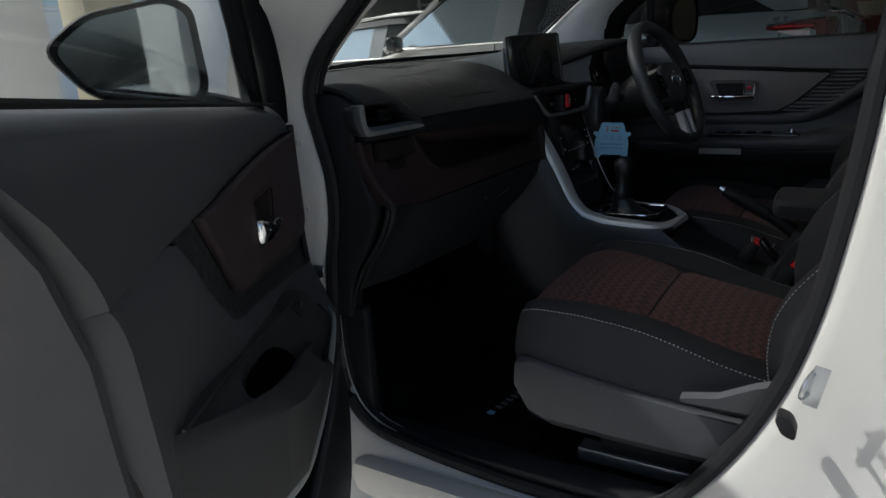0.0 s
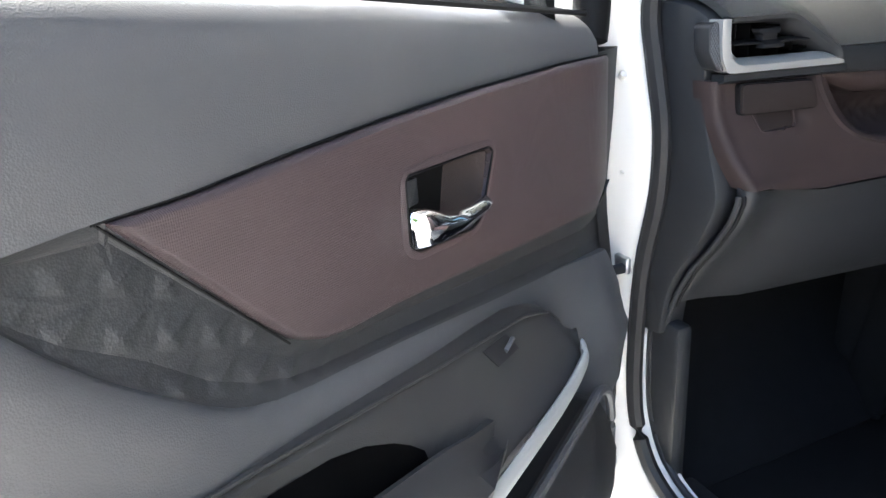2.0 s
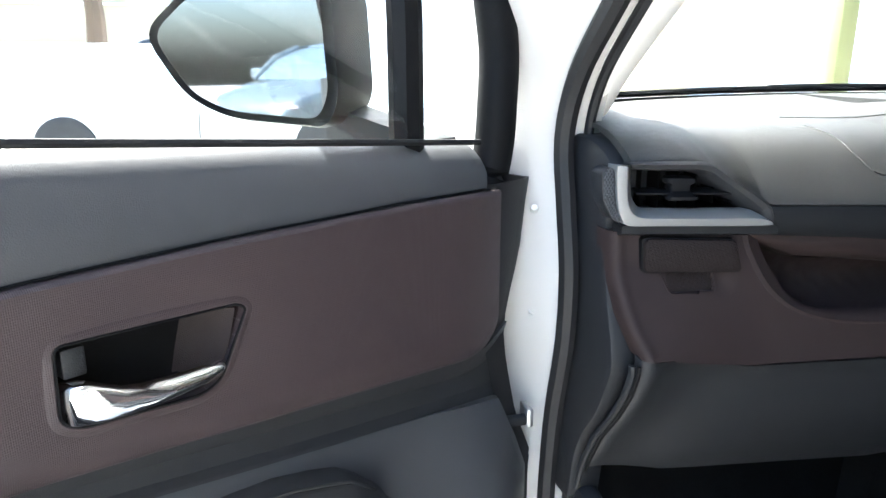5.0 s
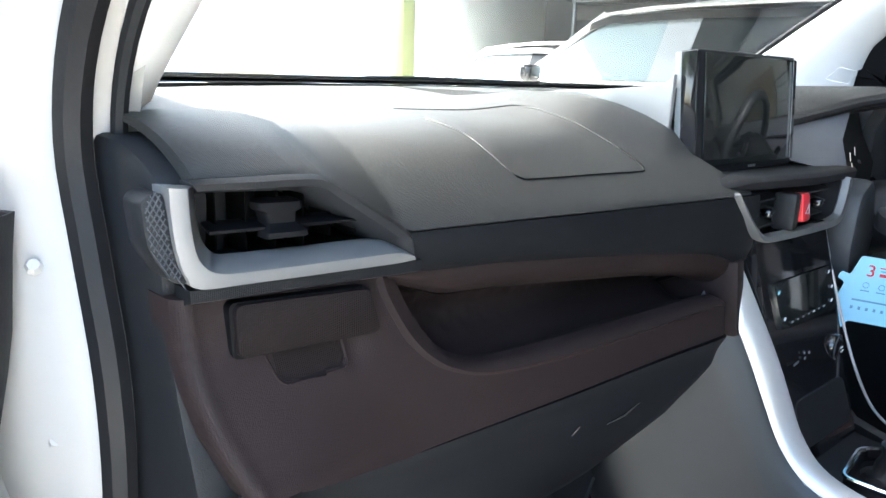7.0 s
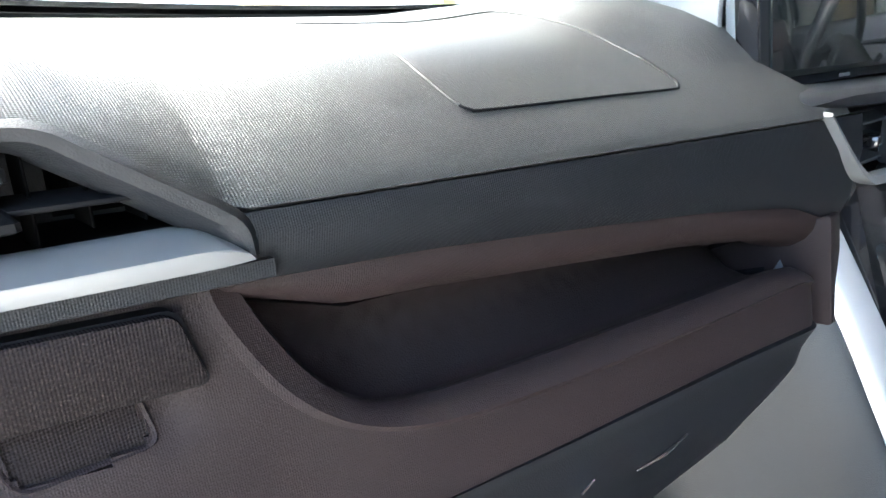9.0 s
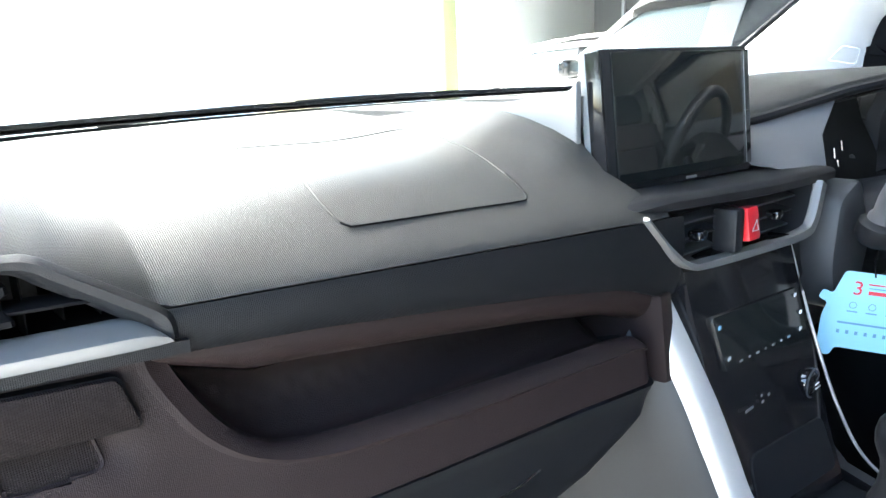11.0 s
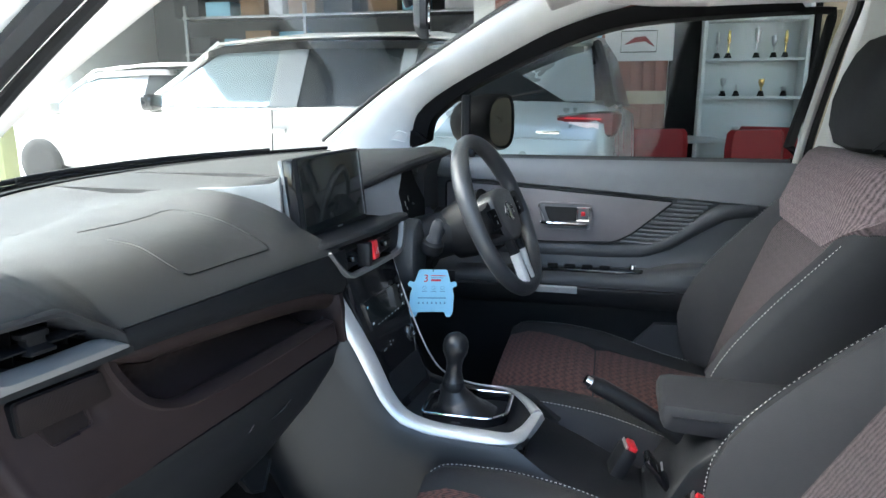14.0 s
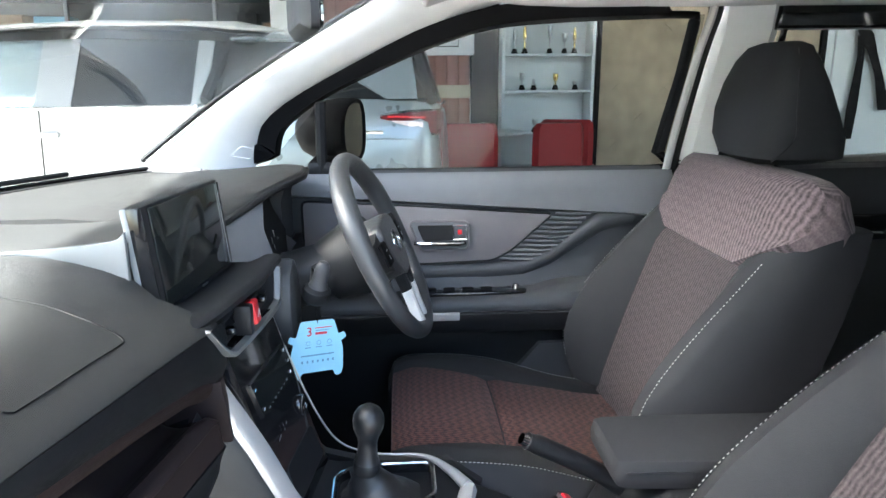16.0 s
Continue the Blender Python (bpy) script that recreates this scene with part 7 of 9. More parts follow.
part("front_shut_face", sheet([[(front_u(z) - 0.050, -0.053, z), (front_u(z) - 0.055, -0.09, z)] for z in np.linspace(0.34, 0.98, 10)], 0.006, (-1, 0, 0)), M_WHITE, pd)
fr = smooth_line([(0.012, -0.038, 0.955), (-0.002, -0.037, 1.0), (-0.008, -0.037, 1.05), (-0.018, -0.045, 1.13), (0.0, -0.06, 1.22), (0.10, -0.085, 1.32), (0.32, -0.11, 1.41), (0.55, -0.125, 1.445), (0.85, -0.12, 1.44), (0.98, -0.115, 1.41), (1.0, -0.08, 1.2), (1.01, -0.045, 1.09)], 5)
part("window_frame", tube(fr, 0.024, 10), M_FRAME, pd, "black window frame")
part("quarter_post", tube([(0.130, -0.05, 1.01), (0.122, -0.058, 1.14), (0.112, -0.075, 1.28)], 0.018, 8), M_FRAME, pd, "black quarter window post")
gl = part("door_glass", sheet([[(u, -0.035 - 0.06 * s, belt(u) + (lerp((-0.06, 0.12, 0.32, 0.55, 0.98), (1.06, 1.28, 1.39, 1.43, 1.40), u) - belt(u)) * s) for s in (0, 0.5, 1)] for u in np.linspace(-0.05, 1.0, 12)], 0.003), M_GLASS, pd, "clear door glass")
gl.visible_shadow = False
# outside mirror: the face looks back along the door, a little inwards
MA = Vector((0.43, -0.90, 0)).normalized()
MN = Vector((0.90, 0.43, 0)).normalized()
MC = Vector((0.215, -0.205, 1.112))
outline = fillet([(0.118, 0.018), (0.055, 0.066), (-0.07, 0.088), (-0.105, 0.070), (-0.112, -0.05), (-0.098, -0.080), (0.02, -0.072), (0.07, -0.050)], 0.025, 4)


def mirror_ring(k, back, drop=0.0):
    return [MC + MA * (a * k - 0.012 * drop) + Vector((0, 0, b * k)) - MN * back for a, b in outline]


mr = part("door_mirror", loft([mirror_ring(0.90, 0.006), mirror_ring(0.97, 0.0), mirror_ring(1.0, 0.01), mirror_ring(0.99, 0.05), mirror_ring(0.90, 0.09, 1), mirror_ring(0.66, 0.125, 2), mirror_ring(0.3, 0.14, 2)]), M_FRAME, pd, "black door mirror housing")
part("mirror_glass", loft([mirror_ring(0.87, 0.003), mirror_ring(0.87, -0.001)]), M_MIRROR, mr, "mirror glass")
part("mirror_arm", loft([[(0.05, -0.05, 0.99), (0.10, -0.05, 0.99), (0.10, -0.05, 1.02), (0.05, -0.05, 1.02)], [(0.10, -0.15, 1.02), (0.15, -0.15, 1.02), (0.15, -0.15, 1.055), (0.10, -0.15, 1.055)]]), M_DARK, mr)

# ---------------------------------------------------------------- driver door (closed)
dd = thing("driver_door", "closed driver door with grey and black inner trim", "car door")
DX = 0.69


def dn_x(z):
    """Inner skin of the driver door: x by height."""
    return lerp((0.25, 0.45, 0.60, 0.70, 0.76, 0.80, 0.86, 0.92, 0.97, 1.02, 1.032, 1.04), (0.68, 0.675, 0.665, 0.655, 0.668, 0.684, 0.688, 0.686, 0.680, 0.684, 0.692, 0.706), z)


part("inner_panel", sheet([[(dn_x(z), y, z) for z in (1.04, 1.036, 1.03, 1.02, 0.99, 0.96, 0.92, 0.86, 0.81, 0.77, 0.70, 0.62, 0.5, 0.36, 0.25)] for y in np.linspace(0.86, -0.17, 14)], 0.02, (1, 0, 0)), M_DOORPANEL, dd, "dark grey moulded inner panel")
part("lower_panel", sheet([[(dn_x(z) - 0.005, y, z) for z in (0.72, 0.70, 0.62, 0.5, 0.36, 0.26)] for y in np.linspace(0.84, -0.17, 8)], 0.004, (1, 0, 0)), M_FLANK, dd, "black lower door panel")
# pad and insert: greys with some of the side's light mixed in
part("upper_pad", loft([[(0.684 - 0.018 * s, y, zt) for s, zt in ((0, 1.034), (0.6, 1.024), (1, 0.99), (0.9, zl + 0.006), (0.2, zl))] for y, zl in ((0.80, 0.985), (0.60, 0.972), (0.35, 0.955), (0.10, 0.937), (-0.08, 0.925), (-0.19, 0.916))]), M_DOORPAD_LIT, dd, "grey padded door top, lightened in its colour as if lit")
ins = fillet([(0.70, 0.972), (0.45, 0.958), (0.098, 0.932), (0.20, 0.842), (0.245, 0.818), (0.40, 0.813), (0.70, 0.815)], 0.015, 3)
part("grey_insert", prism(ins, 0.672, 0.690, 'x', 0.004), M_DOORGREY_LIT, dd, "grey-brown textured door insert, lightened in its colour as if lit")
part("insert_edge", tube([(0.6725, y, z) for y, z in ins], 0.003, 5, True), M_RUBBER, dd)
# ribbed wedge behind the insert
rib = bmesh.new()
for k in range(11):
    t = k / 10
    z = 0.820 + 0.112 * t
    y0 = lerp((0, 0.25, 1), (0.228, 0.19, 0.092), t)
    y1 = y0 - lerp((0, 1), (0.115, 0.085), t)
    tube([(0.676, y0, z), (0.674, (y0 + y1) / 2, z - 0.002), (0.678, y1, z - 0.003)], 0.0042, 6, bm=rib)
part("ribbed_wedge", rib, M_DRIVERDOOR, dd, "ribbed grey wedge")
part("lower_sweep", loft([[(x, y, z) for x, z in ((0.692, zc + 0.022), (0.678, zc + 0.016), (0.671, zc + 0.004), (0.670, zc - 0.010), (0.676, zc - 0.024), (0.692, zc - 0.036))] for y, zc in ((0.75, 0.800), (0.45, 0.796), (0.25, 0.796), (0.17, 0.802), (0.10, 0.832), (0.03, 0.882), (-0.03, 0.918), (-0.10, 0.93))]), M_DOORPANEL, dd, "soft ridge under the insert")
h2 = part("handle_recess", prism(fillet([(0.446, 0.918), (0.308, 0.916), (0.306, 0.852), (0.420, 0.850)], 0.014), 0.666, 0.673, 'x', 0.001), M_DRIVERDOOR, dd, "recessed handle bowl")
part("recess_rim", tube([(0.6665, y, z) for y, z in fillet([(0.448, 0.920), (0.306, 0.918), (0.304, 0.850), (0.421, 0.848)], 0.014)], 0.003, 6, True), M_DOORGREY_LIT, h2)
part("bowl", prism(fillet([(0.430, 0.910), (0.340, 0.909), (0.340, 0.872), (0.415, 0.870)], 0.008), 0.6645, 0.667, 'x'), M_RUBBER, h2)
part("lever", tube([(0.660, 0.437, 0.868), (0.655, 0.41, 0.867), (0.655, 0.33, 0.866), (0.662, 0.315, 0.867)], [0.005, 0.0055, 0.0055, 0.005], 8), M_CHROME, h2, "chrome pull handle")
part("lock_tab", rbox((0.661, 0.327, 0.893), (0.005, 0.011, 0.012), 0.002), M_RED, h2, "red lock tab")
part("lock_frame", tube([(0.6585, y, z) for y, z in ((0.343, 0.910), (0.312, 0.910), (0.312, 0.876), (0.343, 0.876))], 0.002, 5, True), M_CHROME, h2)
part("armrest", loft([[(x, y, z) for x, z in ((0.685, zt + 0.004), (0.66, zt), (0.635, zt + 0.001), (0.616, zt - 0.003), (0.604, zt - 0.014), (0.600, 0.722), (0.602, 0.711), (0.606, 0.7085))] + [(0.69, y, 0.7085)] for y, zt in ((0.66, 0.742), (0.42, 0.747), (0.24, 0.750), (0.15, 0.753), (0.11, 0.764), (0.06, 0.770), (-0.05, 0.771), (-0.17, 0.771))]), M_DOORPANEL, dd, "dark grey door armrest")
part("armrest_skirt", loft([[(x, y, z) for x, z in ((0.69, 0.7075), (0.604, 0.7075), (0.601, 0.704), (0.602, 0.672), (0.612, 0.656), (0.69, 0.648))] for y in (0.66, 0.40, 0.1, -0.17)]), M_FLANK, dd, "black lower half of the armrest")
part("switch_panel", prism(fillet([(0.650, 0.44), (0.618, 0.435), (0.616, 0.17), (0.650, 0.165)], 0.01), 0.744, 0.7535, 'z', 0.001), M_GLOSS, dd, "gloss black switch panel")
part("silver_strip", loft([[(x, y, z) for x, z in ((0.62, 0.7105), (0.600, 0.7105), (0.597, 0.707), (0.597, 0.692), (0.62, 0.688))] for y in (0.46, 0.40, 0.333)]), M_SILVER, dd, "satin silver armrest strip")
for k in range(4):
    part("window_switch", rbox((0.634, 0.40 - 0.045 * k, 0.757), (0.020, 0.028, 0.009), 0.003), M_FRAME, dd)
part("mirror_switch", turned([(0.0, 0.012), (0.008, 0.011), (0.010, 0.0)], 12, pose(0.634, 0.195, 0.758)), M_CHROME, dd)
part("speaker_pocket", loft([[(x, y, z) for x, z in ((0.675, zt), (0.645, zt - 0.005), (0.64, 0.35), (0.675, 0.33))] for y, zt in ((0.30, 0.42), (0.20, 0.53), (0.13, 0.612), (-0.17, 0.62))]), M_GREY, dd, "dark grey door pocket")
# frame and glass
win = [(0.752, 1.038), (0.752, 1.075), (0.738, 1.128), (0.70, 1.165), (0.666, 1.189), (0.607, 1.223), (0.475, 1.283), (0.36, 1.328), (0.246, 1.359), (0.10, 1.373), (-0.10, 1.381), (-0.208, 1.383), (-0.214, 1.375), (-0.206, 1.32), (-0.195, 1.25), (-0.182, 1.19), (-0.169, 1.13), (-0.157, 1.07), (-0.151, 1.038)]
wl = smooth_line([(DX + 0.02 - 0.09 * max(0, z - 1.04), y, z) for y, z in win], 5, True)
c0 = Vector((0, 0.25, 1.2))
rings = []
for i, p in enumerate(wl):
    out = wl[(i + 1) % len(wl)] - wl[i - 1]
    nn = Vector((0, -out.z, out.y)).normalized()
    if nn.dot(p - c0) < 0:
        nn = -nn
    wd = 0.046 if p.z > 1.045 and p.y > -0.135 else 0.013
    deep = lerp((-0.19, -0.11), (0.010, 0.034), p.y)
    rings.append([p + Vector((0.004, 0, 0)), p + Vector((-0.65 * deep, 0, 0)) + nn * 0.006, p + Vector((-deep, 0, 0)) + nn * wd, p + nn * (wd + 0.004) + Vector((0.02, 0, 0)), p + Vector((0.03, 0, 0))])
rings.append(rings[0])
part("window_frame", loft(rings, True, False), M_FRAME, dd, "black window frame")
part("quarter_post", tube([(0.702, 0.652, 1.03), (0.692, 0.648, 1.20)], 0.013, 8), M_RUBBER, dd)
g = part("door_glass", sheet([[(0.712, -0.18, 1.03), (0.708, 0.2, 1.03), (0.708, 0.80, 1.03)], [(0.69, -0.23, 1.25), (0.69, 0.2, 1.25), (0.69, 0.60, 1.25)], [(0.682, -0.24, 1.39), (0.682, 0.1, 1.39), (0.682, 0.34, 1.37)]], 0.003), M_TINT, dd, "lightly tinted door glass")
g.visible_shadow = False
part("white_frame", tube(smooth_line([(0.694, -0.176, 1.0), (0.688, -0.194, 1.12), (0.676, -0.230, 1.30), (0.666, -0.252, 1.39), (0.656, -0.245, 1.425), (0.65, -0.20, 1.435)], 5), 0.010, 8), M_WHITE, dd, "white painted door edge")
part("outer_skin", sheet([[(0.78, y, z) for z in (1.03, 0.7, 0.3)] for y in (0.95, 0.3, -0.2)], 0.02, (1, 0, 0)), M_WHITE, dd)
MT = pose(0.905, 0.600, 1.118, 0, 0, -11)


def mirror_oval(sc, yy):
    pts = []
    for a in np.linspace(0, 2 * math.pi, 32, endpoint=False):
        c, s = math.cos(a), math.sin(a)
        wide = 0.118 * sc * math.copysign(abs(c) ** 0.75, c)
        high = 0.082 * sc * math.copysign(abs(s) ** 0.75, s) * (1.0 + 0.16 * c)
        pts.append(MT @ Vector((wide, yy, high)))
    return pts


m2 = part("door_mirror", loft([mirror_oval(k, y) for k, y in ((0.87, -0.0125), (0.94, -0.020), (1.0, -0.012), (1.0, 0.03), (0.93, 0.075), (0.72, 0.11), (0.40, 0.13))]), M_FRAME, dd, "black door mirror housing")
part("mirror_glass", loft([mirror_oval(0.86, -0.0132), mirror_oval(0.86, -0.0150)]), M_MIRROR, m2, "mirror glass")
part("mirror_arm", rbox((0.77, 0.655, 1.045), (0.16, 0.06, 0.035), 0.01), M_DARK, m2)
# rear door behind it
for sd in (1, -1):
    rd = thing("rear_door", "closed rear door with black inner trim and dark glass" if sd < 0 else "closed rear door with black inner trim", "car door", group="rear doors")
    part("inner_panel", sheet([[(sd * (dn_x(z) + 0.004), y, z) for z in (1.04, 1.03, 0.99, 0.92, 0.81, 0.77, 0.70, 0.5, 0.3)] for y in np.linspace(-0.36, -1.27, 8)], 0.02, (sd, 0, 0)), M_DOORPANEL, rd)
    part("window_frame", loft([[(sd * (0.70 - 0.03 * k), y, z) for y, z in ((-0.38, 1.03), (-0.44, 1.38), (-1.19, 1.39), (-1.26, 1.04))] for k in (0, 1)], True, False), M_GLOSS, rd)
    part("window_head", prism([(-0.40, 1.355), (-0.43, 1.46), (-1.19, 1.46), (-1.20, 1.36)], min(sd * 0.66, sd * 0.70), max(sd * 0.66, sd * 0.70), 'x', 0.01), M_GLOSS, rd, "black window head")
    part("handle_recess", prism(fillet([(-0.645, 0.914), (-0.775, 0.914), (-0.775, 0.850), (-0.66, 0.846)], 0.014), min(sd * 0.676, sd * 0.688), max(sd * 0.676, sd * 0.688), 'x', 0.002), M_GLOSS, rd)
    part("lever", tube([(sd * 0.672, -0.668, 0.870), (sd * 0.668, -0.735, 0.868), (sd * 0.674, -0.765, 0.869)], 0.006, 8), M_CHROME, rd, "chrome pull handle")
    g = part("door_glass", sheet([[(sd * 0.71, -0.37, 1.03), (sd * 0.71, -1.27, 1.03)], [(sd * 0.685, -0.43, 1.38), (sd * 0.685, -1.2, 1.38)]], 0.003), M_TINT if sd > 0 else M_PRIVACY, rd)
    g.visible_shadow = False

# inside mirror and sun visor
im = thing("rear_view_mirror", "dark grey rear-view mirror on its stalk", "mirror")
MIRROR_AT = pose(0.045, 0.600, 1.345, 0, 0, 14)
hs = part("housing", loft([[(a * sc, dy, b * sc) for a, b in fillet([(-0.11, -0.036), (0.11, -0.042), (0.105, 0.034), (-0.105, 0.038)], 0.018, 4)] for dy, sc in ((-0.016, 0.92), (-0.013, 1.0), (-0.003, 0.97), (0.008, 0.72))]), M_DARK, im)
hs.matrix_world = MIRROR_AT
mg = part("mirror_glass", prism(fillet([(-0.100, -0.031), (0.100, -0.035), (0.097, 0.029), (-0.097, 0.033)], 0.014), -0.019, -0.015, 'y'), M_MIRROR, im, "mirror glass")
mg.matrix_world = MIRROR_AT
part("stalk", tube([(0.04, 0.615, 1.355), (0.02, 0.63, 1.40), (0.0, 0.62, 1.425)], 0.009, 8), M_DARK, im)
part("base", rbox((0.0, 0.63, 1.43), (0.06, 0.05, 0.03), 0.008), M_DARK, im)
sv = thing("sun_visor", "pale sun visor wrapped in clear plastic film", "sun visor")
part("visor", rbox((0.33, 0.345, 1.425), (0.34, 0.15, 0.018), 0.008, 3, pose(0, 0, 0, -18, 3, 0)), M_HEAD, sv)
part("film", ball((0.33, 0.345, 1.422), 1.0, (0.185, 0.085, 0.018), 18), M_PLASTICWRAP, sv, "wrinkled clear film")

# ---------------------------------------------------------------- cars standing near
def parked_car(name, label, paint, m, L=4.4, W=1.72, H=1.70, mirrors=None):
    """A parked car, its nose to +x, standing on z = 0, with its side on y = +-W / 2."""
    c = thing(name, label, "car", m, group="parked cars")
    hw = W / 2
    # section table: x, sill z, waist z, half width at waist
    st = [(-L / 2, 0.55, 0.72, 0.66), (-L / 2 + 0.06, 0.34, 0.98, 0.76), (-L / 2 + 0.5, 0.26, 1.03, 0.83), (-0.6, 0.24, 1.02, hw - 0.01), (0.35, 0.24, 1.0, hw - 0.01), (0.95, 0.24, 0.99, hw - 0.02), (1.35, 0.25, 0.93, 0.82), (L / 2 - 0.22, 0.28, 0.80, 0.75), (L / 2 - 0.04, 0.34, 0.66, 0.62), (L / 2, 0.42, 0.55, 0.55)]
    rings = []
    for x, zl, zw, w in st:
        half = [(0, zl), (w * 0.8, zl), (w * 0.97, zl + 0.06), (w, zl + (zw - zl) * 0.45), (w * 0.985, zl + (zw - zl) * 0.72), (w * 0.965, zw - 0.02), (w * 0.94, zw), (w * 0.5, zw + 0.025), (0, zw + 0.03)]
        rings.append([(x, y, z) for y, z in half] + [(x, -y, z) for y, z in half[-2:0:-1]])
    part("body", loft(rings), paint, c)
    # greenhouse: pillars and roof as one skin, glass set into it
    gx = [(-L / 2 + 0.10, 1.02, 0.78), (-L / 2 + 0.30, H - 0.10, 0.62), (-L / 2 + 0.75, H, 0.60), (-0.3, H + 0.01, 0.61), (0.25, H - 0.03, 0.60), (0.55, H - 0.12, 0.585), (1.22, 0.99, 0.74)]
    part("roof", loft([[(x, -w, z - 0.06), (x, -w * 0.96, z - 0.02), (x, -w * 0.6, z), (x, w * 0.6, z), (x, w * 0.96, z - 0.02), (x, w, z - 0.06)] for x, z, w in gx[1:6]]), paint, c)
    part("rear_glass", sheet([[(-L / 2 + 0.12, y * 0.70, 1.03), (-L / 2 + 0.31, y * 0.58, H - 0.11)] for y in (-1, 0, 1)], 0.02), M_CARGLASS, c, "dark rear glass")
    part("front_glass", sheet([[(1.22, y * 0.70, 0.99), (0.90, y * 0.66, 1.24), (0.56, y * 0.57, H - 0.12)] for y in (-1, -0.5, 0, 0.5, 1)], 0.02), M_CARGLASS, c, "dark windscreen")
    for s in (-1, 1):
        part("pillar", tube([(1.22, s * 0.76, 0.99), (0.88, s * 0.69, 1.27), (0.52, s * 0.60, H - 0.09)], 0.035, 8), paint, c)
        part("pillar", tube([(-L / 2 + 0.16, s * 0.74, 1.02), (-L / 2 + 0.36, s * 0.60, H - 0.08)], 0.045, 8), paint, c)
        wn_ = [[(1.10, 1.01), (0.02, 1.01), (-0.05, H - 0.14), (0.46, H - 0.16), (0.82, 1.26)], [(-0.10, 1.01), (-1.02, 1.01), (-1.10, H - 0.16), (-0.17, H - 0.13)], [(-1.10, 1.01), (-L / 2 + 0.30, 1.03), (-L / 2 + 0.36, 1.22), (-L / 2 + 0.48, H - 0.20), (-1.18, H - 0.16)]]
        for k, w_ in enumerate(wn_):
            b = bmesh.new()
            vs = [b.verts.new((x, s * lerp((1.0, H - 0.1), (hw - 0.055, 0.625), z), z)) for x, z in fillet(w_, 0.04, 3)]
            f = b.faces.new(vs)
            ex = bmesh.ops.extrude_face_region(b, geom=[f])
            bmesh.ops.translate(b, vec=(0, -s * 0.03, 0), verts=[v for v in ex["geom"] if isinstance(v, bmesh.types.BMVert)])
            part("side_glass", b, M_CARGLASS if k == 0 else M_BACKGLASS, c, "dark reflective side glass")
        for x0, x1 in ((0.02, -0.20), (-1.02, -1.10)):
            # black post film coloured pale silver to stand for the sky it reflects
            part("door_post", loft([[(x0, s * (hw - 0.05), 1.0), (x1 - 0.02, s * (hw - 0.05), 1.0), (x1 - 0.02, s * (hw - 0.09), 1.0)], [(x0 - 0.06, s * 0.631, H - 0.1), (x1 - 0.09, s * 0.631, H - 0.1), (x1 - 0.09, s * 0.59, H - 0.1)]]), M_CHEEK, c)
        part("waist_trim", tube([(1.15, s * (hw - 0.045), 0.995), (-0.1, s * (hw - 0.045), 1.0), (-1.75, s * (hw - 0.075), 1.02)], 0.010, 6), M_CHROME, c)
        part("gutter", tube([(0.56, s * 0.615, H - 0.10), (0.1, s * 0.62, H - 0.05), (-1.0, s * 0.625, H - 0.04), (-L / 2 + 0.36, s * 0.61, H - 0.11)], 0.016, 6), paint, c)
        mi = part("door_mirror", rbox((0.96, s * (hw + 0.11), 1.06), (0.11, 0.20, 0.15), 0.035, 3, pose(0, 0, 0, 0, 0, s * 8)), mirrors or paint, c, "door mirror")
        part("window_visor", loft([[(x, s * y, z) for y, z in ((0.655, zt), (0.668, zt - 0.03), (0.690, zt - 0.075), (0.675, zt - 0.075), (0.64, zt))] for x, zt in ((0.62, H - 0.17), (0.45, H - 0.115), (-0.3, H - 0.085), (-1.15, H - 0.10), (-L / 2 + 0.5, H - 0.15))]), M_GLOSS, c, "black wind deflector over the side windows")
        part("mirror_foot", rbox((1.0, s * (hw + 0.01), 0.985), (0.05, 0.10, 0.03), 0.01), M_GLOSS, mi)
        for x in (0.0, -1.05):
            part("door_handle", rbox((x - 0.06 if x == 0 else x + 0.12, s * (hw - 0.003), 0.86), (0.17, 0.03, 0.028), 0.008), paint, c)
            part("door_gap", tube([(x - 0.03, s * (hw - 0.012), 0.99), (x - 0.02, s * (hw + 0.001), 0.72), (x, s * (hw - 0.005), 0.36)], 0.005, 5), M_RUBBER, c)
        for x in (1.36, -1.30):
            wh = part("wheel", turned([(0.20, -0.10), (0.30, -0.10), (0.325, -0.08), (0.33, 0.0), (0.325, 0.08), (0.30, 0.10), (0.20, 0.10)], 28, pose(x, s * (hw - 0.09), 0.33, 90, 0, 0)), M_TYRE, c, "black tyre")
            part("rim", turned([(0.0, -0.07 * s), (0.06, -0.085 * s), (0.17, -0.07 * s), (0.205, -0.10 * s), (0.21, 0.0)], 20, pose(x, s * (hw - 0.09), 0.33, 90, 0, 0)), M_RIM, wh)
        tl = part("tail_lamp", loft([[(-L / 2 + dx + 0.02, s * y, zc + h) for h in (0.05 * k, 0.0, -0.055 * k)] + [(-L / 2 + dx + 0.12, s * y, zc - 0.055 * k), (-L / 2 + dx + 0.12, s * y, zc + 0.05 * k)] for y, dx, zc, k in ((0.34, 0.0, 0.97, 0.25), (0.45, 0.0, 0.965, 0.5), (0.60, 0.01, 0.955, 0.9), (0.72, 0.03, 0.945, 1.25), (0.79, 0.10, 0.945, 1.3), (0.80, 0.24, 0.955, 1.0))]), M_TAIL, c, "red wrap-round tail lamp")
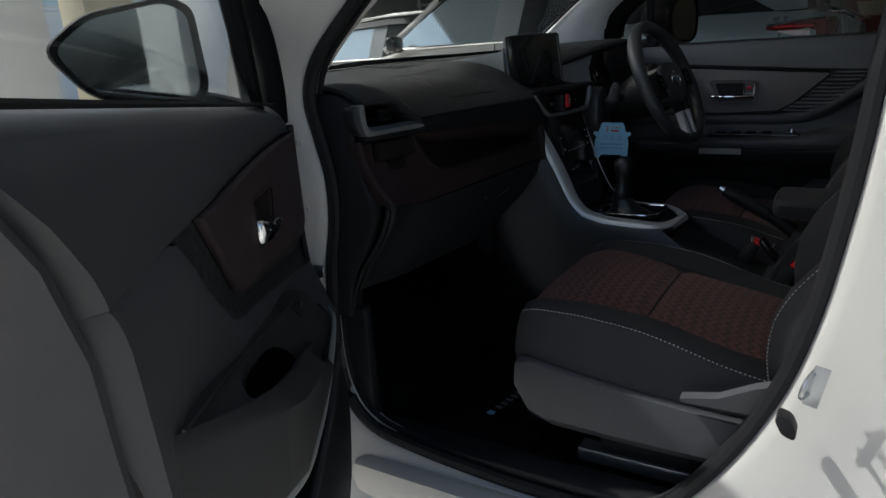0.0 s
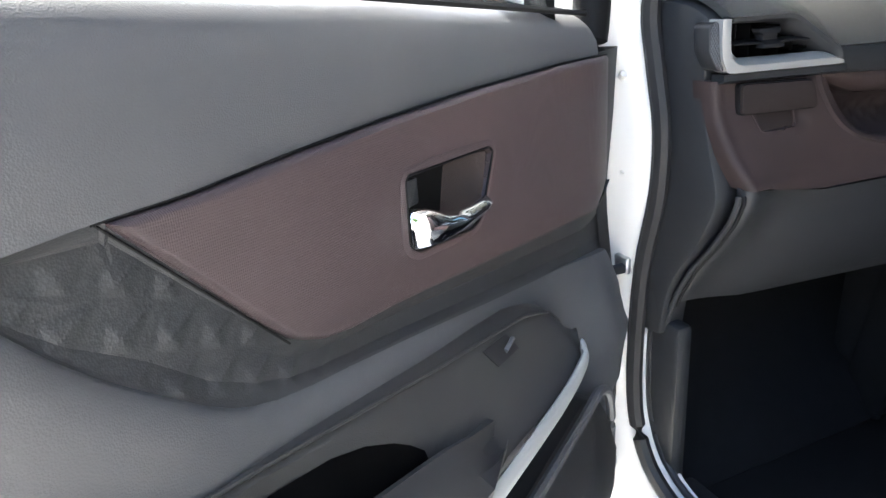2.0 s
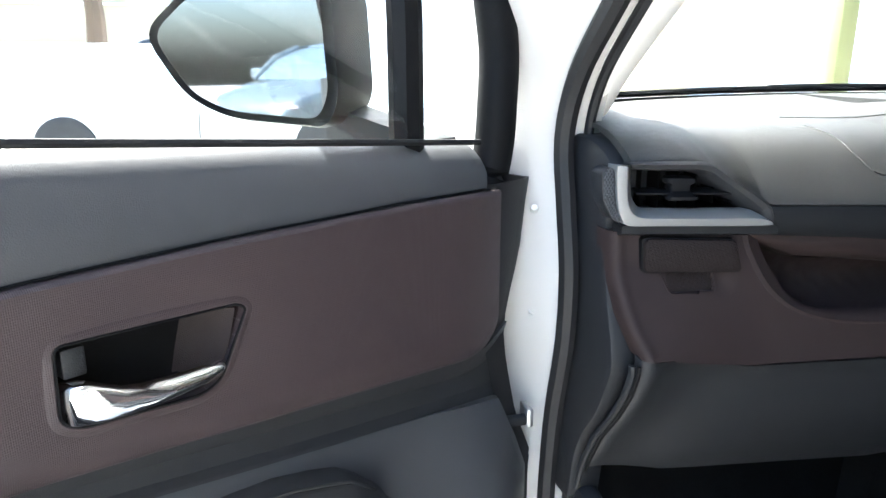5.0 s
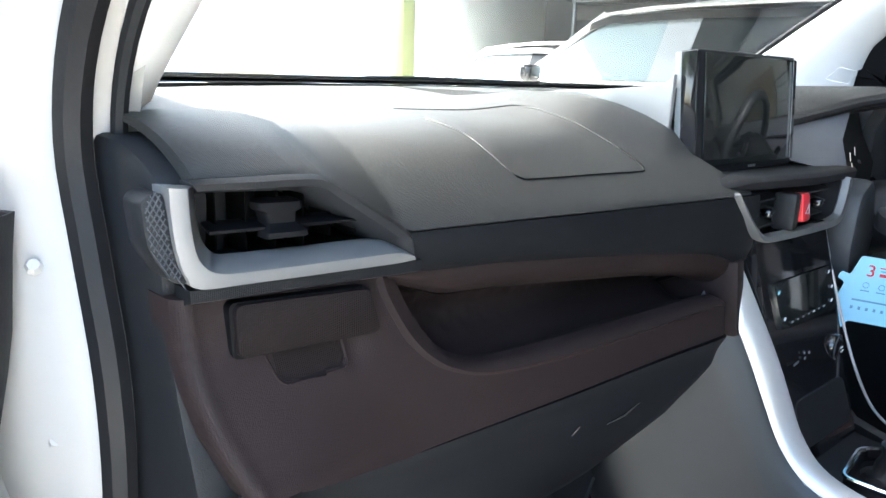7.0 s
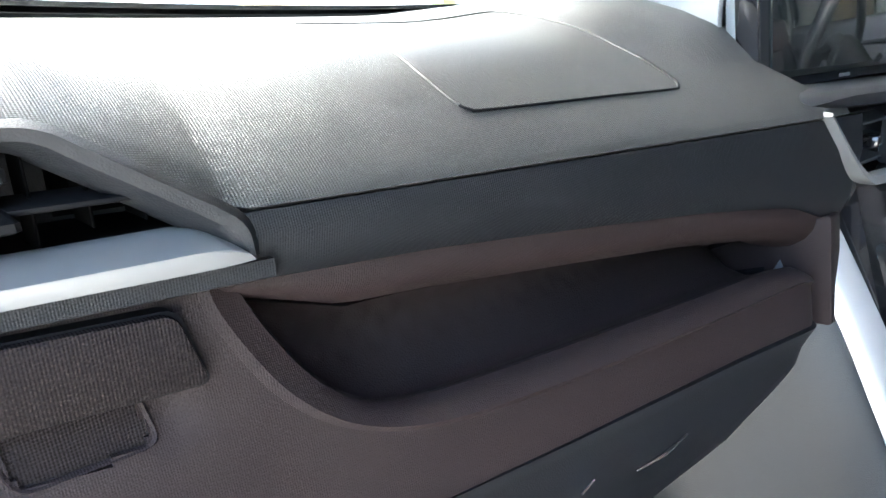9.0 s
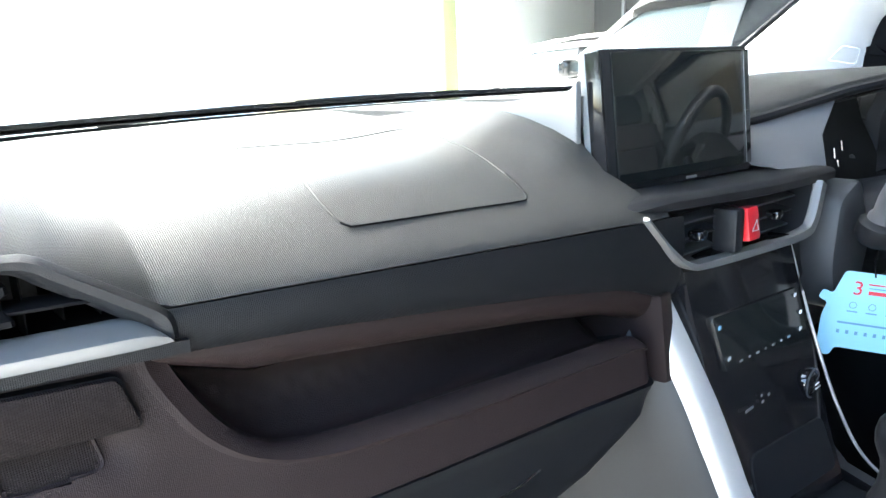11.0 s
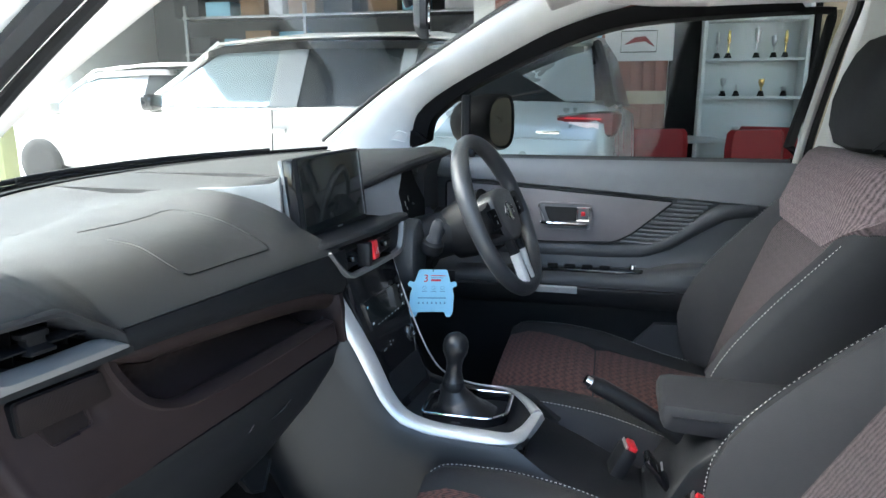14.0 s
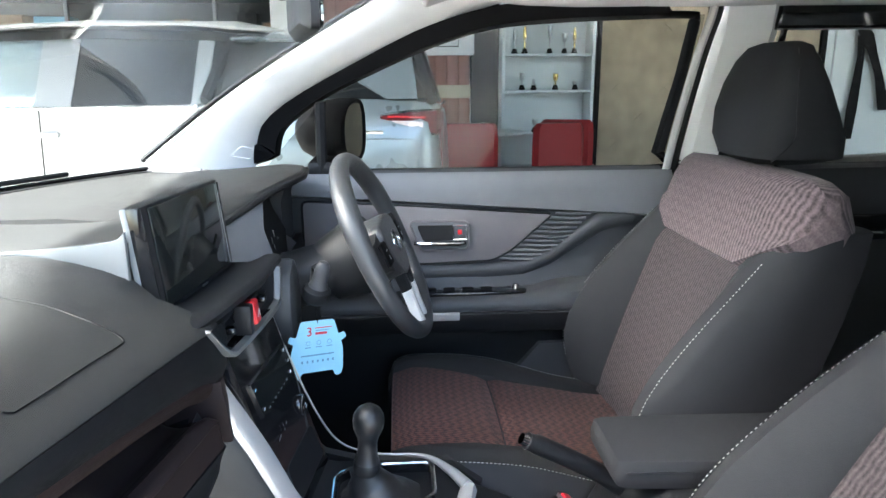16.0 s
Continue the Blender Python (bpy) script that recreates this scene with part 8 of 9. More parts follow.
        part("lamp_lens", loft([[(-L / 2 + dx - 0.002, s * y, zc + h) for h in (0.02 * k, -0.03 * k)] + [(-L / 2 + dx + 0.05, s * y, zc - 0.03 * k)] for y, dx, zc, k in ((0.45, 0.012, 0.945, 0.4), (0.60, 0.022, 0.925, 1.0), (0.70, 0.042, 0.915, 1.0))]), M_CLEAR, tl, "pale pink lens")
        part("head_lamp", ball((L / 2 - 0.24, s * 0.60, 0.69), 1, (0.17, 0.13, 0.05), 12), M_CLEAR, c)
    part("tail_strip", tube([(-L / 2 + 0.015, -0.36, 0.985), (-L / 2 + 0.005, 0, 0.99), (-L / 2 + 0.015, 0.36, 0.985)], 0.012, 6), M_CHROME, c, "bright strip between the tail lamps")
    part("spoiler", rbox((-L / 2 + 0.27, 0, H - 0.035), (0.24, 1.15, 0.035), 0.014, m=pose(0, 0, 0, 0, 8, 0)), paint, c)
    part("rear_bumper", rbox((-L / 2 + 0.03, 0, 0.45), (0.16, 1.5, 0.22), 0.05, 3), M_DARK, c)
    part("rear_wiper", tube([(-L / 2 + 0.10, 0.0, 1.06), (-L / 2 + 0.13, -0.2, 1.12), (-L / 2 + 0.15, -0.38, 1.16)], 0.008, 6), M_RUBBER, c)
    return c


def taller_waist(c, waist, top):
    """Lifts a car's waist line from 1.0 m to the height given, keeping its sills, and fits the roof to top."""
    for o in c.children_recursive:
        if o.name.split(".")[0] in ("wheel", "rim"):
            continue
        for v in o.data.vertices:
            z = v.co.z
            v.co.z = z + (waist - 1.0) * max(0.0, (z - 0.5) / 0.5) if z < 1.0 else waist + (z - 1.0) * (top - waist) / 0.71


van = parked_car("white_car", "white people carrier with black door mirrors", M_WHITE, pose(4.75, 2.90, GROUND, 0, 0, 90), L=4.1, H=1.70, mirrors=M_GLOSS)
taller_waist(van, 1.13, 1.73)


def crossover(m):
    """A small crossover seen from behind: tail at x = 0, nose to +x."""
    c = thing("silver_car", "silver-blue small crossover with red tail lamps", "car", m, group="parked cars")
    P = M_SILVERCAR
    rings = []
    for x, zl, zw, w in ((-0.02, 0.46, 0.84, 0.60), (0.0, 0.36, 0.98, 0.70), (0.04, 0.32, 1.10, 0.755), (0.12, 0.30, 1.185, 0.79), (0.40, 0.28, 1.20, 0.82), (1.2, 0.26, 1.16, 0.835), (2.4, 0.26, 1.10, 0.835), (3.1, 0.28, 1.00, 0.80), (3.75, 0.32, 0.86, 0.72), (3.98, 0.42, 0.66, 0.58)):
        half = [(0, zl), (w * 0.82, zl), (w * 0.98, zl + 0.08), (w, zl + (zw - zl) * 0.45), (w * 0.99, zl + (zw - zl) * 0.72), (w * 0.96, zw - 0.035), (w * 0.90, zw - 0.005), (w * 0.5, zw + 0.012), (0, zw + 0.018)]
        rings.append([(x, y, z) for y, z in half] + [(x, -y, z) for y, z in half[-2:0:-1]])
    part("body", loft(rings), P, c)
    part("roof", loft([[(x, -w, z - 0.07), (x, -w * 0.95, z - 0.02), (x, -w * 0.5, z), (x, w * 0.5, z), (x, w * 0.95, z - 0.02), (x, w, z - 0.07)] for x, z, w in ((0.40, 1.50, 0.60), (0.60, 1.58, 0.62), (1.2, 1.63, 0.63), (1.9, 1.60, 0.62), (2.3, 1.52, 0.60))]), P, c)
    part("spoiler", loft([[(x, y, z) for x, z in ((0.30, 1.535), (0.34, 1.555), (0.62, 1.585), (0.60, 1.55), (0.36, 1.52))] for y in (-0.60, -0.3, 0, 0.3, 0.60)]), P, c)
    part("rear_glass", sheet([[(0.13, y * 0.66, 1.20), (0.20, y * 0.64, 1.29), (0.27, y * 0.62, 1.37)] for y in (-1, -0.5, 0, 0.5, 1)], 0.015), M_BACKGLASS, c, "dark rear glass")
    part("upper_glass", sheet([[(0.262, y * 0.63, 1.368), (0.30, y * 0.62, 1.45), (0.37, y * 0.60, 1.535)] for y in (-0.9, -0.5, 0, 0.5, 1)], 0.015), M_BACKGLASS, c, "dark upper glass")
    part("corner_panel", sheet([[(0.115, -0.66, 1.205), (0.19, -0.645, 1.30), (0.335, -0.60, 1.50)], [(0.115, -0.58, 1.205), (0.19, -0.50, 1.30), (0.30, -0.44, 1.46)], [(0.115, -0.46, 1.205), (0.19, -0.26, 1.30), (0.235, -0.14, 1.355)]], 0.012), P, c, "silver corner panel")
    part("windscreen", sheet([[(3.0, y * 0.68, 1.06), (2.3, y * 0.57, 1.52)] for y in (-1, -0.5, 0, 0.5, 1)], 0.015), M_BACKGLASS, c)
    part("rear_wiper", tube([(0.13, 0.02, 1.215), (0.16, -0.20, 1.25), (0.19, -0.36, 1.27)], 0.008, 6), M_RUBBER, c)
    for s in (-1, 1):
        part("side_glass", loft([[(x, s * y, z) for y, z in ((0.775, zb), (0.64, zt), (0.62, zt), (0.74, zb))] for x, zb, zt in ((0.22, 1.21, 1.34), (0.46, 1.20, 1.52), (1.2, 1.18, 1.56), (2.2, 1.13, 1.50), (2.75, 1.10, 1.20))]), M_BACKGLASS, c, "dark side glass")
        part("rear_pillar", tube([(0.15, s * 0.755, 1.19), (0.30, s * 0.69, 1.38), (0.46, s * 0.62, 1.53)], 0.04, 8), M_FRAME, c, "black rear pillar")
        part("waist_line", tube([(0.10, s * 0.805, 1.165), (0.5, s * 0.828, 1.175), (2.6, s * 0.832, 1.09)], 0.010, 6), M_CHROME, c)
        lamp = ((0.036, 0.42, 1.100, 0.008), (0.034, 0.50, 1.096, 0.022), (0.036, 0.60, 1.088, 0.040), (0.050, 0.72, 1.075, 0.058), (0.09, 0.785, 1.07, 0.062), (0.20, 0.815, 1.08, 0.05), (0.32, 0.828, 1.10, 0.02))[0 if s < 0 else 3:]
        tl = part("tail_lamp", loft([[(x, s * y, zc + k), (x - 0.006, s * y, zc + k * 0.3), (x, s * y, zc - k), (x + 0.06, s * y, zc - k), (x + 0.06, s * y, zc + k)] for x, y, zc, k in lamp]), M_TAIL, c, "red wrap-round tail lamp")
        if s < 0:
            part("lamp_lens", loft([[(x, s * y, zc + k), (x, s * y, zc - k), (x + 0.05, s * y, zc)] for x, y, zc, k in ((0.024, 0.50, 1.080, 0.004), (0.022, 0.60, 1.068, 0.014), (0.030, 0.70, 1.054, 0.022))]), M_CLEAR, tl, "pale pink lens")
        part("lamp_surround", loft([[(x + 0.008, s * y, zc + k + 0.012), (x + 0.004, s * y, zc), (x + 0.008, s * y, zc - k - 0.012), (x + 0.06, s * y, zc - k), (x + 0.06, s * y, zc + k)] for x, y, zc, k in lamp]), M_GLOSS, tl, "black lamp surround")
        if s < 0:
            part("light_bar", tube([(0.026, s * 0.47, 1.106), (0.024, s * 0.60, 1.104), (0.038, s * 0.715, 1.100)], 0.006, 6), M_RED, tl, "bright red bar")
        for x in (0.72, 3.18):
            wh = part("wheel", turned([(0.20, -0.10), (0.30, -0.10), (0.335, -0.08), (0.34, 0.0), (0.335, 0.08), (0.30, 0.10), (0.20, 0.10)], 28, pose(x, s * 0.74, 0.34, 90, 0, 0)), M_TYRE, c, "black tyre")
            part("rim", turned([(0.0, -0.07 * s), (0.17, -0.07 * s), (0.205, -0.10 * s), (0.21, 0.0)], 20, pose(x, s * 0.74, 0.34, 90, 0, 0)), M_RIM, wh)
    part("tail_strip", loft([[(0.048, y, 1.118), (0.040, y, 1.105), (0.048, y, 1.092), (0.08, y, 1.105)] for y in (-0.35, 0, 0.35)]), M_CHROME, c, "bright strip between the tail lamps")
    part("lid_crease", tube([(0.005, -0.66, 0.98), (-0.004, 0.0, 0.99), (0.005, 0.66, 0.98)], 0.006, 6), P, c)
    part("tailgate_gap", tube([(0.05, -0.70, 1.04), (0.005, -0.64, 0.93), (-0.01, -0.58, 0.80)], 0.004, 5), M_RUBBER, c)
    part("badge_bar", rbox((0.012, -0.36, 1.02), (0.01, 0.16, 0.022), 0.003, m=pose(0, 0, 0, 0, -14, 0)), M_CHROME, c, "small chrome badge bar")
    part("rear_bumper", rbox((0.0, 0, 0.50), (0.16, 1.5, 0.24), 0.05, 3), M_DARK, c)
    return c


crossover(pose(2.97, 0.93, GROUND, 0, 0, -5) @ Matrix.Diagonal((0.78, 0.86, 1, 1)))
parked_car("white_car", "white car parked deeper in the workshop", M_WHITE, pose(7.4, 6.3, GROUND, 0, 0, 90), L=4.2, H=1.62)

# ---------------------------------------------------------------- showroom furnishing
wp = thing("wall_panelling", "beige stamped panels in thin black frames", "wall panel", kind="structure")
for y0, y1 in ((-1.62, -2.72), (-2.76, -3.92)):
    part("panel", rbox((6.22, (y0 + y1) / 2, 1.25), (0.04, y0 - y1, 2.5), 0.006), M_PANEL, wp)
    part("frame_strip", rbox((6.21, y0 + 0.03, 1.25), (0.06, 0.05, 2.55), 0.004), M_BLACKWALL, wp, "black frame strip")
    for i in range(4):
        for j in range(6):
            yy, zz_ = y0 - 0.16 - 0.26 * i, 0.55 + 0.30 * j
            if (i + j) % 2 == 0:
                cr = bmesh.new()
                for a in (45, -45):
                    rbox((6.196, yy, zz_), (0.012, 0.11, 0.010), 0.002, 1, pose(0, 0, 0, a, 0, 0), cr)
                part("stamped_cross", cr, M_PANEL, wp)
bw = part("wall_black", rbox((6.2, -0.43, 1.3), (0.06, 0.30, 2.6), 0.006), M_BLACKWALL, None)
tagged(bw, "black glossy wall strip between shelf and slats", "wall panel", kind="structure")
sl = thing("slat_wall", "terracotta slatted wall panel", "wall panel", kind="structure")
part("backing", rbox((6.24, 0.6, 1.3), (0.02, 1.75, 2.6), 0.002), M_SLAT, sl)
for k in range(14):
    part("slat", rbox((6.21, -0.2 + 0.118 * k, 1.3), (0.05, 0.088, 2.6), 0.004), M_SLAT, sl)
part("cross_band", rbox((6.18, 0.6, 1.12), (0.02, 1.75, 0.13), 0.003), M_PANEL, sl)
sg = thing("wall_sign", "white sign board with a dark red emblem", "sign")
part("board", rbox((6.165, 0.02, 1.66), (0.02, 0.66, 0.37), 0.004), M_SIGN, sg)
part("emblem_frame", tube([(6.152, 0.02 + a, 1.66 + b) for a, b in ((-0.17, -0.10), (0.17, -0.10), (0.17, 0.10), (-0.17, 0.10))], 0.006, 6, True), M_BLACKWALL, sg)
part("emblem", loft([[(6.150, 0.02 + a, 1.66 + b), (6.150, 0.02 + a, 1.66 + b + h), (6.158, 0.02 + a, 1.66 + b)] for a, b, h in ((0.13, -0.03, 0.01), (0.04, -0.01, 0.05), (-0.06, 0.0, 0.05), (-0.14, -0.05, 0.015))]), M_REDSEAT, sg)
po = thing("wall_poster", "pale blue poster with white bars", "poster")
part("sheet", rbox((6.165, 0.48, 1.66), (0.01, 0.20, 0.40), 0.002), M_CARD, po)
part("print_bar", rbox((6.158, 0.48, 1.75), (0.004, 0.14, 0.05), 0.001, 1), M_LABELWHITE, po)
part("print_bar", rbox((6.158, 0.48, 1.60), (0.004, 0.12, 0.03), 0.001, 1), M_LABELWHITE, po)

sh = thing("trophy_shelf", "tall white shelf unit with small trophies", "shelf")
part("back_board", rbox((6.22, -1.02, 1.0), (0.02, 0.86, 2.1), 0.002), M_SHELF, sh)
for y in (-0.575, -1.47):
    part("side_board", rbox((6.08, y, 1.0), (0.28, 0.03, 2.1), 0.003), M_SHELF, sh)
for z in (0.35, 0.70, 1.12, 1.47, 1.83, 2.05):
    part("shelf_board", rbox((6.08, -1.02, z), (0.27, 0.86, 0.025), 0.003), M_SHELF, sh)


def trophy(y, z, h, gold, cup):
    t = thing("trophy", "gilt cup on a dark base" if gold else "silver cup on a dark base", "trophy", group="trophies on the shelf")
    part("base", turned([(0.032, 0.0), (0.032, 0.02), (0.024, 0.025), (0.022, 0.05)], 12, pose(6.05, y, z)), M_BLACKWALL, t)
    part("cup", turned([(0.008, 0.05), (0.010, h * 0.45), (0.006, h * 0.5), (0.020, h * 0.6), (0.030 if cup else 0.014, h * 0.85), (0.026 if cup else 0.01, h)], 12, pose(6.05, y, z)), M_GOLD if gold else M_STEEL, t)


for y, z, h, gold, cup in ((-0.70, 1.4825, 0.24, False, False), (-0.80, 1.4825, 0.26, True, False), (-1.05, 1.4825, 0.27, False, True), (-1.30, 1.4825, 0.25, True, False), (-1.20, 1.4825, 0.2, False, True),
                           (-0.78, 1.1325, 0.17, False, True), (-0.90, 1.1325, 0.11, False, False), (-1.12, 1.1325, 0.16, True, True), (-1.32, 1.1325, 0.09, False, True), (-0.92, 0.7125, 0.13, False, True), (-1.2, 0.7125, 0.1, False, False)):
    trophy(y, z, h, gold, cup)


def armchair():
    c = thing("red_chair", "red leatherette visitor chair", "chair", group="red visitor chairs")
    part("backrest", loft([[(x, y * k, z) for x, y in ((0.20, -0.24), (0.24, -0.20), (0.25, 0.0), (0.24, 0.20), (0.20, 0.24), (0.15, 0.20), (0.16, 0.0), (0.15, -0.20))] for z, k in ((0.40, 0.95), (0.55, 1.0), (0.80, 1.0), (0.90, 0.96), (0.93, 0.85))]), M_REDSEAT, c)
    part("seat", rbox((0.0, 0, 0.44), (0.46, 0.48, 0.11), 0.03, 3), M_REDSEAT, c)
    for x in (-0.18, 0.2):
        for y in (-0.2, 0.2):
            part("leg", tube([(x, y, 0.40), (x * 1.1, y * 1.05, 0.0)], 0.014, 8), M_STEEL, c)
    return c


ch = armchair()
ch.matrix_world = pose(4.95, -0.12, GROUND + 0.02, 0, 0, 180)
copy_thing(ch, pose(4.9, -0.80, GROUND + 0.02, 0, 0, 196))
copy_thing(ch, pose(5.35, -1.10, GROUND + 0.02, 0, 0, 160))
copy_thing(ch, pose(4.9, -2.75, GROUND + 0.02, 0, 0, 170))
tb = thing("round_table", "small white round table", "table")
part("top", turned([(0.0, 0.0), (0.34, 0.0), (0.35, 0.012), (0.34, 0.025), (0.0, 0.025)], 28, pose(5.4, -0.35, 0.75)), M_SHELF, tb)
part("stem", tube([(5.4, -0.35, 0.76), (5.4, -0.35, -0.02)], 0.035, 12), M_STEEL, tb)
part("foot", turned([(0.0, 0.03), (0.22, 0.012), (0.23, 0.0)], 24, pose(5.4, -0.35, GROUND + 0.02)), M_STEEL, tb)
part("cup", turned([(0.03, 0.0), (0.036, 0.08), (0.032, 0.08), (0.028, 0.01)], 14, pose(5.35, -0.32, 0.776)), M_SHELF, tb)

# right part of the showroom: white board with black display arms
wb = thing("wall_board", "white wall board with long black display arms", "display board")
part("board", rbox((6.22, -4.55, 1.25), (0.04, 1.10, 2.5), 0.006), M_SHELF, wb)
part("frame_strip", rbox((6.20, -3.955, 1.25), (0.06, 0.06, 2.55), 0.004), M_BLACKWALL, wb, "black frame strip")
part("frame_strip", rbox((6.195, -4.085, 1.25), (0.03, 0.012, 2.5), 0.003), M_STEEL, wb, "thin steel joint strip")
part("display_arm", loft([[(6.14, y - w, z), (6.17, y - w * 0.5, z), (6.17, y + w * 0.5, z), (6.14, y + w, z)] for y, z, w in ((-4.33, 1.66, 0.05), (-4.345, 1.45, 0.04), (-4.335, 1.2, 0.05), (-4.32, 0.9, 0.06), (-4.31, 0.60, 0.05))]), M_BLACKWALL, wb)
part("display_arm", loft([[(6.12, y - w, z), (6.16, y - w * 0.5, z), (6.16, y + w * 0.5, z), (6.12, y + w, z)] for y, z, w in ((-4.26, 1.78, 0.06), (-4.36, 1.68, 0.08), (-4.47, 1.45, 0.05), (-4.56, 1.25, 0.045), (-4.66, 0.90, 0.07))]), M_BLACKWALL, wb)

# ---------------------------------------------------------------- yard and street in front
po_ = part("green_post", rbox((5.33, 7.0, 1.9), (0.22, 0.22, 4.0), 0.02), M_GREEN)
tagged(po_, "yellow-green painted square post", "post")
gp = part("grey_column", rbox((7.35, 8.1, 1.9), (0.42, 0.42, 4.0), 0.02), M_PLASTER)
tagged(gp, "pale grey square column", "column", kind="structure")
cc = thing("cream_column", "cream plastered column with a louvre near its top", "column", kind="structure")
part("sign_plate", rbox((3.76, 7.84, 1.42), (0.13, 0.02, 0.52), 0.004), M_BLUEGLASS, cc, "small pale blue sign plate")
part("shaft", rbox((3.65, 8.1, 2.0), (0.68, 0.5, 4.2), 0.02), M_CREAM, cc)
for k in range(5):
    part("louvre_slat", rbox((3.65, 7.83, 2.30 + 0.09 * k), (0.60, 0.04, 0.05), 0.006, m=pose(0, 0, 0, 30, 0, 0)), M_PLASTER, cc)


def building(name, label, x, y, w, h, d, cols, rows_, paint):
    b = thing(name, label, "building", group="street buildings")
    part("wall", rbox((x, y, h / 2 + GROUND), (w, d, h), 0.02), paint, b)
    part("parapet", rbox((x, y, h + GROUND + 0.1), (w + 0.2, d + 0.2, 0.25), 0.03), M_PLASTER, b)
    for i in range(cols):
        for j in range(rows_):
            wx, wz = x - w / 2 + w * (i + 0.5) / cols, 3.35 + 3.0 * j
            f = part("window", rbox((wx, y - d / 2 - 0.02, wz), (w / cols * 0.5, 0.08, 0.75), 0.01), M_BLUEGLASS, b)
            part("sill", rbox((wx, y - d / 2 - 0.06, wz - 0.5), (w / cols * 0.6, 0.14, 0.06), 0.01), M_PLASTER, f)
    return b


building("office_building", "white two-storey building across the yard", 6.5, 24, 16, 7.5, 6, 6, 2, M_PLASTER)
building("office_building", "cream two-storey building across the yard", -9, 26, 14, 6.8, 6, 6, 2, M_CREAM)
building("shop_building", "white shop building beside the yard", 21, 22, 10, 6.0, 6, 4, 2, M_PLASTER)

# workshop hall beyond the white car
wk = thing("workshop_wall", "dark workshop back wall with racks", "wall", kind="structure")
part("wall", rbox((10.5, 4.0, 1.8), (0.2, 9.0, 4.0), 0.01), M_CEIL, wk)
part("side_wall", rbox((8.4, 1.55, 1.7), (4.1, 0.2, 3.6), 0.01), M_CEIL, wk)
part("north_wall", rbox((9.2, 8.55, 1.7), (2.6, 0.2, 3.6), 0.01), M_PLASTER, wk)
part("beam", rbox((7.0, 3.5, 2.95), (0.3, 8.4, 0.35), 0.01), M_CEIL, wk)
part("hall_roof", rbox((8.6, 4.5, 3.55), (4.2, 9.0, 0.2), 0.01), M_CEIL, wk)
rk = thing("storage_rack", "steel rack filled with cartons and tins", "rack")
for z in (0.5, 1.15, 1.8, 2.4):
    part("rack_board", rbox((10.0, 4.2, z), (0.5, 6.5, 0.04), 0.004), M_STEEL, rk)
for y in (1.0, 3.1, 5.2, 7.4):
    part("upright", rbox((9.78, y, 1.3), (0.05, 0.05, 2.6), 0.004), M_STEEL, rk)
rnd = random.Random(4)
for z in (0.52, 1.17, 1.82, 2.42):
    y = 1.15
    while y < 7.2:
        w, h = rnd.uniform(0.2, 0.5), rnd.uniform(0.18, 0.45)
        bx_ = part("carton", rbox((10.0, y + w / 2, z + h / 2), (0.36, w, h), 0.008), rnd.choice((M_CARTON, M_CARTON, M_SIGN, M_GREY, M_CARD)))
        tagged(bx_, "stacked storage carton on the steel rack", "carton", group="cartons on the rack")
        y += w + rnd.uniform(0.05, 0.3)
bn = thing("hanging_banner", "wide grey banner with pale bars", "banner")
part("cloth", rbox((6.9, 4.6, 2.55), (0.03, 5.5, 0.42), 0.004), M_GREY, bn)
for k, (y, w) in enumerate(((6.6, 0.7), (5.4, 0.5), (4.5, 0.6), (3.4, 0.8))):
    part("print_bar", rbox((6.88, y, 2.55), (0.01, w, 0.09), 0.002, 1), M_SIGN if k % 2 else M_CARD, bn)

# wide white column and a banner wall ahead of the open door, yard behind
wc = part("white_column", rbox((0.55, 4.6, 1.6), (0.55, 0.45, 3.4), 0.02), M_PLASTER)
tagged(wc, "wide white plastered column", "column", kind="structure")
bw_ = thing("banner_wall", "pale blue low banner with faint pale bars", "banner")
part("cloth", rbox((-1.6, 6.4, 1.0), (5.0, 0.04, 0.55), 0.006), M_BLUEGLASS, bw_)
for x, w, m_ in ((-2.6, 0.5, M_SIGN), (-2.0, 0.4, M_CARD), (-0.6, 0.6, M_SIGN), (0.2, 0.4, M_CARD)):
    part("print_bar", rbox((x, 6.37, 1.02), (w, 0.01, 0.10), 0.002, 1), m_, bw_)
for x in (-4.0, 0.8):
    part("stand", tube([(x, 6.42, GROUND), (x, 6.42, 1.3)], 0.025, 8), M_STEEL, bw_)


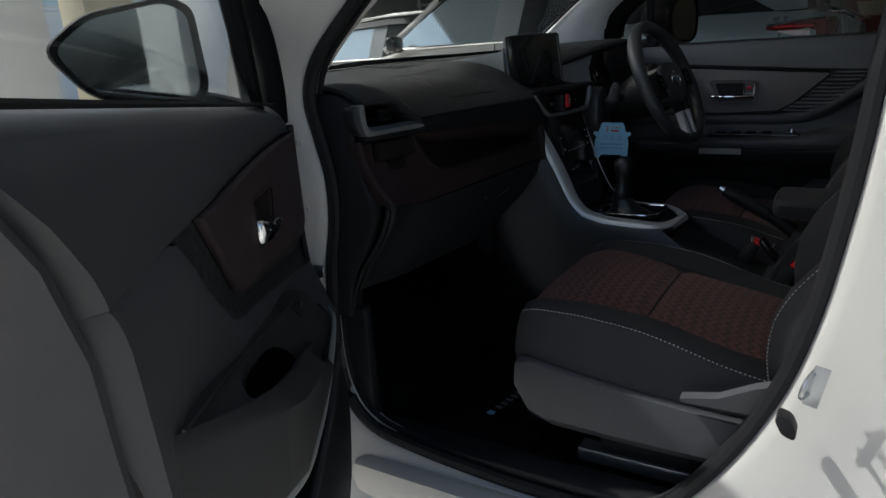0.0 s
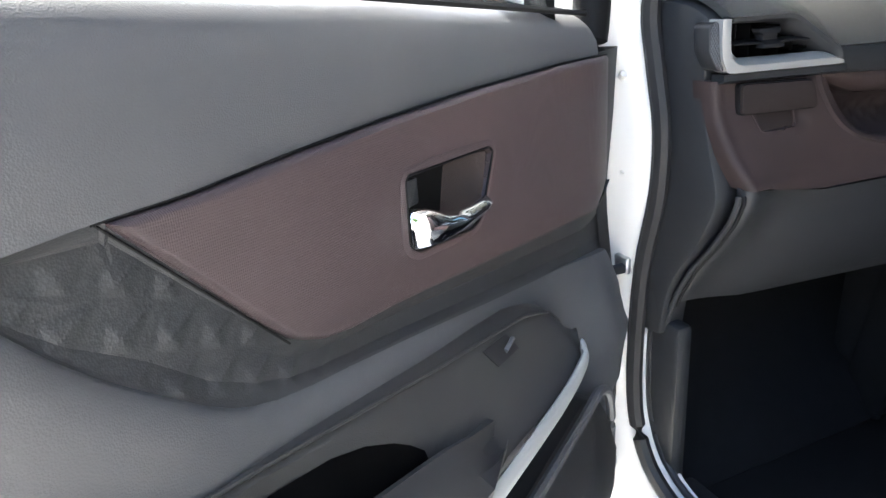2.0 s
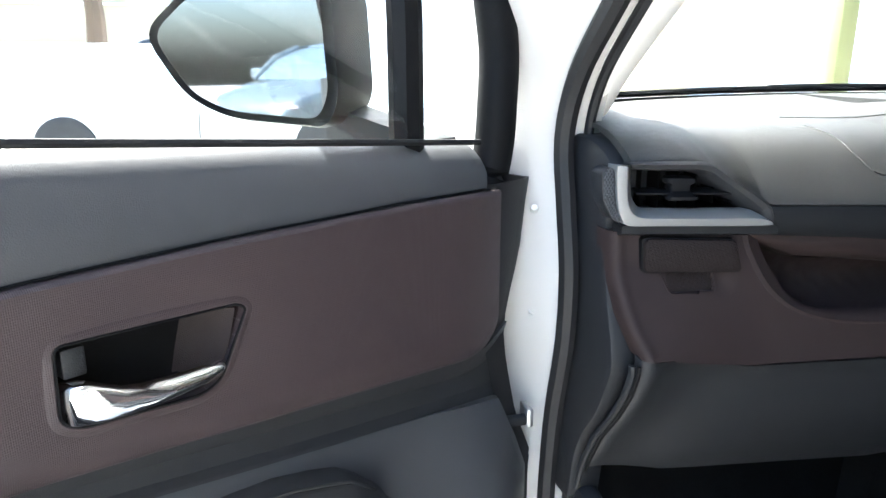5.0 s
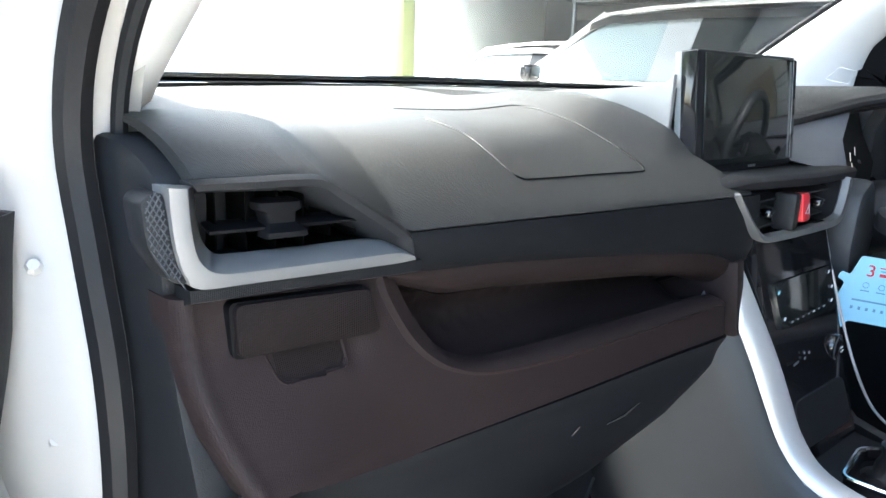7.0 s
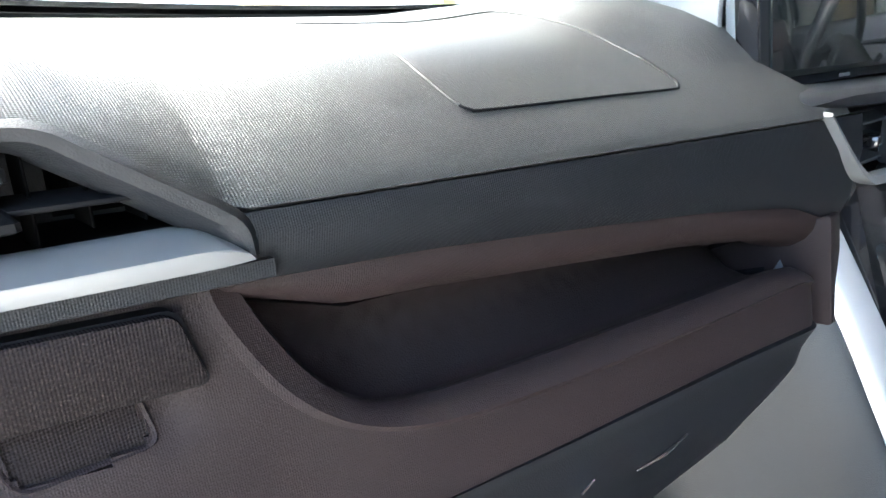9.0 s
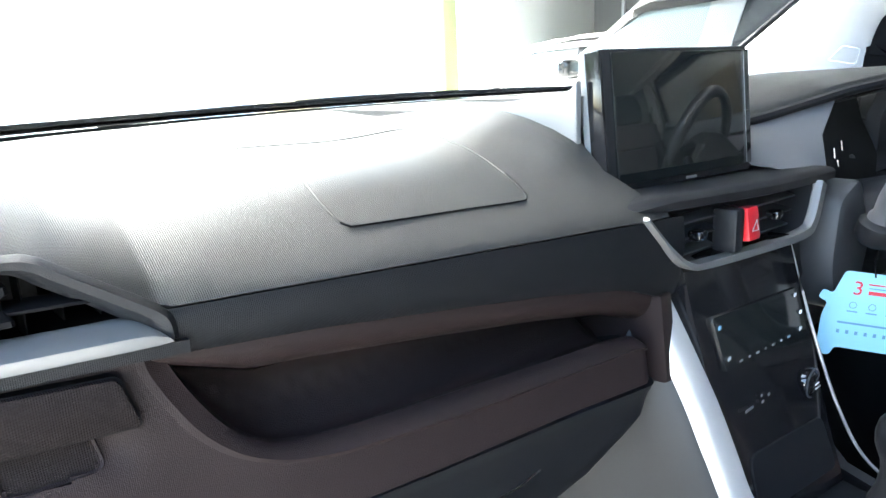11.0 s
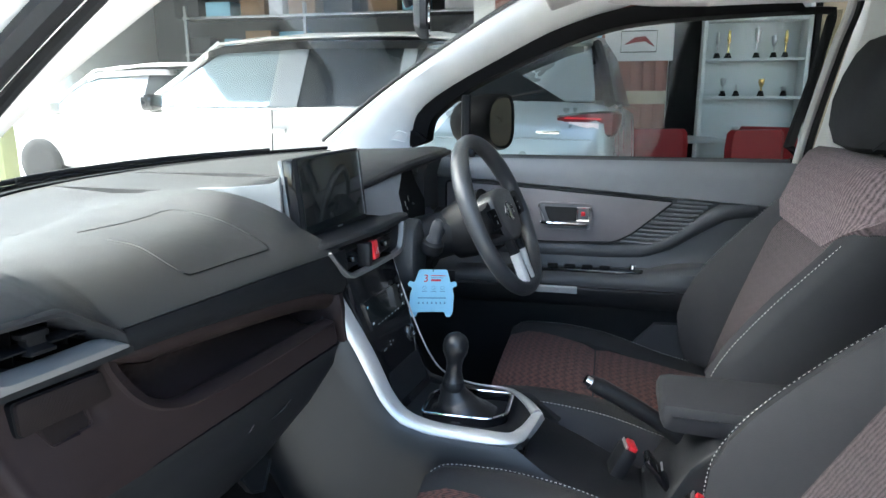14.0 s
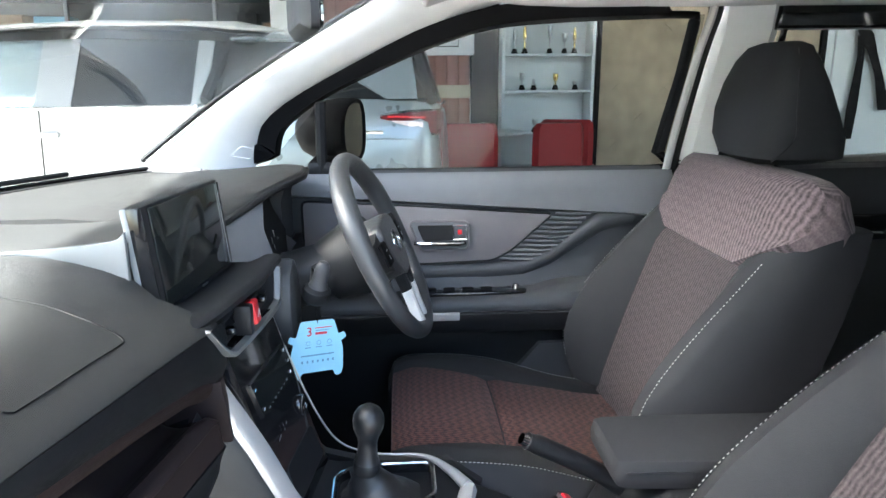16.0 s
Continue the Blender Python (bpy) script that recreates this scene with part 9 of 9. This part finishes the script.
def tree(x, y, h, seed):
    """A broad tree: tapered trunk, limbs and a ragged crown of leaf clumps."""
    r = random.Random(seed)
    t = thing("tree", "green broadleaf tree beyond the yard", "tree", group="yard trees")
    wood = bmesh.new()
    tube([(x, y, GROUND), (x + 0.1, y, h * 0.3), (x, y + 0.1, h * 0.55)], [0.22, 0.16, 0.10], 8, bm=wood)
    tips = []
    for k in range(7):
        a = k * 0.9 + r.random()
        e = (x + math.cos(a) * h * 0.25, y + math.sin(a) * h * 0.25, h * r.uniform(0.6, 0.85))
        tube([(x, y, h * r.uniform(0.35, 0.5)), ((x + e[0]) / 2, (y + e[1]) / 2, e[2] * 0.85), e], [0.09, 0.06, 0.03], 6, bm=wood)
        tips.append(e)
    part("trunk", wood, M_BARK, t)
    verts, faces = [], []
    for _ in range(2600):
        c = r.choice(tips)
        d = Vector((r.gauss(0, 1), r.gauss(0, 1), r.gauss(0, 0.7))) * h * 0.10
        p = Vector(c) + d
        u = Vector((r.gauss(0, 1), r.gauss(0, 1), r.gauss(0, 1))).normalized()
        v = u.orthogonal().normalized()
        s = r.uniform(0.10, 0.22)
        n0 = len(verts)
        verts += [p - u * s, p + v * s * 0.45, p + u * s, p - v * s * 0.45]
        faces.append((n0, n0 + 1, n0 + 2, n0 + 3))
    me = bpy.data.meshes.new("crown")
    me.from_pydata(verts, [], faces)
    me.materials.append(M_LEAF)
    cr = new("crown", me)
    cr.parent = t
    tagged(cr, kind="stuff")


for k, (x, y, h) in enumerate(((-9, -9, 6.5), (-6, -13, 7.5), (-12, -14, 7), (-2.5, -16, 7), (-4, 14, 6.5), (-8, 12, 6), (-13, 9.5, 9), (-15, 13, 10), (-12, 5, 8.5), (-16, 7, 9.5))):
    tree(x, y, h, 10 + k)
parked_car("yard_car", "white car parked in the yard", M_WHITE, pose(-5.6, -6.0, GROUND, 0, 0, 70), L=4.2, H=1.55)
parked_car("yard_car", "silver car parked in the yard", M_SILVERCAR, pose(-8.2, -5.2, GROUND, 0, 0, 80), L=4.2, H=1.5)
parked_car("yard_car", "white car parked near the banner", M_WHITE, pose(-1.6, 8.6, GROUND, 0, 0, 170), L=4.2, H=1.55)
cy = part("yard_column", rbox((-3.6, -6.6, 1.7), (0.45, 0.45, 3.6), 0.02), M_PLASTER)
tagged(cy, "white plastered column at the yard's edge", "column", kind="structure")
